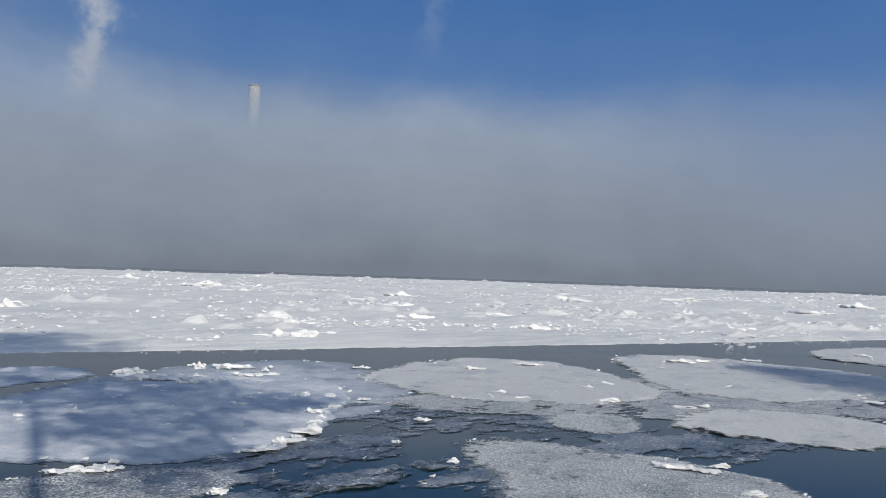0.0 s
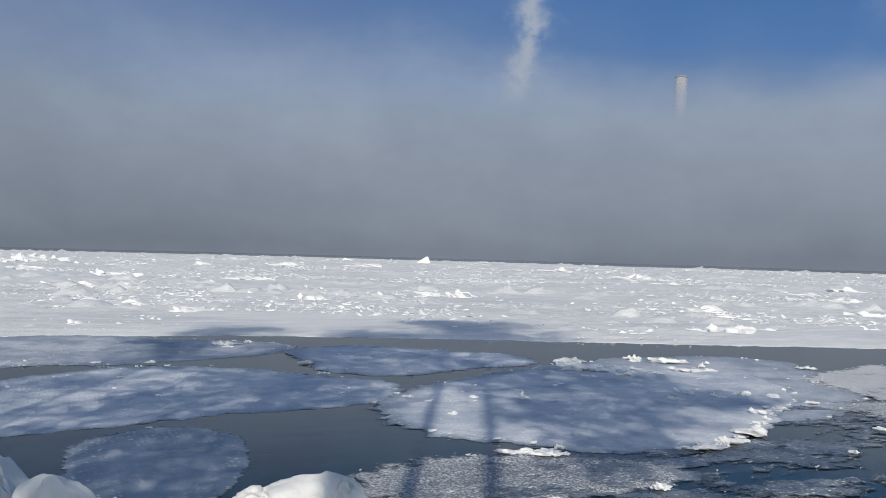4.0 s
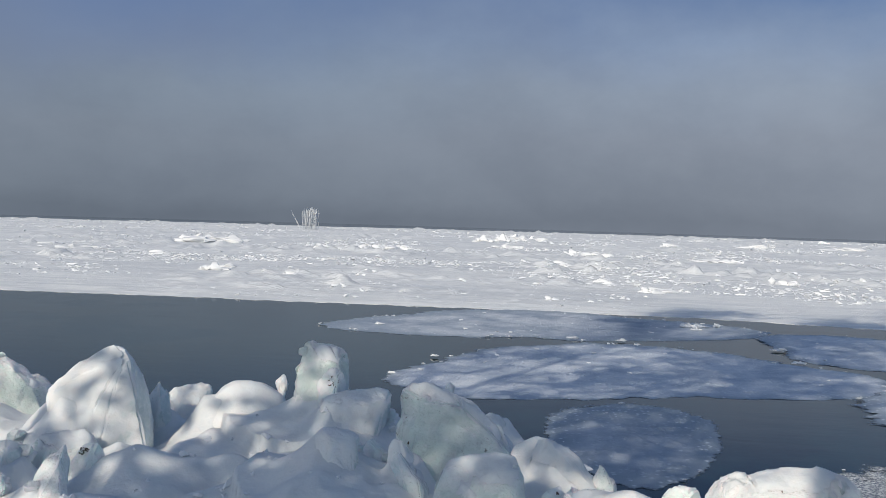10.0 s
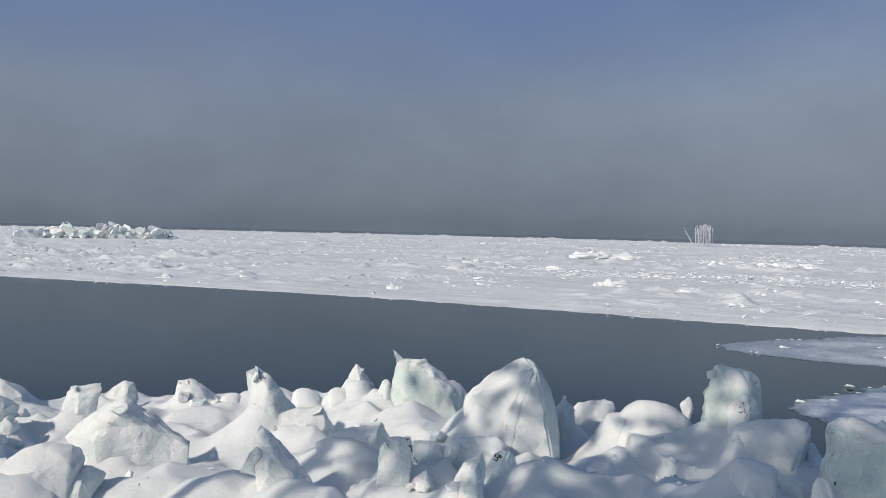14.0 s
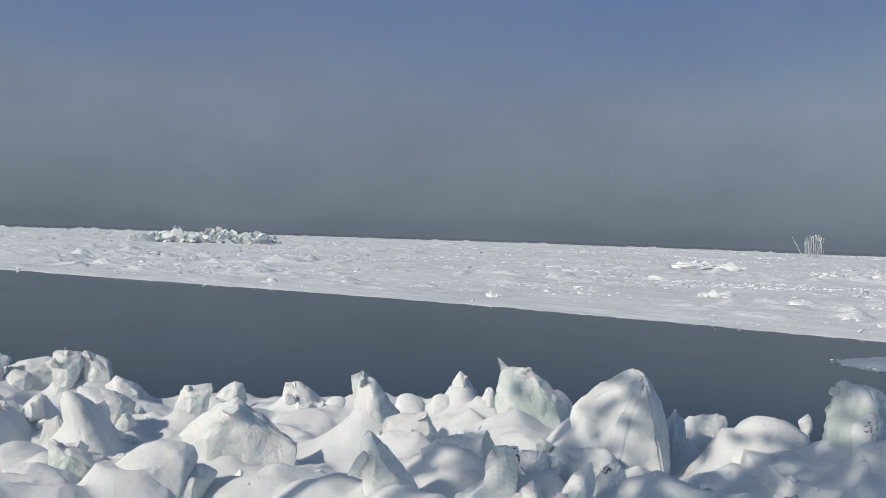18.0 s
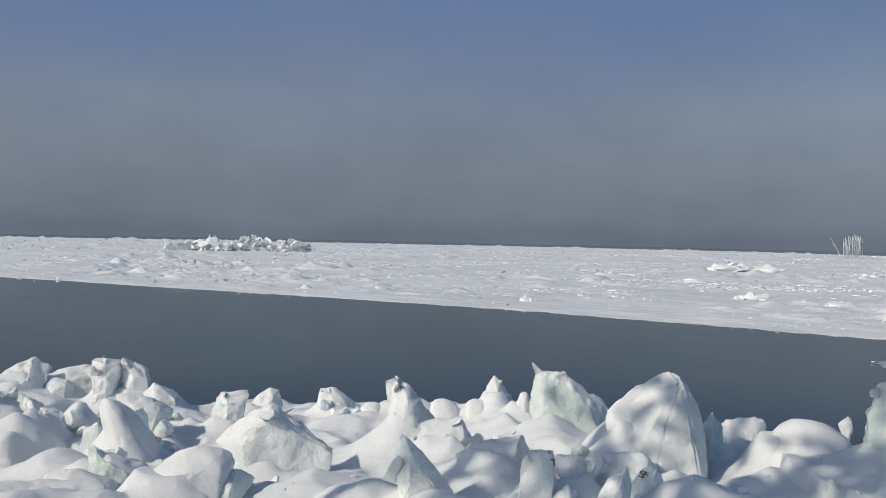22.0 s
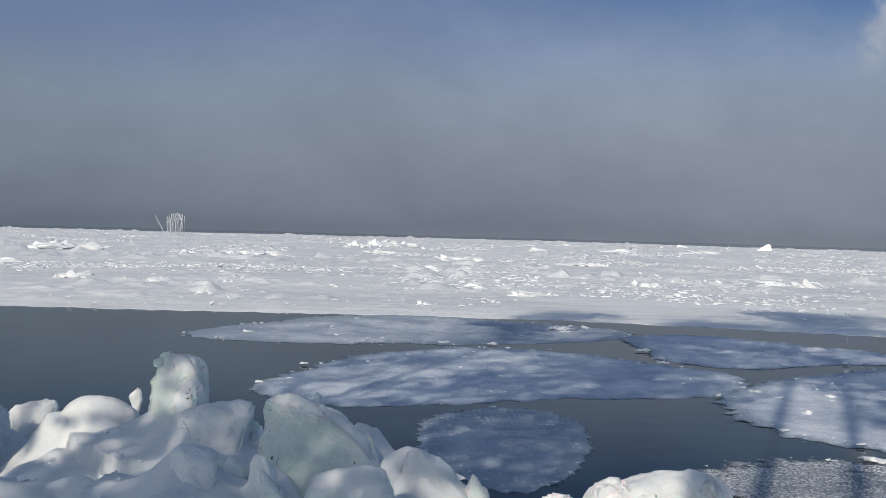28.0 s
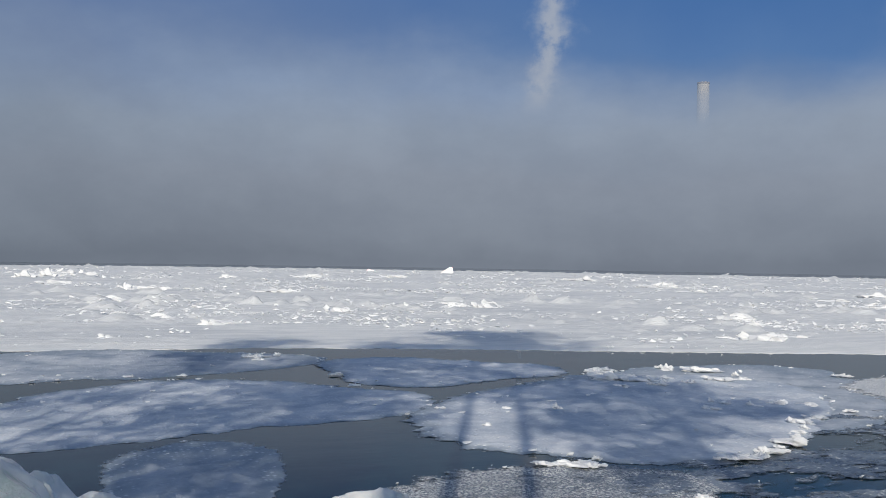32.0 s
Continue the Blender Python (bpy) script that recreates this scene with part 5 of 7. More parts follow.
add_chip(-4.25, 9.78, (0.13, 0.10, 0.12), -28, -10, 5, "chunk", 856, ICE, "small tilted plate of lake ice")
add_chip(-4.07, 10.26, (0.18, 0.16, 0.19), 45, 6, -16, P_LEAN, 857, ICE_WHITE, "small tilted plate of lake ice")
add_chip(-3.98, 9.65, (0.18, 0.17, 0.12), 24, -22, -15, P_WEDGE, 858, ICE_WHITE, "crusted lump of ice frozen into the ridge")
add_chip(-4.04, 9.72, (0.18, 0.17, 0.21), -19, -13, 8, P_WEDGE, 859, ICE_WHITE, "small tilted plate of lake ice")
add_chip(-4.14, 9.41, (0.11, 0.11, 0.09), 49, -29, 2, P_LEAN, 860, ICE_WHITE, "crusted lump of ice frozen into the ridge")
add_chip(-4.10, 9.46, (0.10, 0.10, 0.11), 49, -29, -25, "chunk", 861, ICE_WHITE, "small tilted plate of lake ice")
add_chip(-5.60, 5.70, (0.09, 0.09, 0.09), 50, -19, 25, P_LEAN, 862, ICE_WHITE, "small broken chunk of frosted ice")
add_chip(-5.61, 5.40, (0.14, 0.09, 0.17), -13, -13, 23, "chunk", 863, ICE_WHITE, "crusted lump of ice frozen into the ridge")
add_chip(-5.62, 5.93, (0.09, 0.09, 0.08), 38, -4, -2, "chunk", 864, ICE_WHITE, "crusted lump of ice frozen into the ridge")
add_chip(-5.43, 5.35, (0.07, 0.07, 0.08), 46, 0, -4, "slab", 865, ICE_WHITE, "small broken chunk of frosted ice")
add_chip(-1.76, 8.46, (0.09, 0.09, 0.09), 49, -6, 19, P_WEDGE, 866, ICE_WHITE, "small broken chunk of frosted ice")
add_chip(-1.26, 7.33, (0.20, 0.15, 0.23), -12, -15, -22, P_WEDGE, 867, ICE_WHITE, "small broken chunk of frosted ice")
add_chip(-1.63, 8.14, (0.10, 0.11, 0.08), 3, -22, -20, "chunk", 868, ICE, "crusted lump of ice frozen into the ridge")
add_chip(-1.69, 8.60, (0.12, 0.09, 0.10), -19, -13, -13, "chunk", 869, ICE_WHITE, "crusted lump of ice frozen into the ridge")
add_chip(-1.39, 8.46, (0.21, 0.16, 0.23), -45, -21, -24, "chunk", 870, ICE, "small tilted plate of lake ice")
add_chip(-1.54, 7.32, (0.09, 0.10, 0.06), 23, -8, 5, "chunk", 871, ICE_WHITE, "small broken chunk of frosted ice")
add_chip(-1.51, 7.68, (0.15, 0.12, 0.15), -35, -27, -24, "slab", 872, ICE, "small broken chunk of frosted ice")
add_chip(-1.38, 8.59, (0.17, 0.15, 0.20), 29, -4, -21, "chunk", 873, ICE, "small broken chunk of frosted ice")
add_chip(-1.45, 8.59, (0.23, 0.23, 0.15), 24, -11, 16, P_WEDGE, 874, ICE, "crusted lump of ice frozen into the ridge")
add_chip(0.38, 5.65, (0.09, 0.06, 0.09), -5, -9, -15, P_LEAN, 875, ICE_WHITE, "crusted lump of ice frozen into the ridge")
add_chip(0.59, 6.21, (0.11, 0.06, 0.12), -2, 5, 16, P_LEAN, 876, ICE, "small broken chunk of frosted ice")
add_chip(0.45, 5.51, (0.11, 0.11, 0.12), 5, 1, -5, "slab", 877, ICE_WHITE, "crusted lump of ice frozen into the ridge")
add_chip(0.63, 5.50, (0.06, 0.04, 0.06), 24, -4, 11, P_LEAN, 878, ICE, "crusted lump of ice frozen into the ridge")
add_chip(0.32, 6.17, (0.17, 0.16, 0.17), 27, 3, -18, "chunk", 879, ICE_WHITE, "small broken chunk of frosted ice")
add_chip(0.65, 5.72, (0.09, 0.07, 0.10), 13, -29, 14, P_WEDGE, 880, ICE, "crusted lump of ice frozen into the ridge")
add_chip(0.14, 6.46, (0.08, 0.06, 0.06), 10, -18, 18, P_LEAN, 881, ICE, "small broken chunk of frosted ice")
add_chip(0.11, 6.19, (0.06, 0.06, 0.06), 19, -23, 9, "chunk", 882, ICE_WHITE, "small broken chunk of frosted ice")
add_chip(0.56, 5.72, (0.06, 0.05, 0.05), 40, 5, 6, P_LEAN, 883, ICE, "small broken chunk of frosted ice")
add_chip(0.58, 5.81, (0.06, 0.04, 0.06), -40, -15, 19, "slab", 884, ICE, "small tilted plate of lake ice")
add_chip(0.02, 5.89, (0.06, 0.05, 0.04), -41, -28, -25, "slab", 885, ICE, "small tilted plate of lake ice")
add_chip(0.25, 5.89, (0.06, 0.05, 0.04), 17, 9, 6, "slab", 886, ICE_WHITE, "small broken chunk of frosted ice")
add_chip(0.39, 5.69, (0.07, 0.07, 0.09), -18, -10, 24, "chunk", 887, ICE, "small broken chunk of frosted ice")
add_chip(0.29, 5.59, (0.13, 0.09, 0.13), -3, -22, 24, "chunk", 888, ICE, "crusted lump of ice frozen into the ridge")
add_chip(0.70, 5.86, (0.15, 0.15, 0.16), 28, -21, 24, "chunk", 889, ICE, "small broken chunk of frosted ice")
add_chip(0.52, 6.18, (0.17, 0.14, 0.11), 21, -21, 16, P_WEDGE, 890, ICE_WHITE, "crusted lump of ice frozen into the ridge")
add_chip(-0.26, 5.73, (0.06, 0.06, 0.06), 19, -15, -9, "chunk", 891, ICE, "crusted lump of ice frozen into the ridge")
add_chip(-0.50, 5.77, (0.08, 0.05, 0.09), 39, -16, -13, P_LEAN, 892, ICE, "small broken chunk of frosted ice")
add_chip(-0.53, 6.66, (0.14, 0.12, 0.15), 45, -19, -2, P_WEDGE, 893, ICE, "small tilted plate of lake ice")
add_chip(-0.27, 6.08, (0.10, 0.10, 0.09), -3, -5, 1, "chunk", 894, ICE, "small tilted plate of lake ice")
add_chip(-0.44, 6.31, (0.08, 0.07, 0.08), 10, -30, 4, "slab", 895, ICE_WHITE, "small tilted plate of lake ice")
add_chip(-0.60, 6.01, (0.08, 0.08, 0.05), -8, -20, -16, P_LEAN, 896, ICE, "small broken chunk of frosted ice")
add_chip(-0.73, 6.13, (0.08, 0.06, 0.08), -42, -16, 10, P_LEAN, 897, ICE, "small tilted plate of lake ice")
add_chip(-0.68, 5.68, (0.06, 0.07, 0.05), -8, 9, 19, "slab", 898, ICE_WHITE, "small tilted plate of lake ice")
add_chip(1.02, 5.98, (0.11, 0.09, 0.08), -1, -28, 7, "chunk", 899, ICE_WHITE, "crusted lump of ice frozen into the ridge")
add_chip(0.97, 5.75, (0.08, 0.08, 0.06), -11, -11, 21, "chunk", 900, ICE, "small tilted plate of lake ice")
add_chip(1.00, 5.55, (0.10, 0.08, 0.07), 10, -28, 20, P_WEDGE, 901, ICE_WHITE, "small broken chunk of frosted ice")
add_chip(0.97, 6.05, (0.07, 0.04, 0.08), -8, 9, -11, "chunk", 902, ICE, "small tilted plate of lake ice")
add_chip(0.81, 5.68, (0.09, 0.08, 0.10), -3, -30, -4, "slab", 903, ICE, "small broken chunk of frosted ice")
add_chip(0.84, 5.67, (0.06, 0.06, 0.06), 50, -3, 8, "chunk", 904, ICE, "crusted lump of ice frozen into the ridge")
add_chip(0.92, 5.97, (0.07, 0.06, 0.06), -17, -22, -2, P_WEDGE, 905, ICE, "small tilted plate of lake ice")
add_chip(0.92, 5.52, (0.13, 0.09, 0.08), -36, 3, -6, P_LEAN, 906, ICE_WHITE, "small broken chunk of frosted ice")
add_chip(0.84, 5.70, (0.07, 0.05, 0.06), -20, -29, -21, "chunk", 907, ICE, "crusted lump of ice frozen into the ridge")


def make_debris():
    """Small broken bits of ice lying all over the ridge, too many to count."""
    rnd = random.Random(77)
    places = []
    for _ in range(900):
        a = rnd.uniform(-66, 30)
        dc = lerp_table(CREST_D, a)
        d = dc + 0.2 - rnd.random() ** 1.3 * (dc - 4.5)
        x, y = d * math.sin(radians(a)), d * math.cos(radians(a))
        if fbm(x, y, 0.9, 2, 15.0) > rnd.uniform(-0.3, 0.4):
            places.append((x, y))
    xs, ys = np.array(places).T
    verts, faces = [], []
    for x, y, z in zip(xs, ys, ridge_heights(xs, ys)):
        bm = bmesh.new()
        r = 0.012 + 0.03 * rnd.random() ** 3
        add_hull(bm, [(rnd.gauss(0, 0.5) * r * 1.6, rnd.gauss(0, 0.5) * r * 1.6, rnd.gauss(0, 0.5) * r * 1.2) for _ in range(18)])
        bm.verts.index_update()
        n = len(verts)
        verts += [(x + v.co.x, y + v.co.y, z + v.co.z + 0.2 * r) for v in bm.verts]
        faces += [tuple(n + v.index for v in f.verts) for f in bm.faces]
        bm.free()
    ob = mesh_from("ice_bits", verts, faces, RUBBLE, False)
    tagged(ob, "small broken bits of ice over the ridge", "ice bits", kind="stuff")


make_debris()


# ---- lumps on floes and on the sheet ----
LUMP_FLOE, LUMP_SHEET = "white lump of ice frozen into a floe", "low white mound of snowy ice on the ice sheet"
LUMP_BASE = []


def lump_bases():
    for n in range(9):
        rnd = random.Random(n + 50)
        bm = bmesh.new()
        for m in range(6):
            r = 0.5 if m == 0 else rnd.uniform(0.12, 0.28)
            ox, oy = (0, 0) if m == 0 else (rnd.uniform(-0.38, 0.38), rnd.uniform(-0.35, 0.25))
            hh = 0.45 if m == 0 else rnd.uniform(0.35, 1.0) * (1 - abs(ox))
            pts = []
            for _ in range(13):
                v = Vector((rnd.gauss(0, 1), rnd.gauss(0, 1), rnd.gauss(0, 1))).normalized()
                pts.append((ox + v.x * r, oy + v.y * r * 0.8, -0.05 + (v.z * 0.5 + 0.5) * hh))
            add_hull(bm, pts)
        for cut in (0.22, 0.13):
            bmesh.ops.subdivide_edges(bm, edges=[e for e in bm.edges if e.calc_length() > cut], cuts=1)
            bmesh.ops.triangulate(bm, faces=[f for f in bm.faces if len(f.verts) > 3])
        bmesh.ops.smooth_vert(bm, verts=bm.verts, factor=0.25, use_axis_x=True, use_axis_y=True, use_axis_z=True)
        for v in bm.verts:
            q = v.co * 4.0 + Vector((n * 3.0, 0, 0))
            v.co += noise.noise_vector(q) * 0.06 + noise.noise_vector(q * 3.1) * 0.04
        for e in bm.edges:
            e.smooth = e.calc_face_angle(0.0) < radians(35)
        me = bpy.data.meshes.new("ice_lump")
        bm.to_mesh(me)
        bm.free()
        me.polygons.foreach_set("use_smooth", [True] * len(me.polygons))
        me.materials.append(RUBBLE)
        LUMP_BASE.append(me)


def add_lump(x, y, z, size, turn, seed, label):
    if label == LUMP_SHEET and y < edge_y(x) + 1.2:
        return
    ob = new("ice_lump", LUMP_BASE[seed % len(LUMP_BASE)])
    ob.matrix_world = pose(x, y, z - (0.12 if label == LUMP_SHEET else 0.0), 0, 0, turn + (seed * 37) % 50 - 25) @ Matrix.Diagonal((size[0] * (1.5 if label == LUMP_SHEET else 1.0), size[1] * (1.3 if label == LUMP_SHEET else 1.0), size[2] * (1.15 if label == LUMP_SHEET else 0.75) + (0.16 if label == LUMP_SHEET else 0.0), 1))
    if label == LUMP_FLOE:
        best = (0.93, None)
        for floe, cx, cy, a, b, t in FLOES:
            u, v = (x - cx) * math.cos(t) + (y - cy) * math.sin(t), -(x - cx) * math.sin(t) + (y - cy) * math.cos(t)
            best = min(best, (math.hypot(u / a, v / b), floe), key=lambda r: r[0])
        if best[1]:
            ob.parent = best[1]
            return
        bpy.data.objects.remove(ob)
        return
    tagged(ob, label, "ice lump", "mounds on the ice sheet")


lump_bases()
add_lump(9.99, 19.06, 0.03, (0.32, 0.22, 0.26), -28, 200, LUMP_FLOE)
add_lump(14.10, 23.43, 0.03, (1.72, 1.05, 0.47), -31, 201, LUMP_FLOE)
add_lump(14.58, 22.97, 0.03, (1.41, 0.87, 0.38), -32, 202, LUMP_FLOE)
add_lump(14.15, 24.35, 0.03, (0.88, 0.54, 0.31), -30, 203, LUMP_FLOE)
add_lump(13.78, 25.10, 0.03, (0.90, 0.55, 0.20), -29, 204, LUMP_FLOE)
add_lump(15.12, 22.63, 0.03, (0.50, 0.35, 0.18), -34, 205, LUMP_FLOE)
add_lump(6.26, 14.95, 0.03, (0.40, 0.28, 0.14), -23, 206, LUMP_FLOE)
add_lump(7.54, 17.51, 0.03, (0.28, 0.20, 0.14), -23, 207, LUMP_FLOE)
add_lump(6.48, 23.79, 0.03, (0.45, 0.32, 0.17), -15, 208, LUMP_FLOE)
add_lump(15.67, 23.17, 0.03, (0.87, 0.54, 0.21), -34, 209, LUMP_FLOE)
add_lump(17.90, 24.46, 0.03, (1.58, 0.98, 0.36), -36, 210, LUMP_FLOE)
add_lump(17.03, 22.55, 0.03, (1.17, 0.73, 0.31), -37, 211, LUMP_FLOE)
add_lump(17.75, 22.43, 0.03, (0.70, 0.49, 0.16), -38, 212, LUMP_FLOE)
add_lump(13.47, 18.08, 0.03, (0.55, 0.39, 0.20), -37, 213, LUMP_FLOE)
add_lump(15.76, 22.15, 0.03, (0.50, 0.35, 0.24), -35, 214, LUMP_FLOE)
add_lump(13.42, 21.98, 0.03, (0.63, 0.44, 0.23), -31, 215, LUMP_FLOE)
add_lump(7.32, 13.88, 0.03, (0.58, 0.40, 0.14), -28, 216, LUMP_FLOE)
add_lump(7.80, 13.76, 0.03, (0.48, 0.34, 0.14), -30, 217, LUMP_FLOE)
add_lump(5.80, 19.47, 0.03, (0.62, 0.44, 0.14), -17, 218, LUMP_FLOE)
add_lump(6.24, 19.22, 0.03, (0.50, 0.35, 0.12), -18, 219, LUMP_FLOE)
add_lump(7.36, 19.78, 0.03, (0.31, 0.22, 0.15), -20, 220, LUMP_FLOE)
add_lump(6.53, 26.23, 0.03, (0.50, 0.35, 0.18), -14, 221, LUMP_FLOE)
add_lump(5.28, 31.58, 0.03, (0.79, 0.55, 0.17), -9, 222, LUMP_FLOE)
add_lump(6.02, 30.95, 0.03, (1.16, 0.81, 0.17), -11, 223, LUMP_FLOE)
add_lump(0.88, 27.11, 0.03, (0.40, 0.28, 0.15), -2, 224, LUMP_FLOE)
add_lump(2.28, 26.89, 0.03, (0.40, 0.28, 0.15), -5, 225, LUMP_FLOE)
add_lump(-0.32, 26.09, 0.03, (0.48, 0.34, 0.18), 1, 226, LUMP_FLOE)
add_lump(16.30, 31.62, 0.03, (0.52, 0.37, 0.19), -27, 227, LUMP_FLOE)
add_lump(14.99, 16.39, 0.03, (0.68, 0.48, 0.20), -42, 228, LUMP_FLOE)
add_lump(14.17, 16.00, 0.03, (0.65, 0.46, 0.33), -42, 229, LUMP_FLOE)
add_lump(12.36, 14.22, 0.03, (0.81, 0.57, 0.33), -41, 230, LUMP_FLOE)
add_lump(11.42, 13.64, 0.03, (0.65, 0.46, 0.24), -40, 231, LUMP_FLOE)
add_lump(10.68, 13.34, 0.03, (0.63, 0.44, 0.18), -39, 232, LUMP_FLOE)
add_lump(10.53, 13.62, 0.03, (0.53, 0.37, 0.17), -38, 233, LUMP_FLOE)
add_lump(16.12, 17.95, 0.03, (0.74, 0.52, 0.17), -42, 234, LUMP_FLOE)
add_lump(16.49, 16.85, 0.03, (0.43, 0.30, 0.16), -44, 235, LUMP_FLOE)
add_lump(8.18, 11.15, 0.03, (0.34, 0.24, 0.18), -36, 236, LUMP_FLOE)
add_lump(15.35, 7.60, 0.03, (0.95, 0.66, 0.18), -64, 237, LUMP_FLOE)
add_lump(15.49, 7.13, 0.03, (0.73, 0.51, 0.16), -65, 238, LUMP_FLOE)
add_lump(16.01, 7.06, 0.03, (0.39, 0.27, 0.19), -66, 239, LUMP_FLOE)
add_lump(15.74, 6.02, 0.03, (0.48, 0.33, 0.20), -69, 240, LUMP_FLOE)
add_lump(16.15, 5.46, 0.03, (0.48, 0.34, 0.16), -71, 241, LUMP_FLOE)
add_lump(16.25, 5.17, 0.03, (0.25, 0.18, 0.18), -72, 242, LUMP_FLOE)
add_lump(14.43, 5.79, 0.03, (0.57, 0.40, 0.14), -68, 243, LUMP_FLOE)
add_lump(27.51, 19.78, 0.03, (1.25, 0.87, 0.29), -54, 244, LUMP_FLOE)
add_lump(29.23, 19.47, 0.03, (1.29, 0.90, 0.26), -56, 245, LUMP_FLOE)
add_lump(24.60, 20.02, 0.03, (0.97, 0.68, 0.27), -51, 246, LUMP_FLOE)
add_lump(30.22, 19.36, 0.03, (0.88, 0.62, 0.23), -57, 247, LUMP_FLOE)
add_lump(21.71, 12.95, 0.03, (0.77, 0.54, 0.25), -59, 248, LUMP_FLOE)
add_lump(25.05, 15.03, 0.03, (0.54, 0.38, 0.19), -59, 249, LUMP_FLOE)
add_lump(23.77, 14.91, 0.03, (0.52, 0.36, 0.19), -58, 250, LUMP_FLOE)
add_lump(20.28, 14.71, 0.03, (0.46, 0.32, 0.14), -54, 251, LUMP_FLOE)
add_lump(20.67, 15.80, 0.03, (0.48, 0.33, 0.15), -53, 252, LUMP_FLOE)
add_lump(15.38, 13.77, 0.03, (0.51, 0.35, 0.17), -48, 253, LUMP_FLOE)
add_lump(34.01, 17.20, 0.03, (1.64, 1.14, 0.32), -63, 254, LUMP_FLOE)
add_lump(34.81, 16.75, 0.03, (1.18, 0.83, 0.28), -64, 255, LUMP_FLOE)
add_lump(37.42, 15.77, 0.03, (1.00, 0.70, 0.25), -67, 256, LUMP_FLOE)
add_lump(35.31, 13.63, 0.03, (0.93, 0.65, 0.24), -69, 257, LUMP_FLOE)
add_lump(34.86, 20.14, 0.03, (1.48, 1.04, 0.21), -60, 258, LUMP_FLOE)
add_lump(38.61, 21.17, 0.03, (1.08, 0.76, 0.20), -61, 259, LUMP_FLOE)
add_lump(22.33, 11.04, 0.03, (0.76, 0.53, 0.20), -64, 260, LUMP_FLOE)
add_lump(22.99, 10.82, 0.03, (0.47, 0.33, 0.17), -65, 261, LUMP_FLOE)
add_lump(27.99, 8.04, 0.03, (0.71, 0.50, 0.16), -74, 262, LUMP_FLOE)
add_lump(45.14, 13.71, 0.03, (1.16, 0.81, 0.21), -73, 263, LUMP_FLOE)
add_lump(15.78, 30.84, 0.03, (0.51, 0.36, 0.22), -27, 264, LUMP_FLOE)
add_lump(13.87, 25.06, 0.03, (0.70, 0.49, 0.16), -29, 265, LUMP_FLOE)
add_lump(18.22, 27.05, 0.03, (0.40, 0.28, 0.16), -34, 266, LUMP_FLOE)
add_lump(18.38, 26.11, 0.03, (0.47, 0.33, 0.17), -35, 267, LUMP_FLOE)
add_lump(21.45, 22.30, 0.03, (0.76, 0.53, 0.20), -44, 268, LUMP_FLOE)
add_lump(13.07, 12.35, 0.03, (0.26, 0.19, 0.15), -47, 269, LUMP_FLOE)
add_lump(12.54, 10.42, 0.03, (0.30, 0.21, 0.18), -50, 270, LUMP_FLOE)
add_lump(8.26, 11.19, 0.03, (0.34, 0.24, 0.18), -36, 271, LUMP_FLOE)
add_lump(7.08, 13.91, 0.03, (0.57, 0.40, 0.14), -27, 272, LUMP_FLOE)
add_lump(7.51, 13.66, 0.03, (0.57, 0.40, 0.14), -29, 273, LUMP_FLOE)
add_lump(7.90, 13.56, 0.03, (0.29, 0.20, 0.15), -30, 274, LUMP_FLOE)
add_lump(-6.07, 27.03, 0.03, (1.02, 0.71, 0.17), 13, 275, LUMP_FLOE)
add_lump(-5.09, 28.51, 0.03, (0.36, 0.25, 0.16), 10, 276, LUMP_FLOE)
add_lump(-0.28, 25.60, 0.03, (0.38, 0.26, 0.16), 1, 277, LUMP_FLOE)
add_lump(0.92, 26.14, 0.03, (0.38, 0.27, 0.14), -2, 278, LUMP_FLOE)
add_lump(2.14, 26.18, 0.03, (0.48, 0.34, 0.14), -5, 279, LUMP_FLOE)
add_lump(-2.56, 22.27, 0.03, (0.27, 0.19, 0.13), 7, 280, LUMP_FLOE)
add_lump(-1.67, 24.11, 0.03, (0.44, 0.31, 0.14), 4, 281, LUMP_FLOE)
add_lump(-3.25, 20.22, 0.03, (0.38, 0.26, 0.11), 9, 282, LUMP_FLOE)
add_lump(0.20, 16.51, 0.03, (0.30, 0.21, 0.16), -1, 283, LUMP_FLOE)
add_lump(6.46, 14.79, 0.03, (0.40, 0.28, 0.16), -24, 284, LUMP_FLOE)
add_lump(8.74, 30.40, 0.03, (0.47, 0.33, 0.17), -16, 285, LUMP_FLOE)
add_lump(5.00, 30.52, 0.03, (0.46, 0.32, 0.15), -9, 286, LUMP_FLOE)
add_lump(-6.46, 25.30, 0.03, (0.32, 0.22, 0.12), 14, 287, LUMP_FLOE)
add_lump(14.40, 24.32, 0.03, (0.56, 0.39, 0.26), -31, 288, LUMP_FLOE)
add_lump(14.40, 24.72, 0.03, (0.38, 0.27, 0.18), -30, 289, LUMP_FLOE)
add_lump(14.76, 21.98, 0.03, (0.46, 0.32, 0.25), -34, 290, LUMP_FLOE)
add_lump(14.52, 25.12, 0.03, (0.53, 0.37, 0.29), -30, 291, LUMP_FLOE)
add_lump(14.94, 22.65, 0.03, (0.53, 0.37, 0.18), -33, 292, LUMP_FLOE)
add_lump(14.46, 25.26, 0.03, (0.63, 0.44, 0.32), -30, 293, LUMP_FLOE)
add_lump(15.13, 22.93, 0.03, (0.64, 0.45, 0.22), -33, 294, LUMP_FLOE)
add_lump(15.10, 22.30, 0.03, (0.30, 0.21, 0.17), -34, 295, LUMP_FLOE)
add_lump(14.77, 21.98, 0.03, (0.37, 0.26, 0.22), -34, 296, LUMP_FLOE)
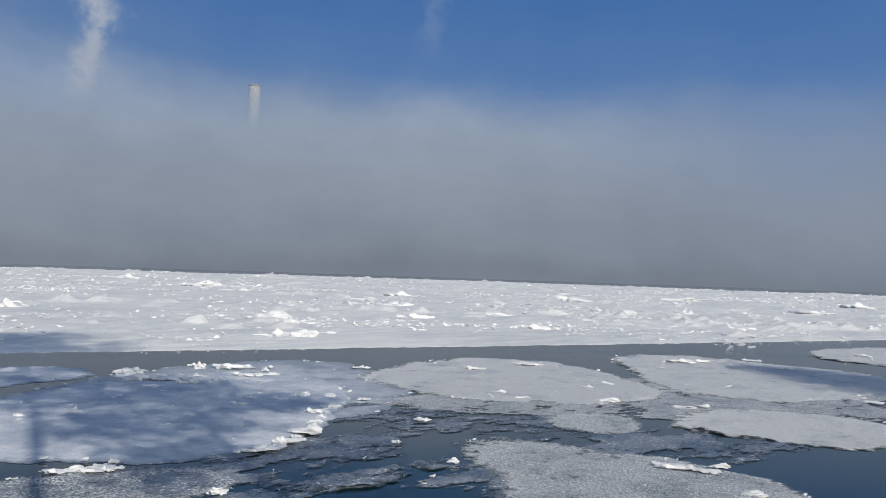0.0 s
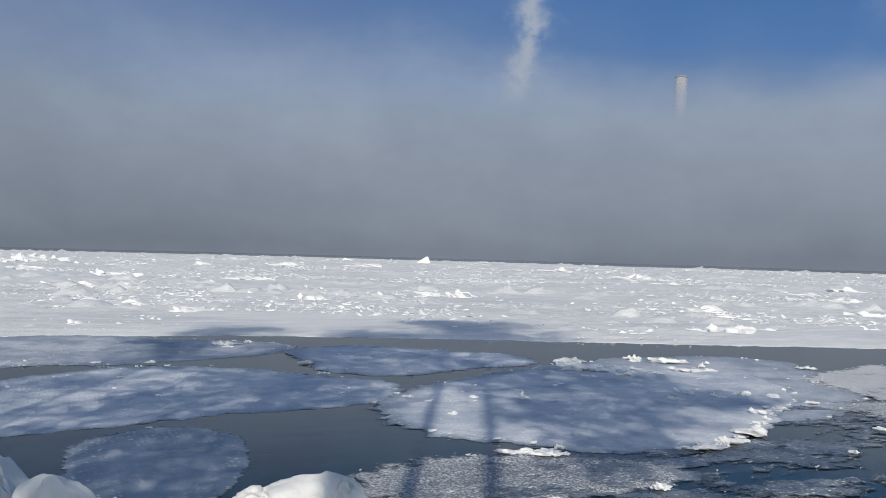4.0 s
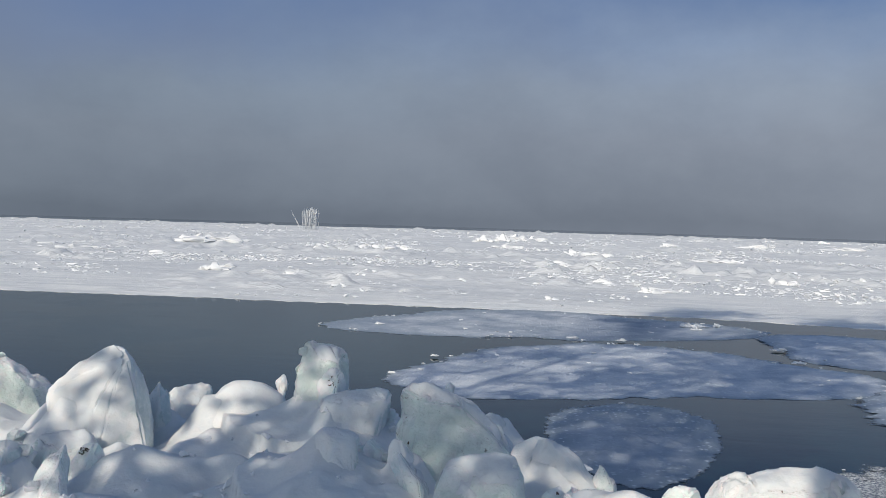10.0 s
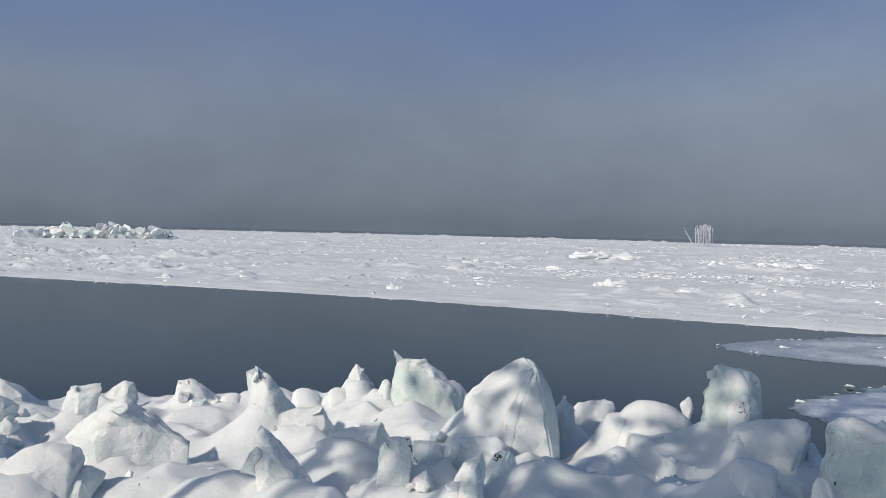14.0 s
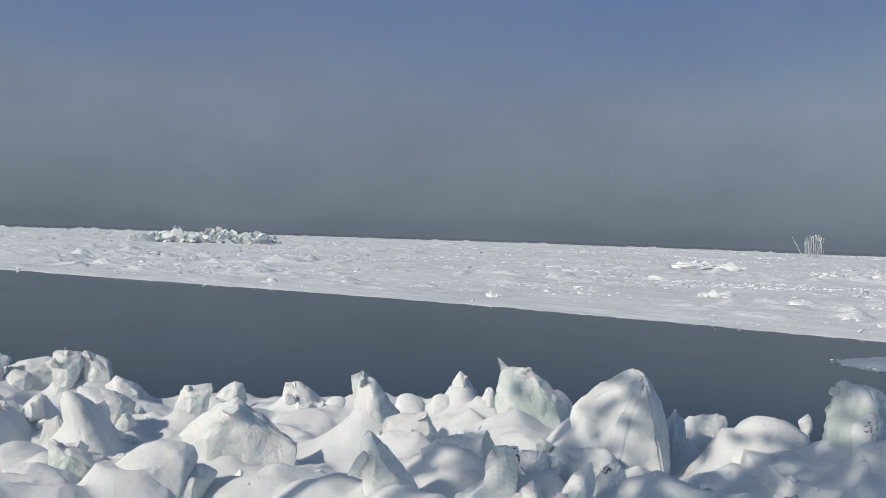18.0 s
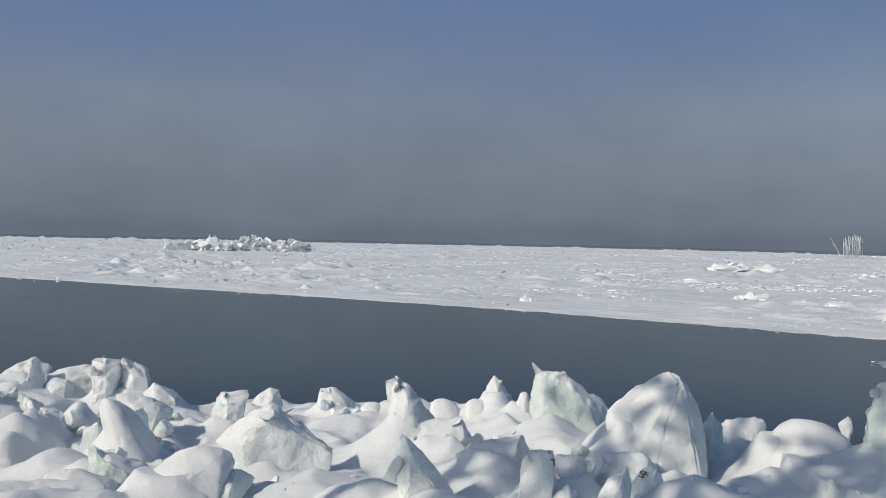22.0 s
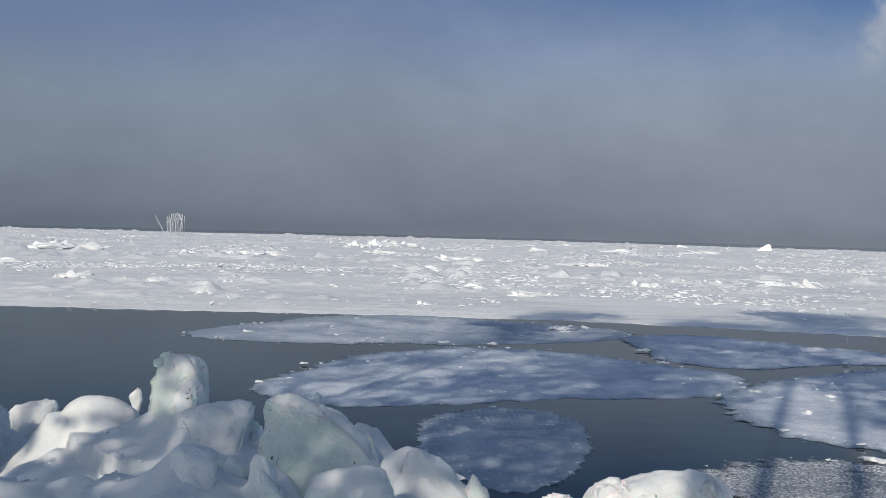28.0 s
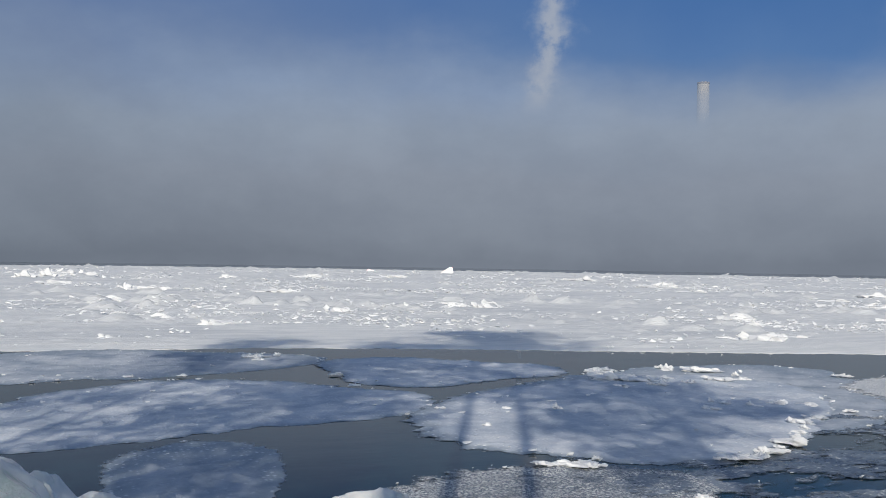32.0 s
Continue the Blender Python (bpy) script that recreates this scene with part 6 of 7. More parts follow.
add_lump(14.30, 23.36, 0.03, (0.53, 0.37, 0.31), -31, 297, LUMP_FLOE)
add_lump(15.30, 23.13, 0.03, (0.74, 0.52, 0.26), -33, 298, LUMP_FLOE)
add_lump(14.98, 25.21, 0.03, (0.74, 0.52, 0.25), -31, 299, LUMP_FLOE)
add_lump(14.60, 22.18, 0.03, (0.51, 0.36, 0.18), -33, 300, LUMP_FLOE)
add_lump(14.98, 25.76, 0.03, (0.30, 0.21, 0.31), -30, 301, LUMP_FLOE)
add_lump(14.55, 23.40, 0.03, (0.63, 0.44, 0.30), -32, 302, LUMP_FLOE)
add_lump(14.22, 24.97, 0.03, (0.63, 0.44, 0.20), -30, 303, LUMP_FLOE)
add_lump(10.54, 13.34, 0.03, (0.52, 0.36, 0.13), -38, 304, LUMP_FLOE)
add_lump(14.83, 16.25, 0.03, (0.31, 0.21, 0.17), -42, 305, LUMP_FLOE)
add_lump(11.51, 13.65, 0.03, (0.50, 0.35, 0.14), -40, 306, LUMP_FLOE)
add_lump(10.33, 13.43, 0.03, (0.33, 0.23, 0.16), -38, 307, LUMP_FLOE)
add_lump(11.36, 13.69, 0.03, (0.40, 0.28, 0.22), -40, 308, LUMP_FLOE)
add_lump(11.90, 13.91, 0.03, (0.27, 0.19, 0.14), -41, 309, LUMP_FLOE)
add_lump(10.12, 13.42, 0.03, (0.17, 0.12, 0.14), -37, 310, LUMP_FLOE)
add_lump(11.75, 13.72, 0.03, (0.42, 0.29, 0.10), -41, 311, LUMP_FLOE)
add_lump(11.31, 13.62, 0.03, (0.30, 0.21, 0.19), -40, 312, LUMP_FLOE)
add_lump(10.91, 13.32, 0.03, (0.41, 0.29, 0.21), -39, 313, LUMP_FLOE)
add_lump(13.35, 15.10, 0.03, (0.33, 0.23, 0.16), -41, 314, LUMP_FLOE)
add_lump(12.94, 14.70, 0.03, (0.31, 0.22, 0.16), -41, 315, LUMP_FLOE)
add_lump(10.82, 13.26, 0.03, (0.43, 0.30, 0.13), -39, 316, LUMP_FLOE)
add_lump(13.82, 15.41, 0.03, (0.28, 0.20, 0.17), -42, 317, LUMP_FLOE)
add_lump(11.07, 13.36, 0.03, (0.29, 0.20, 0.20), -40, 318, LUMP_FLOE)
add_lump(12.51, 14.33, 0.03, (0.32, 0.22, 0.19), -41, 319, LUMP_FLOE)
add_lump(10.38, 13.33, 0.03, (0.21, 0.15, 0.16), -38, 320, LUMP_FLOE)
add_lump(14.25, 15.78, 0.03, (0.29, 0.20, 0.15), -42, 321, LUMP_FLOE)
add_lump(10.73, 13.51, 0.03, (0.29, 0.21, 0.11), -38, 322, LUMP_FLOE)
add_lump(13.37, 15.05, 0.03, (0.34, 0.24, 0.16), -42, 323, LUMP_FLOE)
add_lump(7.17, 13.84, 0.03, (0.15, 0.11, 0.09), -27, 324, LUMP_FLOE)
add_lump(8.08, 13.93, 0.03, (0.22, 0.15, 0.20), -30, 325, LUMP_FLOE)
add_lump(7.72, 13.53, 0.03, (0.31, 0.21, 0.16), -30, 326, LUMP_FLOE)
add_lump(7.38, 13.81, 0.03, (0.17, 0.12, 0.10), -28, 327, LUMP_FLOE)
add_lump(7.37, 13.68, 0.03, (0.12, 0.09, 0.19), -28, 328, LUMP_FLOE)
add_lump(7.77, 13.92, 0.03, (0.33, 0.23, 0.16), -29, 329, LUMP_FLOE)
add_lump(7.02, 14.22, 0.03, (0.19, 0.13, 0.17), -26, 330, LUMP_FLOE)
add_lump(7.26, 13.79, 0.03, (0.26, 0.18, 0.13), -28, 331, LUMP_FLOE)
add_lump(7.30, 14.13, 0.03, (0.30, 0.21, 0.13), -27, 332, LUMP_FLOE)
add_lump(17.22, 25.48, 0.03, (0.25, 0.18, 0.31), -34, 333, LUMP_FLOE)
add_lump(18.87, 23.85, 0.03, (0.19, 0.13, 0.27), -38, 334, LUMP_FLOE)
add_lump(18.24, 23.27, 0.03, (0.28, 0.20, 0.25), -38, 335, LUMP_FLOE)
add_lump(17.40, 24.59, 0.03, (0.19, 0.13, 0.15), -35, 336, LUMP_FLOE)
add_lump(17.16, 25.35, 0.03, (0.55, 0.39, 0.33), -34, 337, LUMP_FLOE)
add_lump(17.03, 25.60, 0.03, (0.31, 0.21, 0.21), -34, 338, LUMP_FLOE)
add_lump(18.03, 24.23, 0.03, (0.26, 0.18, 0.21), -37, 339, LUMP_FLOE)
add_lump(17.17, 25.73, 0.03, (0.33, 0.23, 0.15), -34, 340, LUMP_FLOE)
add_lump(16.91, 24.94, 0.03, (0.47, 0.33, 0.22), -34, 341, LUMP_FLOE)
add_lump(15.34, 18.31, 0.03, (0.26, 0.18, 0.20), -40, 342, LUMP_FLOE)
add_lump(14.82, 18.02, 0.03, (0.27, 0.19, 0.15), -39, 343, LUMP_FLOE)
add_lump(14.79, 18.32, 0.03, (0.27, 0.19, 0.19), -39, 344, LUMP_FLOE)
add_lump(15.58, 18.16, 0.03, (0.41, 0.29, 0.25), -41, 345, LUMP_FLOE)
add_lump(14.33, 18.71, 0.03, (0.38, 0.27, 0.23), -37, 346, LUMP_FLOE)
add_lump(15.76, 18.41, 0.03, (0.37, 0.26, 0.22), -41, 347, LUMP_FLOE)
add_lump(14.21, 19.07, 0.03, (0.19, 0.13, 0.25), -37, 348, LUMP_FLOE)
add_lump(4.80, 31.34, 0.03, (0.55, 0.38, 0.18), -9, 349, LUMP_FLOE)
add_lump(4.80, 31.70, 0.03, (0.54, 0.38, 0.30), -9, 350, LUMP_FLOE)
add_lump(6.33, 31.81, 0.03, (0.53, 0.37, 0.15), -11, 351, LUMP_FLOE)
add_lump(5.86, 31.68, 0.03, (0.31, 0.22, 0.32), -10, 352, LUMP_FLOE)
add_lump(6.38, 31.44, 0.03, (0.45, 0.32, 0.33), -11, 353, LUMP_FLOE)
add_lump(5.09, 31.14, 0.03, (0.46, 0.32, 0.31), -9, 354, LUMP_FLOE)
add_lump(27.41, 33.48, 0.06, (1.70, 1.19, 0.63), -39, 355, LUMP_SHEET)
add_lump(25.50, 33.90, 0.06, (1.08, 0.76, 0.35), -37, 356, LUMP_SHEET)
add_lump(26.29, 33.65, 0.06, (0.64, 0.45, 0.27), -38, 357, LUMP_SHEET)
add_lump(27.49, 33.85, 0.06, (1.17, 0.82, 0.20), -39, 358, LUMP_SHEET)
add_lump(29.95, 34.42, 0.06, (1.40, 0.98, 0.28), -41, 359, LUMP_SHEET)
add_lump(22.72, 59.45, 0.06, (1.40, 0.98, 0.57), -21, 360, LUMP_SHEET)
add_lump(23.74, 59.65, 0.06, (1.19, 0.83, 0.71), -22, 361, LUMP_SHEET)
add_lump(25.80, 60.05, 0.06, (1.66, 1.16, 0.40), -23, 362, LUMP_SHEET)
add_lump(2.75, 95.26, 0.06, (1.40, 0.98, 0.81), -2, 363, LUMP_SHEET)
add_lump(3.92, 95.23, 0.06, (2.67, 1.87, 0.81), -2, 364, LUMP_SHEET)
add_lump(5.35, 91.39, 0.06, (2.01, 1.41, 0.69), -3, 365, LUMP_SHEET)
add_lump(5.23, 45.80, 0.06, (1.11, 0.78, 0.44), -7, 366, LUMP_SHEET)
add_lump(6.77, 46.83, 0.06, (0.93, 0.65, 0.26), -8, 367, LUMP_SHEET)
add_lump(2.35, 53.22, 0.06, (1.00, 0.70, 0.40), -3, 368, LUMP_SHEET)
add_lump(3.24, 52.09, 0.06, (1.01, 0.70, 0.32), -4, 369, LUMP_SHEET)
add_lump(14.71, 89.30, 0.06, (1.72, 1.20, 0.39), -9, 370, LUMP_SHEET)
add_lump(16.78, 92.48, 0.06, (2.62, 1.83, 0.27), -10, 371, LUMP_SHEET)
add_lump(17.71, 88.38, 0.06, (1.35, 0.94, 0.47), -11, 372, LUMP_SHEET)
add_lump(14.13, 56.61, 0.06, (1.43, 1.00, 0.65), -14, 373, LUMP_SHEET)
add_lump(18.14, 61.60, 0.06, (1.97, 1.38, 0.37), -16, 374, LUMP_SHEET)
add_lump(0.41, 39.43, 0.06, (0.73, 0.51, 0.29), -1, 375, LUMP_SHEET)
add_lump(3.46, 41.33, 0.06, (0.76, 0.53, 0.21), -5, 376, LUMP_SHEET)
add_lump(-1.23, 66.29, 0.06, (2.44, 1.71, 0.45), 1, 377, LUMP_SHEET)
add_lump(0.71, 71.63, 0.06, (2.20, 1.54, 0.49), -1, 378, LUMP_SHEET)
add_lump(-8.44, 146.01, 0.06, (2.17, 1.52, 0.77), 3, 379, LUMP_SHEET)
add_lump(-6.31, 142.54, 0.06, (2.48, 1.73, 1.38), 3, 380, LUMP_SHEET)
add_lump(-3.20, 145.71, 0.06, (2.82, 1.97, 1.05), 1, 381, LUMP_SHEET)
add_lump(-1.53, 149.86, 0.06, (2.42, 1.70, 1.44), 1, 382, LUMP_SHEET)
add_lump(33.04, 153.77, 0.06, (3.86, 2.70, 1.02), -12, 383, LUMP_SHEET)
add_lump(19.09, 143.02, 0.06, (3.54, 2.48, 0.94), -8, 384, LUMP_SHEET)
add_lump(71.98, 108.09, 0.06, (4.78, 3.34, 0.99), -34, 385, LUMP_SHEET)
add_lump(64.64, 90.56, 0.06, (2.73, 1.91, 0.62), -36, 386, LUMP_SHEET)
add_lump(35.99, 46.18, 0.06, (2.15, 1.51, 0.59), -38, 387, LUMP_SHEET)
add_lump(34.14, 41.79, 0.06, (1.32, 0.93, 0.43), -39, 388, LUMP_SHEET)
add_lump(77.09, 75.15, 0.06, (3.96, 2.77, 0.71), -46, 389, LUMP_SHEET)
add_lump(45.55, 42.50, 0.06, (2.29, 1.60, 0.49), -47, 390, LUMP_SHEET)
add_lump(22.41, 33.34, 0.06, (0.99, 0.69, 0.25), -34, 391, LUMP_SHEET)
add_lump(48.02, 157.51, 0.06, (6.06, 4.24, 0.90), -17, 392, LUMP_SHEET)
add_lump(-6.94, 155.09, 0.06, (2.36, 1.65, 1.19), 3, 393, LUMP_SHEET)
add_lump(-5.74, 167.68, 0.06, (3.85, 2.70, 1.26), 2, 394, LUMP_SHEET)
add_lump(-2.10, 161.43, 0.06, (3.56, 2.49, 0.79), 1, 395, LUMP_SHEET)
add_lump(2.41, 92.34, 0.06, (1.46, 1.02, 0.40), -1, 396, LUMP_SHEET)
add_lump(4.63, 89.34, 0.06, (1.51, 1.06, 0.35), -3, 397, LUMP_SHEET)
add_lump(-19.41, 89.49, 0.06, (1.85, 1.29, 0.44), 12, 398, LUMP_SHEET)
add_lump(-18.02, 88.83, 0.06, (1.89, 1.32, 0.50), 11, 399, LUMP_SHEET)
add_lump(-16.99, 89.24, 0.06, (1.38, 0.96, 0.53), 11, 400, LUMP_SHEET)
add_lump(-15.76, 96.46, 0.06, (2.40, 1.68, 0.77), 9, 401, LUMP_SHEET)
add_lump(-13.75, 93.45, 0.06, (1.53, 1.07, 0.53), 8, 402, LUMP_SHEET)
add_lump(-42.83, 110.24, 0.06, (3.63, 2.54, 0.90), 21, 403, LUMP_SHEET)
add_lump(-37.78, 104.72, 0.06, (3.41, 2.39, 0.74), 20, 404, LUMP_SHEET)
add_lump(2.85, 50.75, 0.06, (1.87, 1.31, 0.41), -3, 405, LUMP_SHEET)
add_lump(6.14, 47.09, 0.06, (1.75, 1.22, 0.34), -7, 406, LUMP_SHEET)
add_lump(23.09, 59.51, 0.06, (1.19, 0.84, 0.42), -21, 407, LUMP_SHEET)
add_lump(25.29, 60.51, 0.06, (1.83, 1.28, 0.43), -23, 408, LUMP_SHEET)
add_lump(26.55, 61.37, 0.06, (1.42, 0.99, 0.39), -23, 409, LUMP_SHEET)
add_lump(24.21, 65.61, 0.06, (2.57, 1.80, 0.33), -20, 410, LUMP_SHEET)
add_lump(-13.38, 49.50, 0.06, (1.89, 1.32, 0.36), 15, 411, LUMP_SHEET)
add_lump(-10.48, 53.31, 0.06, (1.33, 0.93, 0.38), 11, 412, LUMP_SHEET)
add_lump(-19.64, 54.12, 0.06, (1.41, 0.99, 0.46), 20, 413, LUMP_SHEET)
add_lump(-29.98, 67.65, 0.06, (2.72, 1.91, 0.43), 24, 414, LUMP_SHEET)
add_lump(0.31, 38.82, 0.06, (0.57, 0.40, 0.18), -0, 415, LUMP_SHEET)
add_lump(16.67, 87.94, 0.06, (3.29, 2.30, 0.41), -11, 416, LUMP_SHEET)
add_lump(-4.31, 112.38, 0.06, (3.45, 2.41, 0.63), 2, 417, LUMP_SHEET)
add_lump(-38.69, 98.22, 0.06, (2.85, 1.99, 1.14), 22, 418, LUMP_SHEET)
add_lump(-35.53, 97.96, 0.06, (3.83, 2.68, 0.80), 20, 419, LUMP_SHEET)
add_lump(-21.86, 89.79, 0.06, (1.83, 1.28, 0.84), 14, 420, LUMP_SHEET)
add_lump(-19.60, 89.48, 0.06, (1.96, 1.38, 0.54), 12, 421, LUMP_SHEET)
add_lump(-19.48, 92.57, 0.06, (2.39, 1.67, 0.81), 12, 422, LUMP_SHEET)
add_lump(-17.39, 91.68, 0.06, (2.35, 1.64, 0.71), 11, 423, LUMP_SHEET)
add_lump(-15.92, 94.18, 0.06, (1.87, 1.31, 0.73), 10, 424, LUMP_SHEET)
add_lump(-18.79, 51.36, 0.06, (1.68, 1.17, 0.50), 20, 425, LUMP_SHEET)
add_lump(-25.72, 39.00, 0.06, (0.69, 0.48, 0.48), 33, 426, LUMP_SHEET)
add_lump(-102.21, 154.99, 0.06, (3.41, 2.39, 0.52), 33, 427, LUMP_SHEET)
add_lump(-11.78, 49.41, 0.06, (1.27, 0.89, 0.27), 13, 428, LUMP_SHEET)
add_lump(-10.85, 49.35, 0.06, (1.19, 0.83, 0.25), 12, 429, LUMP_SHEET)
add_lump(-10.39, 50.72, 0.06, (0.94, 0.66, 0.27), 12, 430, LUMP_SHEET)
add_lump(-36.41, 71.13, 0.06, (1.96, 1.37, 0.54), 27, 431, LUMP_SHEET)
add_lump(-66.70, 62.33, 0.06, (1.34, 0.94, 0.52), 47, 432, LUMP_SHEET)
add_lump(-45.68, 80.52, 0.06, (3.40, 2.38, 0.43), 30, 433, LUMP_SHEET)
add_lump(-8.87, 138.32, 0.06, (3.25, 2.27, 1.11), 4, 434, LUMP_SHEET)
add_lump(-7.15, 144.16, 0.06, (3.56, 2.49, 1.18), 3, 435, LUMP_SHEET)
add_lump(-4.98, 145.23, 0.06, (3.84, 2.69, 1.09), 2, 436, LUMP_SHEET)
add_lump(-2.02, 149.03, 0.06, (3.23, 2.26, 0.99), 1, 437, LUMP_SHEET)
add_lump(-35.97, 39.25, 0.06, (0.78, 0.55, 0.37), 43, 438, LUMP_SHEET)
add_lump(-38.57, 32.39, 0.06, (0.93, 0.65, 0.28), 50, 439, LUMP_SHEET)
add_lump(-57.99, 35.09, 0.06, (2.08, 1.45, 0.68), 59, 440, LUMP_SHEET)
add_lump(-39.20, 36.15, 0.06, (0.98, 0.69, 0.37), 47, 441, LUMP_SHEET)
add_lump(-37.55, 96.45, 0.06, (3.81, 2.66, 1.12), 21, 442, LUMP_SHEET)
add_lump(-36.37, 104.26, 0.06, (4.06, 2.84, 0.85), 19, 443, LUMP_SHEET)
add_lump(-38.21, 72.34, 0.06, (3.01, 2.11, 0.55), 28, 444, LUMP_SHEET)
add_lump(-21.90, 34.99, 0.06, (0.76, 0.53, 0.38), 32, 445, LUMP_SHEET)
add_lump(-75.91, 41.11, 0.06, (1.59, 1.11, 0.40), 62, 446, LUMP_SHEET)
add_lump(-37.21, 31.16, 0.06, (1.19, 0.83, 0.24), 50, 447, LUMP_SHEET)
add_lump(-22.11, 32.62, 0.06, (0.63, 0.44, 0.25), 34, 448, LUMP_SHEET)
add_lump(28.08, 34.33, 0.06, (1.74, 1.22, 0.55), -39, 449, LUMP_SHEET)
add_lump(29.32, 34.57, 0.06, (1.11, 0.78, 0.28), -40, 450, LUMP_SHEET)
add_lump(22.73, 34.43, 0.06, (1.13, 0.79, 0.20), -33, 451, LUMP_SHEET)
add_lump(23.90, 34.06, 0.06, (1.02, 0.72, 0.16), -35, 452, LUMP_SHEET)
add_lump(44.97, 31.87, 0.06, (2.03, 1.42, 0.44), -55, 453, LUMP_SHEET)
add_lump(36.64, 34.13, 0.06, (0.74, 0.52, 0.25), -47, 454, LUMP_SHEET)
add_lump(53.88, 43.49, 0.06, (2.55, 1.78, 0.47), -51, 455, LUMP_SHEET)
add_lump(91.86, 61.58, 0.06, (4.07, 2.85, 1.08), -56, 456, LUMP_SHEET)
add_lump(77.06, 39.32, 0.06, (1.59, 1.11, 0.76), -63, 457, LUMP_SHEET)
add_lump(120.46, 62.62, 0.06, (4.16, 2.91, 0.89), -63, 458, LUMP_SHEET)
add_lump(75.55, 113.44, 0.06, (3.34, 2.34, 0.89), -34, 459, LUMP_SHEET)
add_lump(79.45, 145.90, 0.06, (3.94, 2.75, 0.77), -29, 460, LUMP_SHEET)
add_lump(82.21, 144.81, 0.06, (3.88, 2.72, 0.96), -30, 461, LUMP_SHEET)
add_lump(26.61, 62.16, 0.06, (1.66, 1.16, 0.67), -23, 462, LUMP_SHEET)
add_lump(63.82, 29.56, 0.06, (1.72, 1.21, 0.48), -65, 463, LUMP_SHEET)
add_lump(69.98, 27.45, 0.06, (1.84, 1.29, 0.43), -69, 464, LUMP_SHEET)
add_lump(35.31, 45.83, 0.06, (1.42, 0.99, 0.40), -38, 465, LUMP_SHEET)
add_lump(58.80, 57.94, 0.06, (2.53, 1.77, 0.56), -45, 466, LUMP_SHEET)
add_lump(64.58, 68.57, 0.06, (2.31, 1.62, 0.53), -43, 467, LUMP_SHEET)
add_lump(69.42, 41.18, 0.06, (2.47, 1.73, 0.54), -59, 468, LUMP_SHEET)
add_lump(96.16, 34.67, 0.06, (3.76, 2.63, 0.79), -70, 469, LUMP_SHEET)
add_lump(127.24, 40.13, 0.06, (4.09, 2.86, 0.87), -72, 470, LUMP_SHEET)


def make_crumbs(floe, cx, cy, outline, thick, count, seed):
    """Crumbs of ice along the rim and over the top of a floe, as one part of it."""
    rnd = random.Random(seed)
    verts, faces = [], []
    for _ in range(count):
        ex, ey, _z = outline[rnd.randrange(len(outline))]
        s = 0.975 - abs(rnd.gauss(0, 0.02)) if rnd.random() < 0.5 else math.sqrt(rnd.random()) * 0.93
        x, y = cx + (ex - cx) * s, cy + (ey - cy) * s
        if fbm(x, y, 0.5, 3, seed) < rnd.uniform(-0.2, 0.4):
            continue
        r = 0.012 + 0.06 * rnd.random() ** 4
        bm = bmesh.new()
        add_hull(bm, [(rnd.uniform(-1.5, 1.5) * r, rnd.uniform(-1, 1) * r, rnd.uniform(-0.3, 0.7) * r) for _ in range(10)])
        bm.verts.index_update()
        n = len(verts)
        verts += [(x + w.co.x, y + w.co.y, 0.6 * thick + w.co.z) for w in bm.verts]
        faces += [tuple(n + w.index for w in f.verts) for f in bm.faces]
        bm.free()
    ob = mesh_from("ice_grit", verts, faces, RUBBLE, False)
    ob.parent = floe
    tagged(ob, kind="stuff")


for n, ((floe, cx, cy, a, b, turn), (skin, outline, thick)) in enumerate(zip(FLOES, OUTLINES)):
    if skin in (FLOE, FROSTED, GREY_FLOE, GRAINY, SLUSH, PATCHY) and thick:
        make_crumbs(floe, cx, cy, outline, thick, int(10 * a * b), 600 + n)


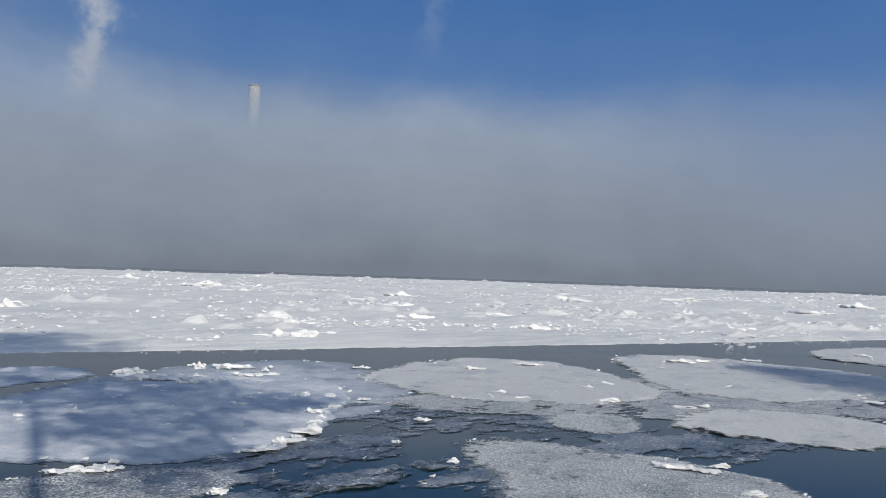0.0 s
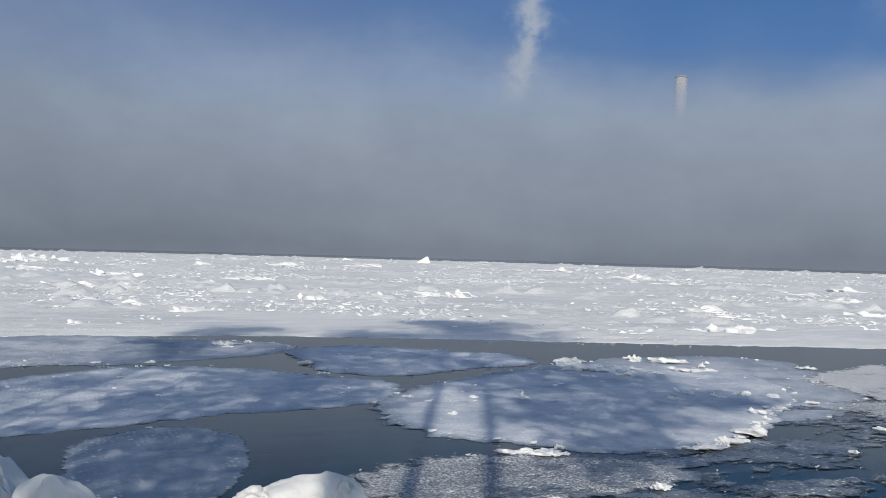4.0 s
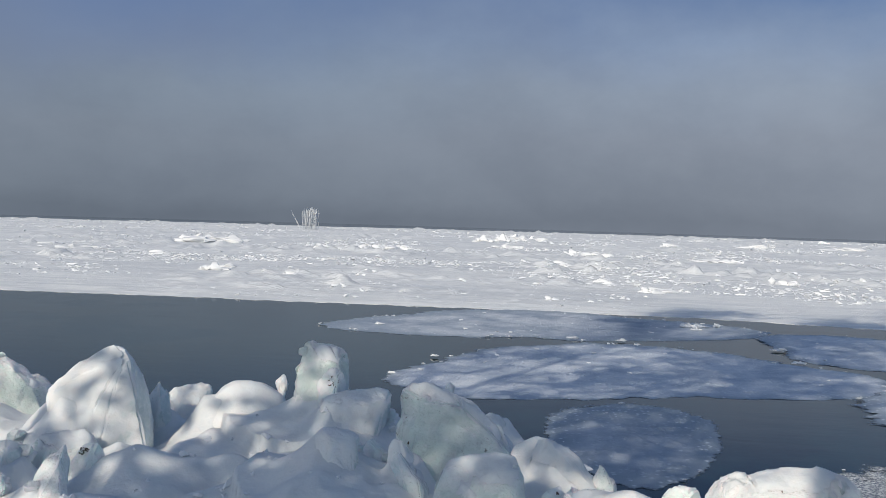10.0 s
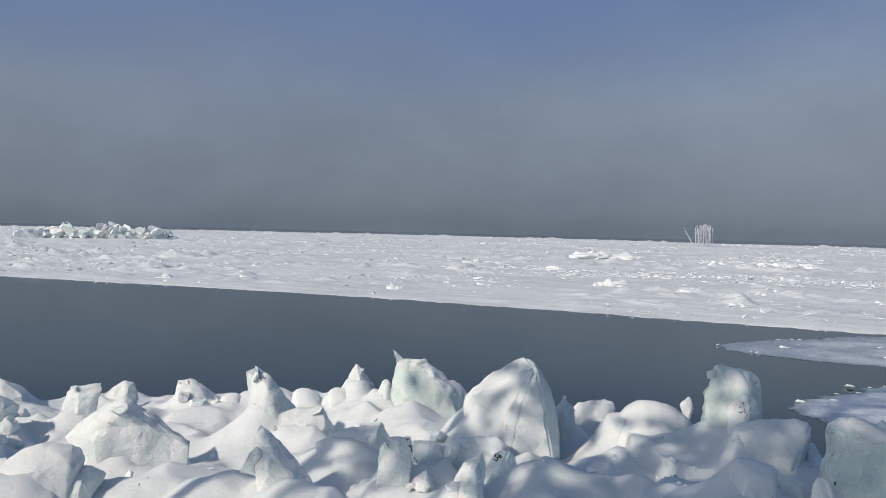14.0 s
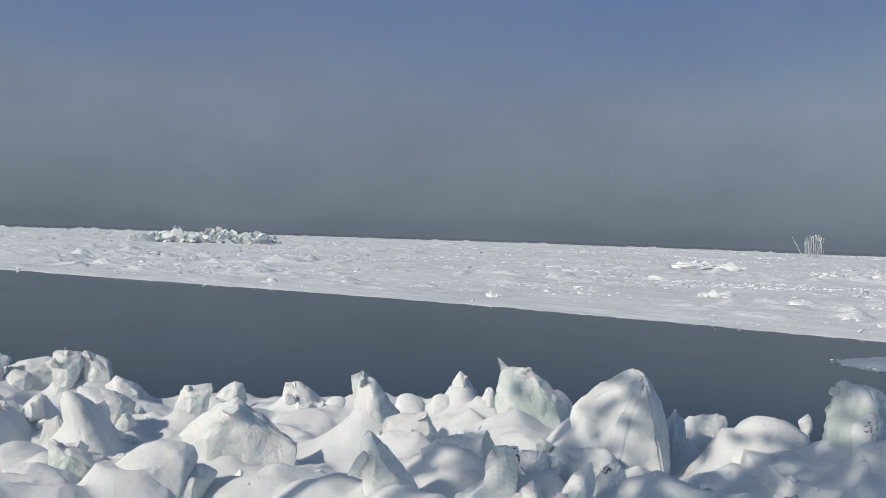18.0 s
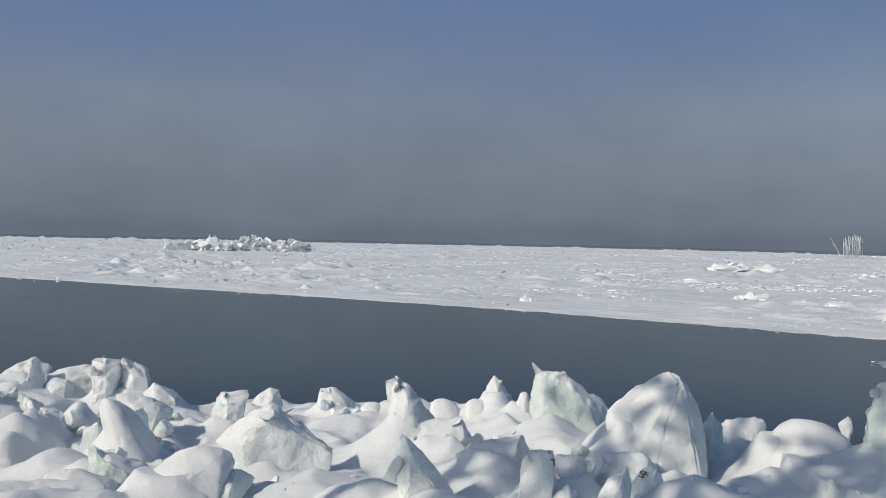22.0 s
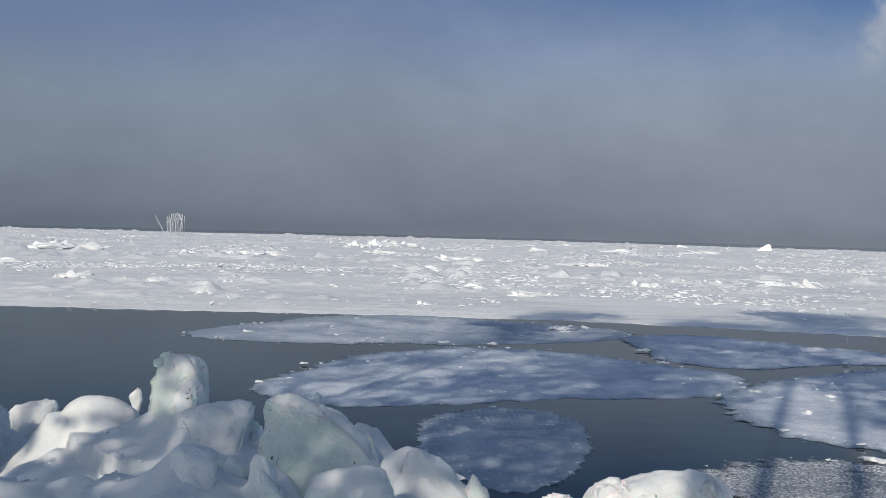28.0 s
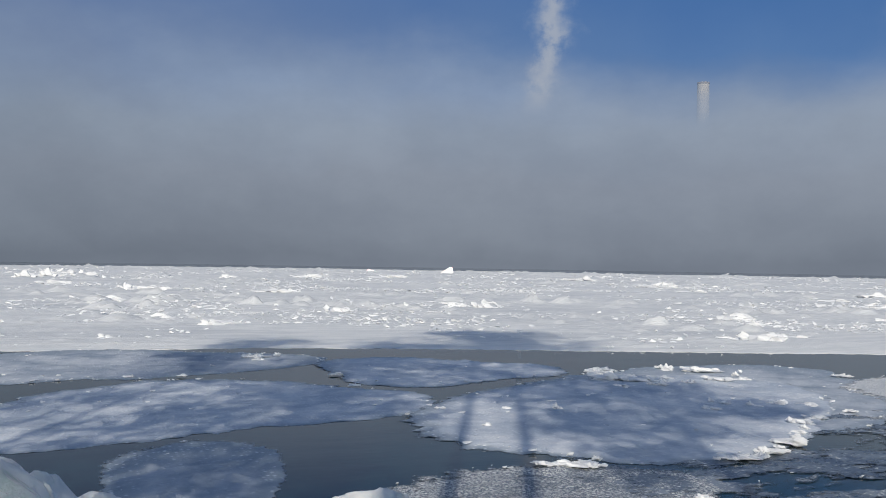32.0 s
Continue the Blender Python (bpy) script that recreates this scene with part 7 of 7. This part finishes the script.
def scatter(name, count, near, far, size, seed, label):
    """Rubble too fine and too plentiful to count, as one mesh."""
    rnd = random.Random(seed)
    shapes = []
    for n in range(6):
        bm = bmesh.new()
        for _ in range(9):
            v = Vector((rnd.gauss(0, 1), rnd.gauss(0, 1), rnd.gauss(0, 1))).normalized()
            bm.verts.new((v.x * 0.5, v.y * 0.5, v.z * 0.5))
        bmesh.ops.convex_hull(bm, input=bm.verts)
        bmesh.ops.delete(bm, geom=[v for v in bm.verts if not v.link_faces], context="VERTS")
        bmesh.ops.triangulate(bm, faces=bm.faces)
        bm.verts.index_update()
        shapes.append((np.array([v.co[:] for v in bm.verts]), [tuple(v.index for v in f.verts) for f in bm.faces]))
        bm.free()
    verts, faces, made, tries = [], [], 0, 0
    total = 0
    while made < count and tries < count * 12:
        tries += 1
        a = radians(rnd.uniform(-80, 80))
        d0 = edge_distance(a) + 0.3 if near is None else near
        d = d0 * (far / d0) ** rnd.random()
        x, y = d * math.sin(a), d * math.cos(a)
        dense = fbm(x, y, 0.07, 3, 3.1) + 0.7 * fbm(x * 0.6, y * 1.7, 0.3, 3, 11.0)
        if dense < rnd.uniform(-0.05, 0.6) or (near is None and rnd.random() > (d - d0) / 26.0 + 0.05):
            continue
        c, f = shapes[rnd.randrange(6)]
        w = size * (0.35 + 1.9 * rnd.random() ** 4) * (0.7 + d / 110)
        h = w * rnd.uniform(0.22, 0.5)
        turn = Euler((rnd.gauss(0, 0.2), rnd.gauss(0, 0.2), rnd.uniform(0, 6.283))).to_matrix()
        p = (c * (w * rnd.uniform(0.8, 2.0), w, h)) @ np.array(turn).T
        z0 = 0.09 + max(0.0, sheet_height(x, y, d))
        q = p + (x, y, z0 + 0.05 * h)
        verts.extend(map(tuple, q))
        faces.extend([tuple(total + k for k in fc) for fc in f])
        total += len(q)
        made += 1
    ob = mesh_from(name, verts, faces, RUBBLE, False)
    tagged(ob, label, "ice rubble", kind="stuff")


scatter("ice_rubble", 42000, None, 270.0, 0.165, 21, "broken white ice rubble strewn over the ice sheet")


# ---- far things ----
def make_pile():
    """A heap of upended ice plates far out on the sheet."""
    root = new("ice_pile")
    root.location = (-116.0, 94.1, 0.05)
    root.rotation_euler = (0, 0, radians(51))
    tagged(root, "heap of upended white ice plates out on the sheet", "ice pile")
    rnd = random.Random(8)
    shapes = []
    for n in range(6):
        bm = block_mesh("plate", (1.9, 0.35, 1.2), 300 + n, "slab", 0, 0.08)
        me = bpy.data.meshes.new("ice_plate")
        bm.to_mesh(me)
        bm.free()
        me.materials.append(ICE_WHITE)
        shapes.append(me)
    for n in range(150):
        u = rnd.uniform(-11.3, 11.3)
        tall = 2.9 * (0.35 + 0.65 * abs(math.sin(u * 0.42 + 0.9))) * (1 - (abs(u) / 12.5) ** 3)
        ob = new("ice_plate", shapes[n % 6])
        ob.parent = root
        ob.matrix_local = pose(u, rnd.uniform(-2.2, 2.2), rnd.uniform(0, 1) * tall * 0.8 - 0.3, rnd.uniform(-75, 75), rnd.uniform(-45, 45), rnd.uniform(-60, 60)) @ Matrix.Diagonal((*[rnd.uniform(0.6, 1.15)] * 3, 1))


def make_berg(x, y, az, profile, w, h, seed, label):
    ob = part("ice_block", block_mesh("ice_block", (w, w * 0.5, h), seed, profile, 0, 0.05), ICE_WHITE)
    ob.matrix_world = pose(x, y, 0.0, 0, 0, -az)
    tagged(ob, label, "ice block", "upended blocks far out on the sheet")


def make_reeds():
    root = new("reed_clump")
    root.location = (-53.5, 204.7, 0.1)
    root.rotation_euler = (0, 0, radians(14.6))
    tagged(root, "clump of frosted white reeds standing in the ice", "reeds")
    frost = snow_material("hoar frosted reed", (0.55, 0.57, 0.58), (0.64, 0.65, 0.66), 30.0)
    rnd = random.Random(4)
    for n in range(64):
        u, v = rnd.gauss(0, 0.95), rnd.uniform(-0.8, 0.8)
        tall = 5.0 * (1 - 0.04 * u * u) * rnd.uniform(0.7, 1.0)
        lean = 0.05 * u + rnd.uniform(-0.25, 0.25)
        bm = bmesh.new()
        pts = [Vector((lean * (i / 5) ** 2, 0.05 * i * rnd.uniform(-1, 1), tall * i / 5)) for i in range(6)]
        pts.append(pts[-1] + Vector((0.06, 0, 0.22)))
        tube(bm, pts, [0.03, 0.03, 0.03, 0.03, 0.05, 0.07, 0.02], 5)
        ob = part("reed", bm, frost, root)
        ob.location = (u, v, -0.1)
    for lean, tall in ((-2.2, 4.4), (-1.8, 3.4)):
        bm = bmesh.new()
        tube(bm, [Vector((lean * (i / 5) ** 1.3, 0, tall * i / 5)) for i in range(6)], [0.05, 0.05, 0.05, 0.04, 0.04, 0.03], 5)
        ob = part("reed", bm, frost, root)
        ob.location = (-2.2, 0, -0.1)


def make_chimney():
    root = new("chimney")
    a, r = radians(36.12), 600.0
    root.location = (r * math.sin(a), r * math.cos(a), 0)
    tagged(root, "pale concrete power plant chimney rising from the fog", "chimney")
    k = Mat("pale concrete")
    col = k.mix(k.smooth(k.noise(0.25, 4, 0.6, (1, 1, 0.15)), 0.35, 0.65), (0.50, 0.46, 0.40), (0.60, 0.56, 0.50))
    k.set(Base_Color=col, Roughness=0.85)
    bm = bmesh.new()
    top = 116.4
    tube(bm, [Vector((0, 0, z)) for z in (0, 30, 60, 90, top)], [5.6, 5.0, 4.5, 4.0, 3.7], 32)
    part("shaft", bm, k.m, root)
    bm = bmesh.new()
    tube(bm, [Vector((0, 0, z)) for z in (top - 0.3, top + 0.1, top + 0.9, top + 0.9)], [3.72, 3.95, 3.95, 3.2], 32)
    part("rim", bm, Mat("sooty steel").set(Base_Color=(0.26, 0.24, 0.23), Roughness=0.7).m, root, "sooty dark rim")


make_pile()
make_berg(80.0, 211.5, 20.7, (-0.5, 0.1, -0.1, 0.25, 0.1, 0.6, 0.25, 1.0, 0.4, 0.9, 0.5, 0.3, 0.5, 0.0, -0.4, 0.0), 3.4, 1.7, 401, "upended white slab of ice near the horizon")
make_berg(64.2, 221.6, 16.1, (-0.5, 0.3, -0.35, 0.9, -0.2, 0.45, 0.1, 0.5, 0.2, 0.2, 0.5, 0.1, 0.3, 0.0, -0.4, 0.0), 3.4, 1.0, 402, "low jagged slab of ice near the horizon")
make_reeds()
make_chimney()
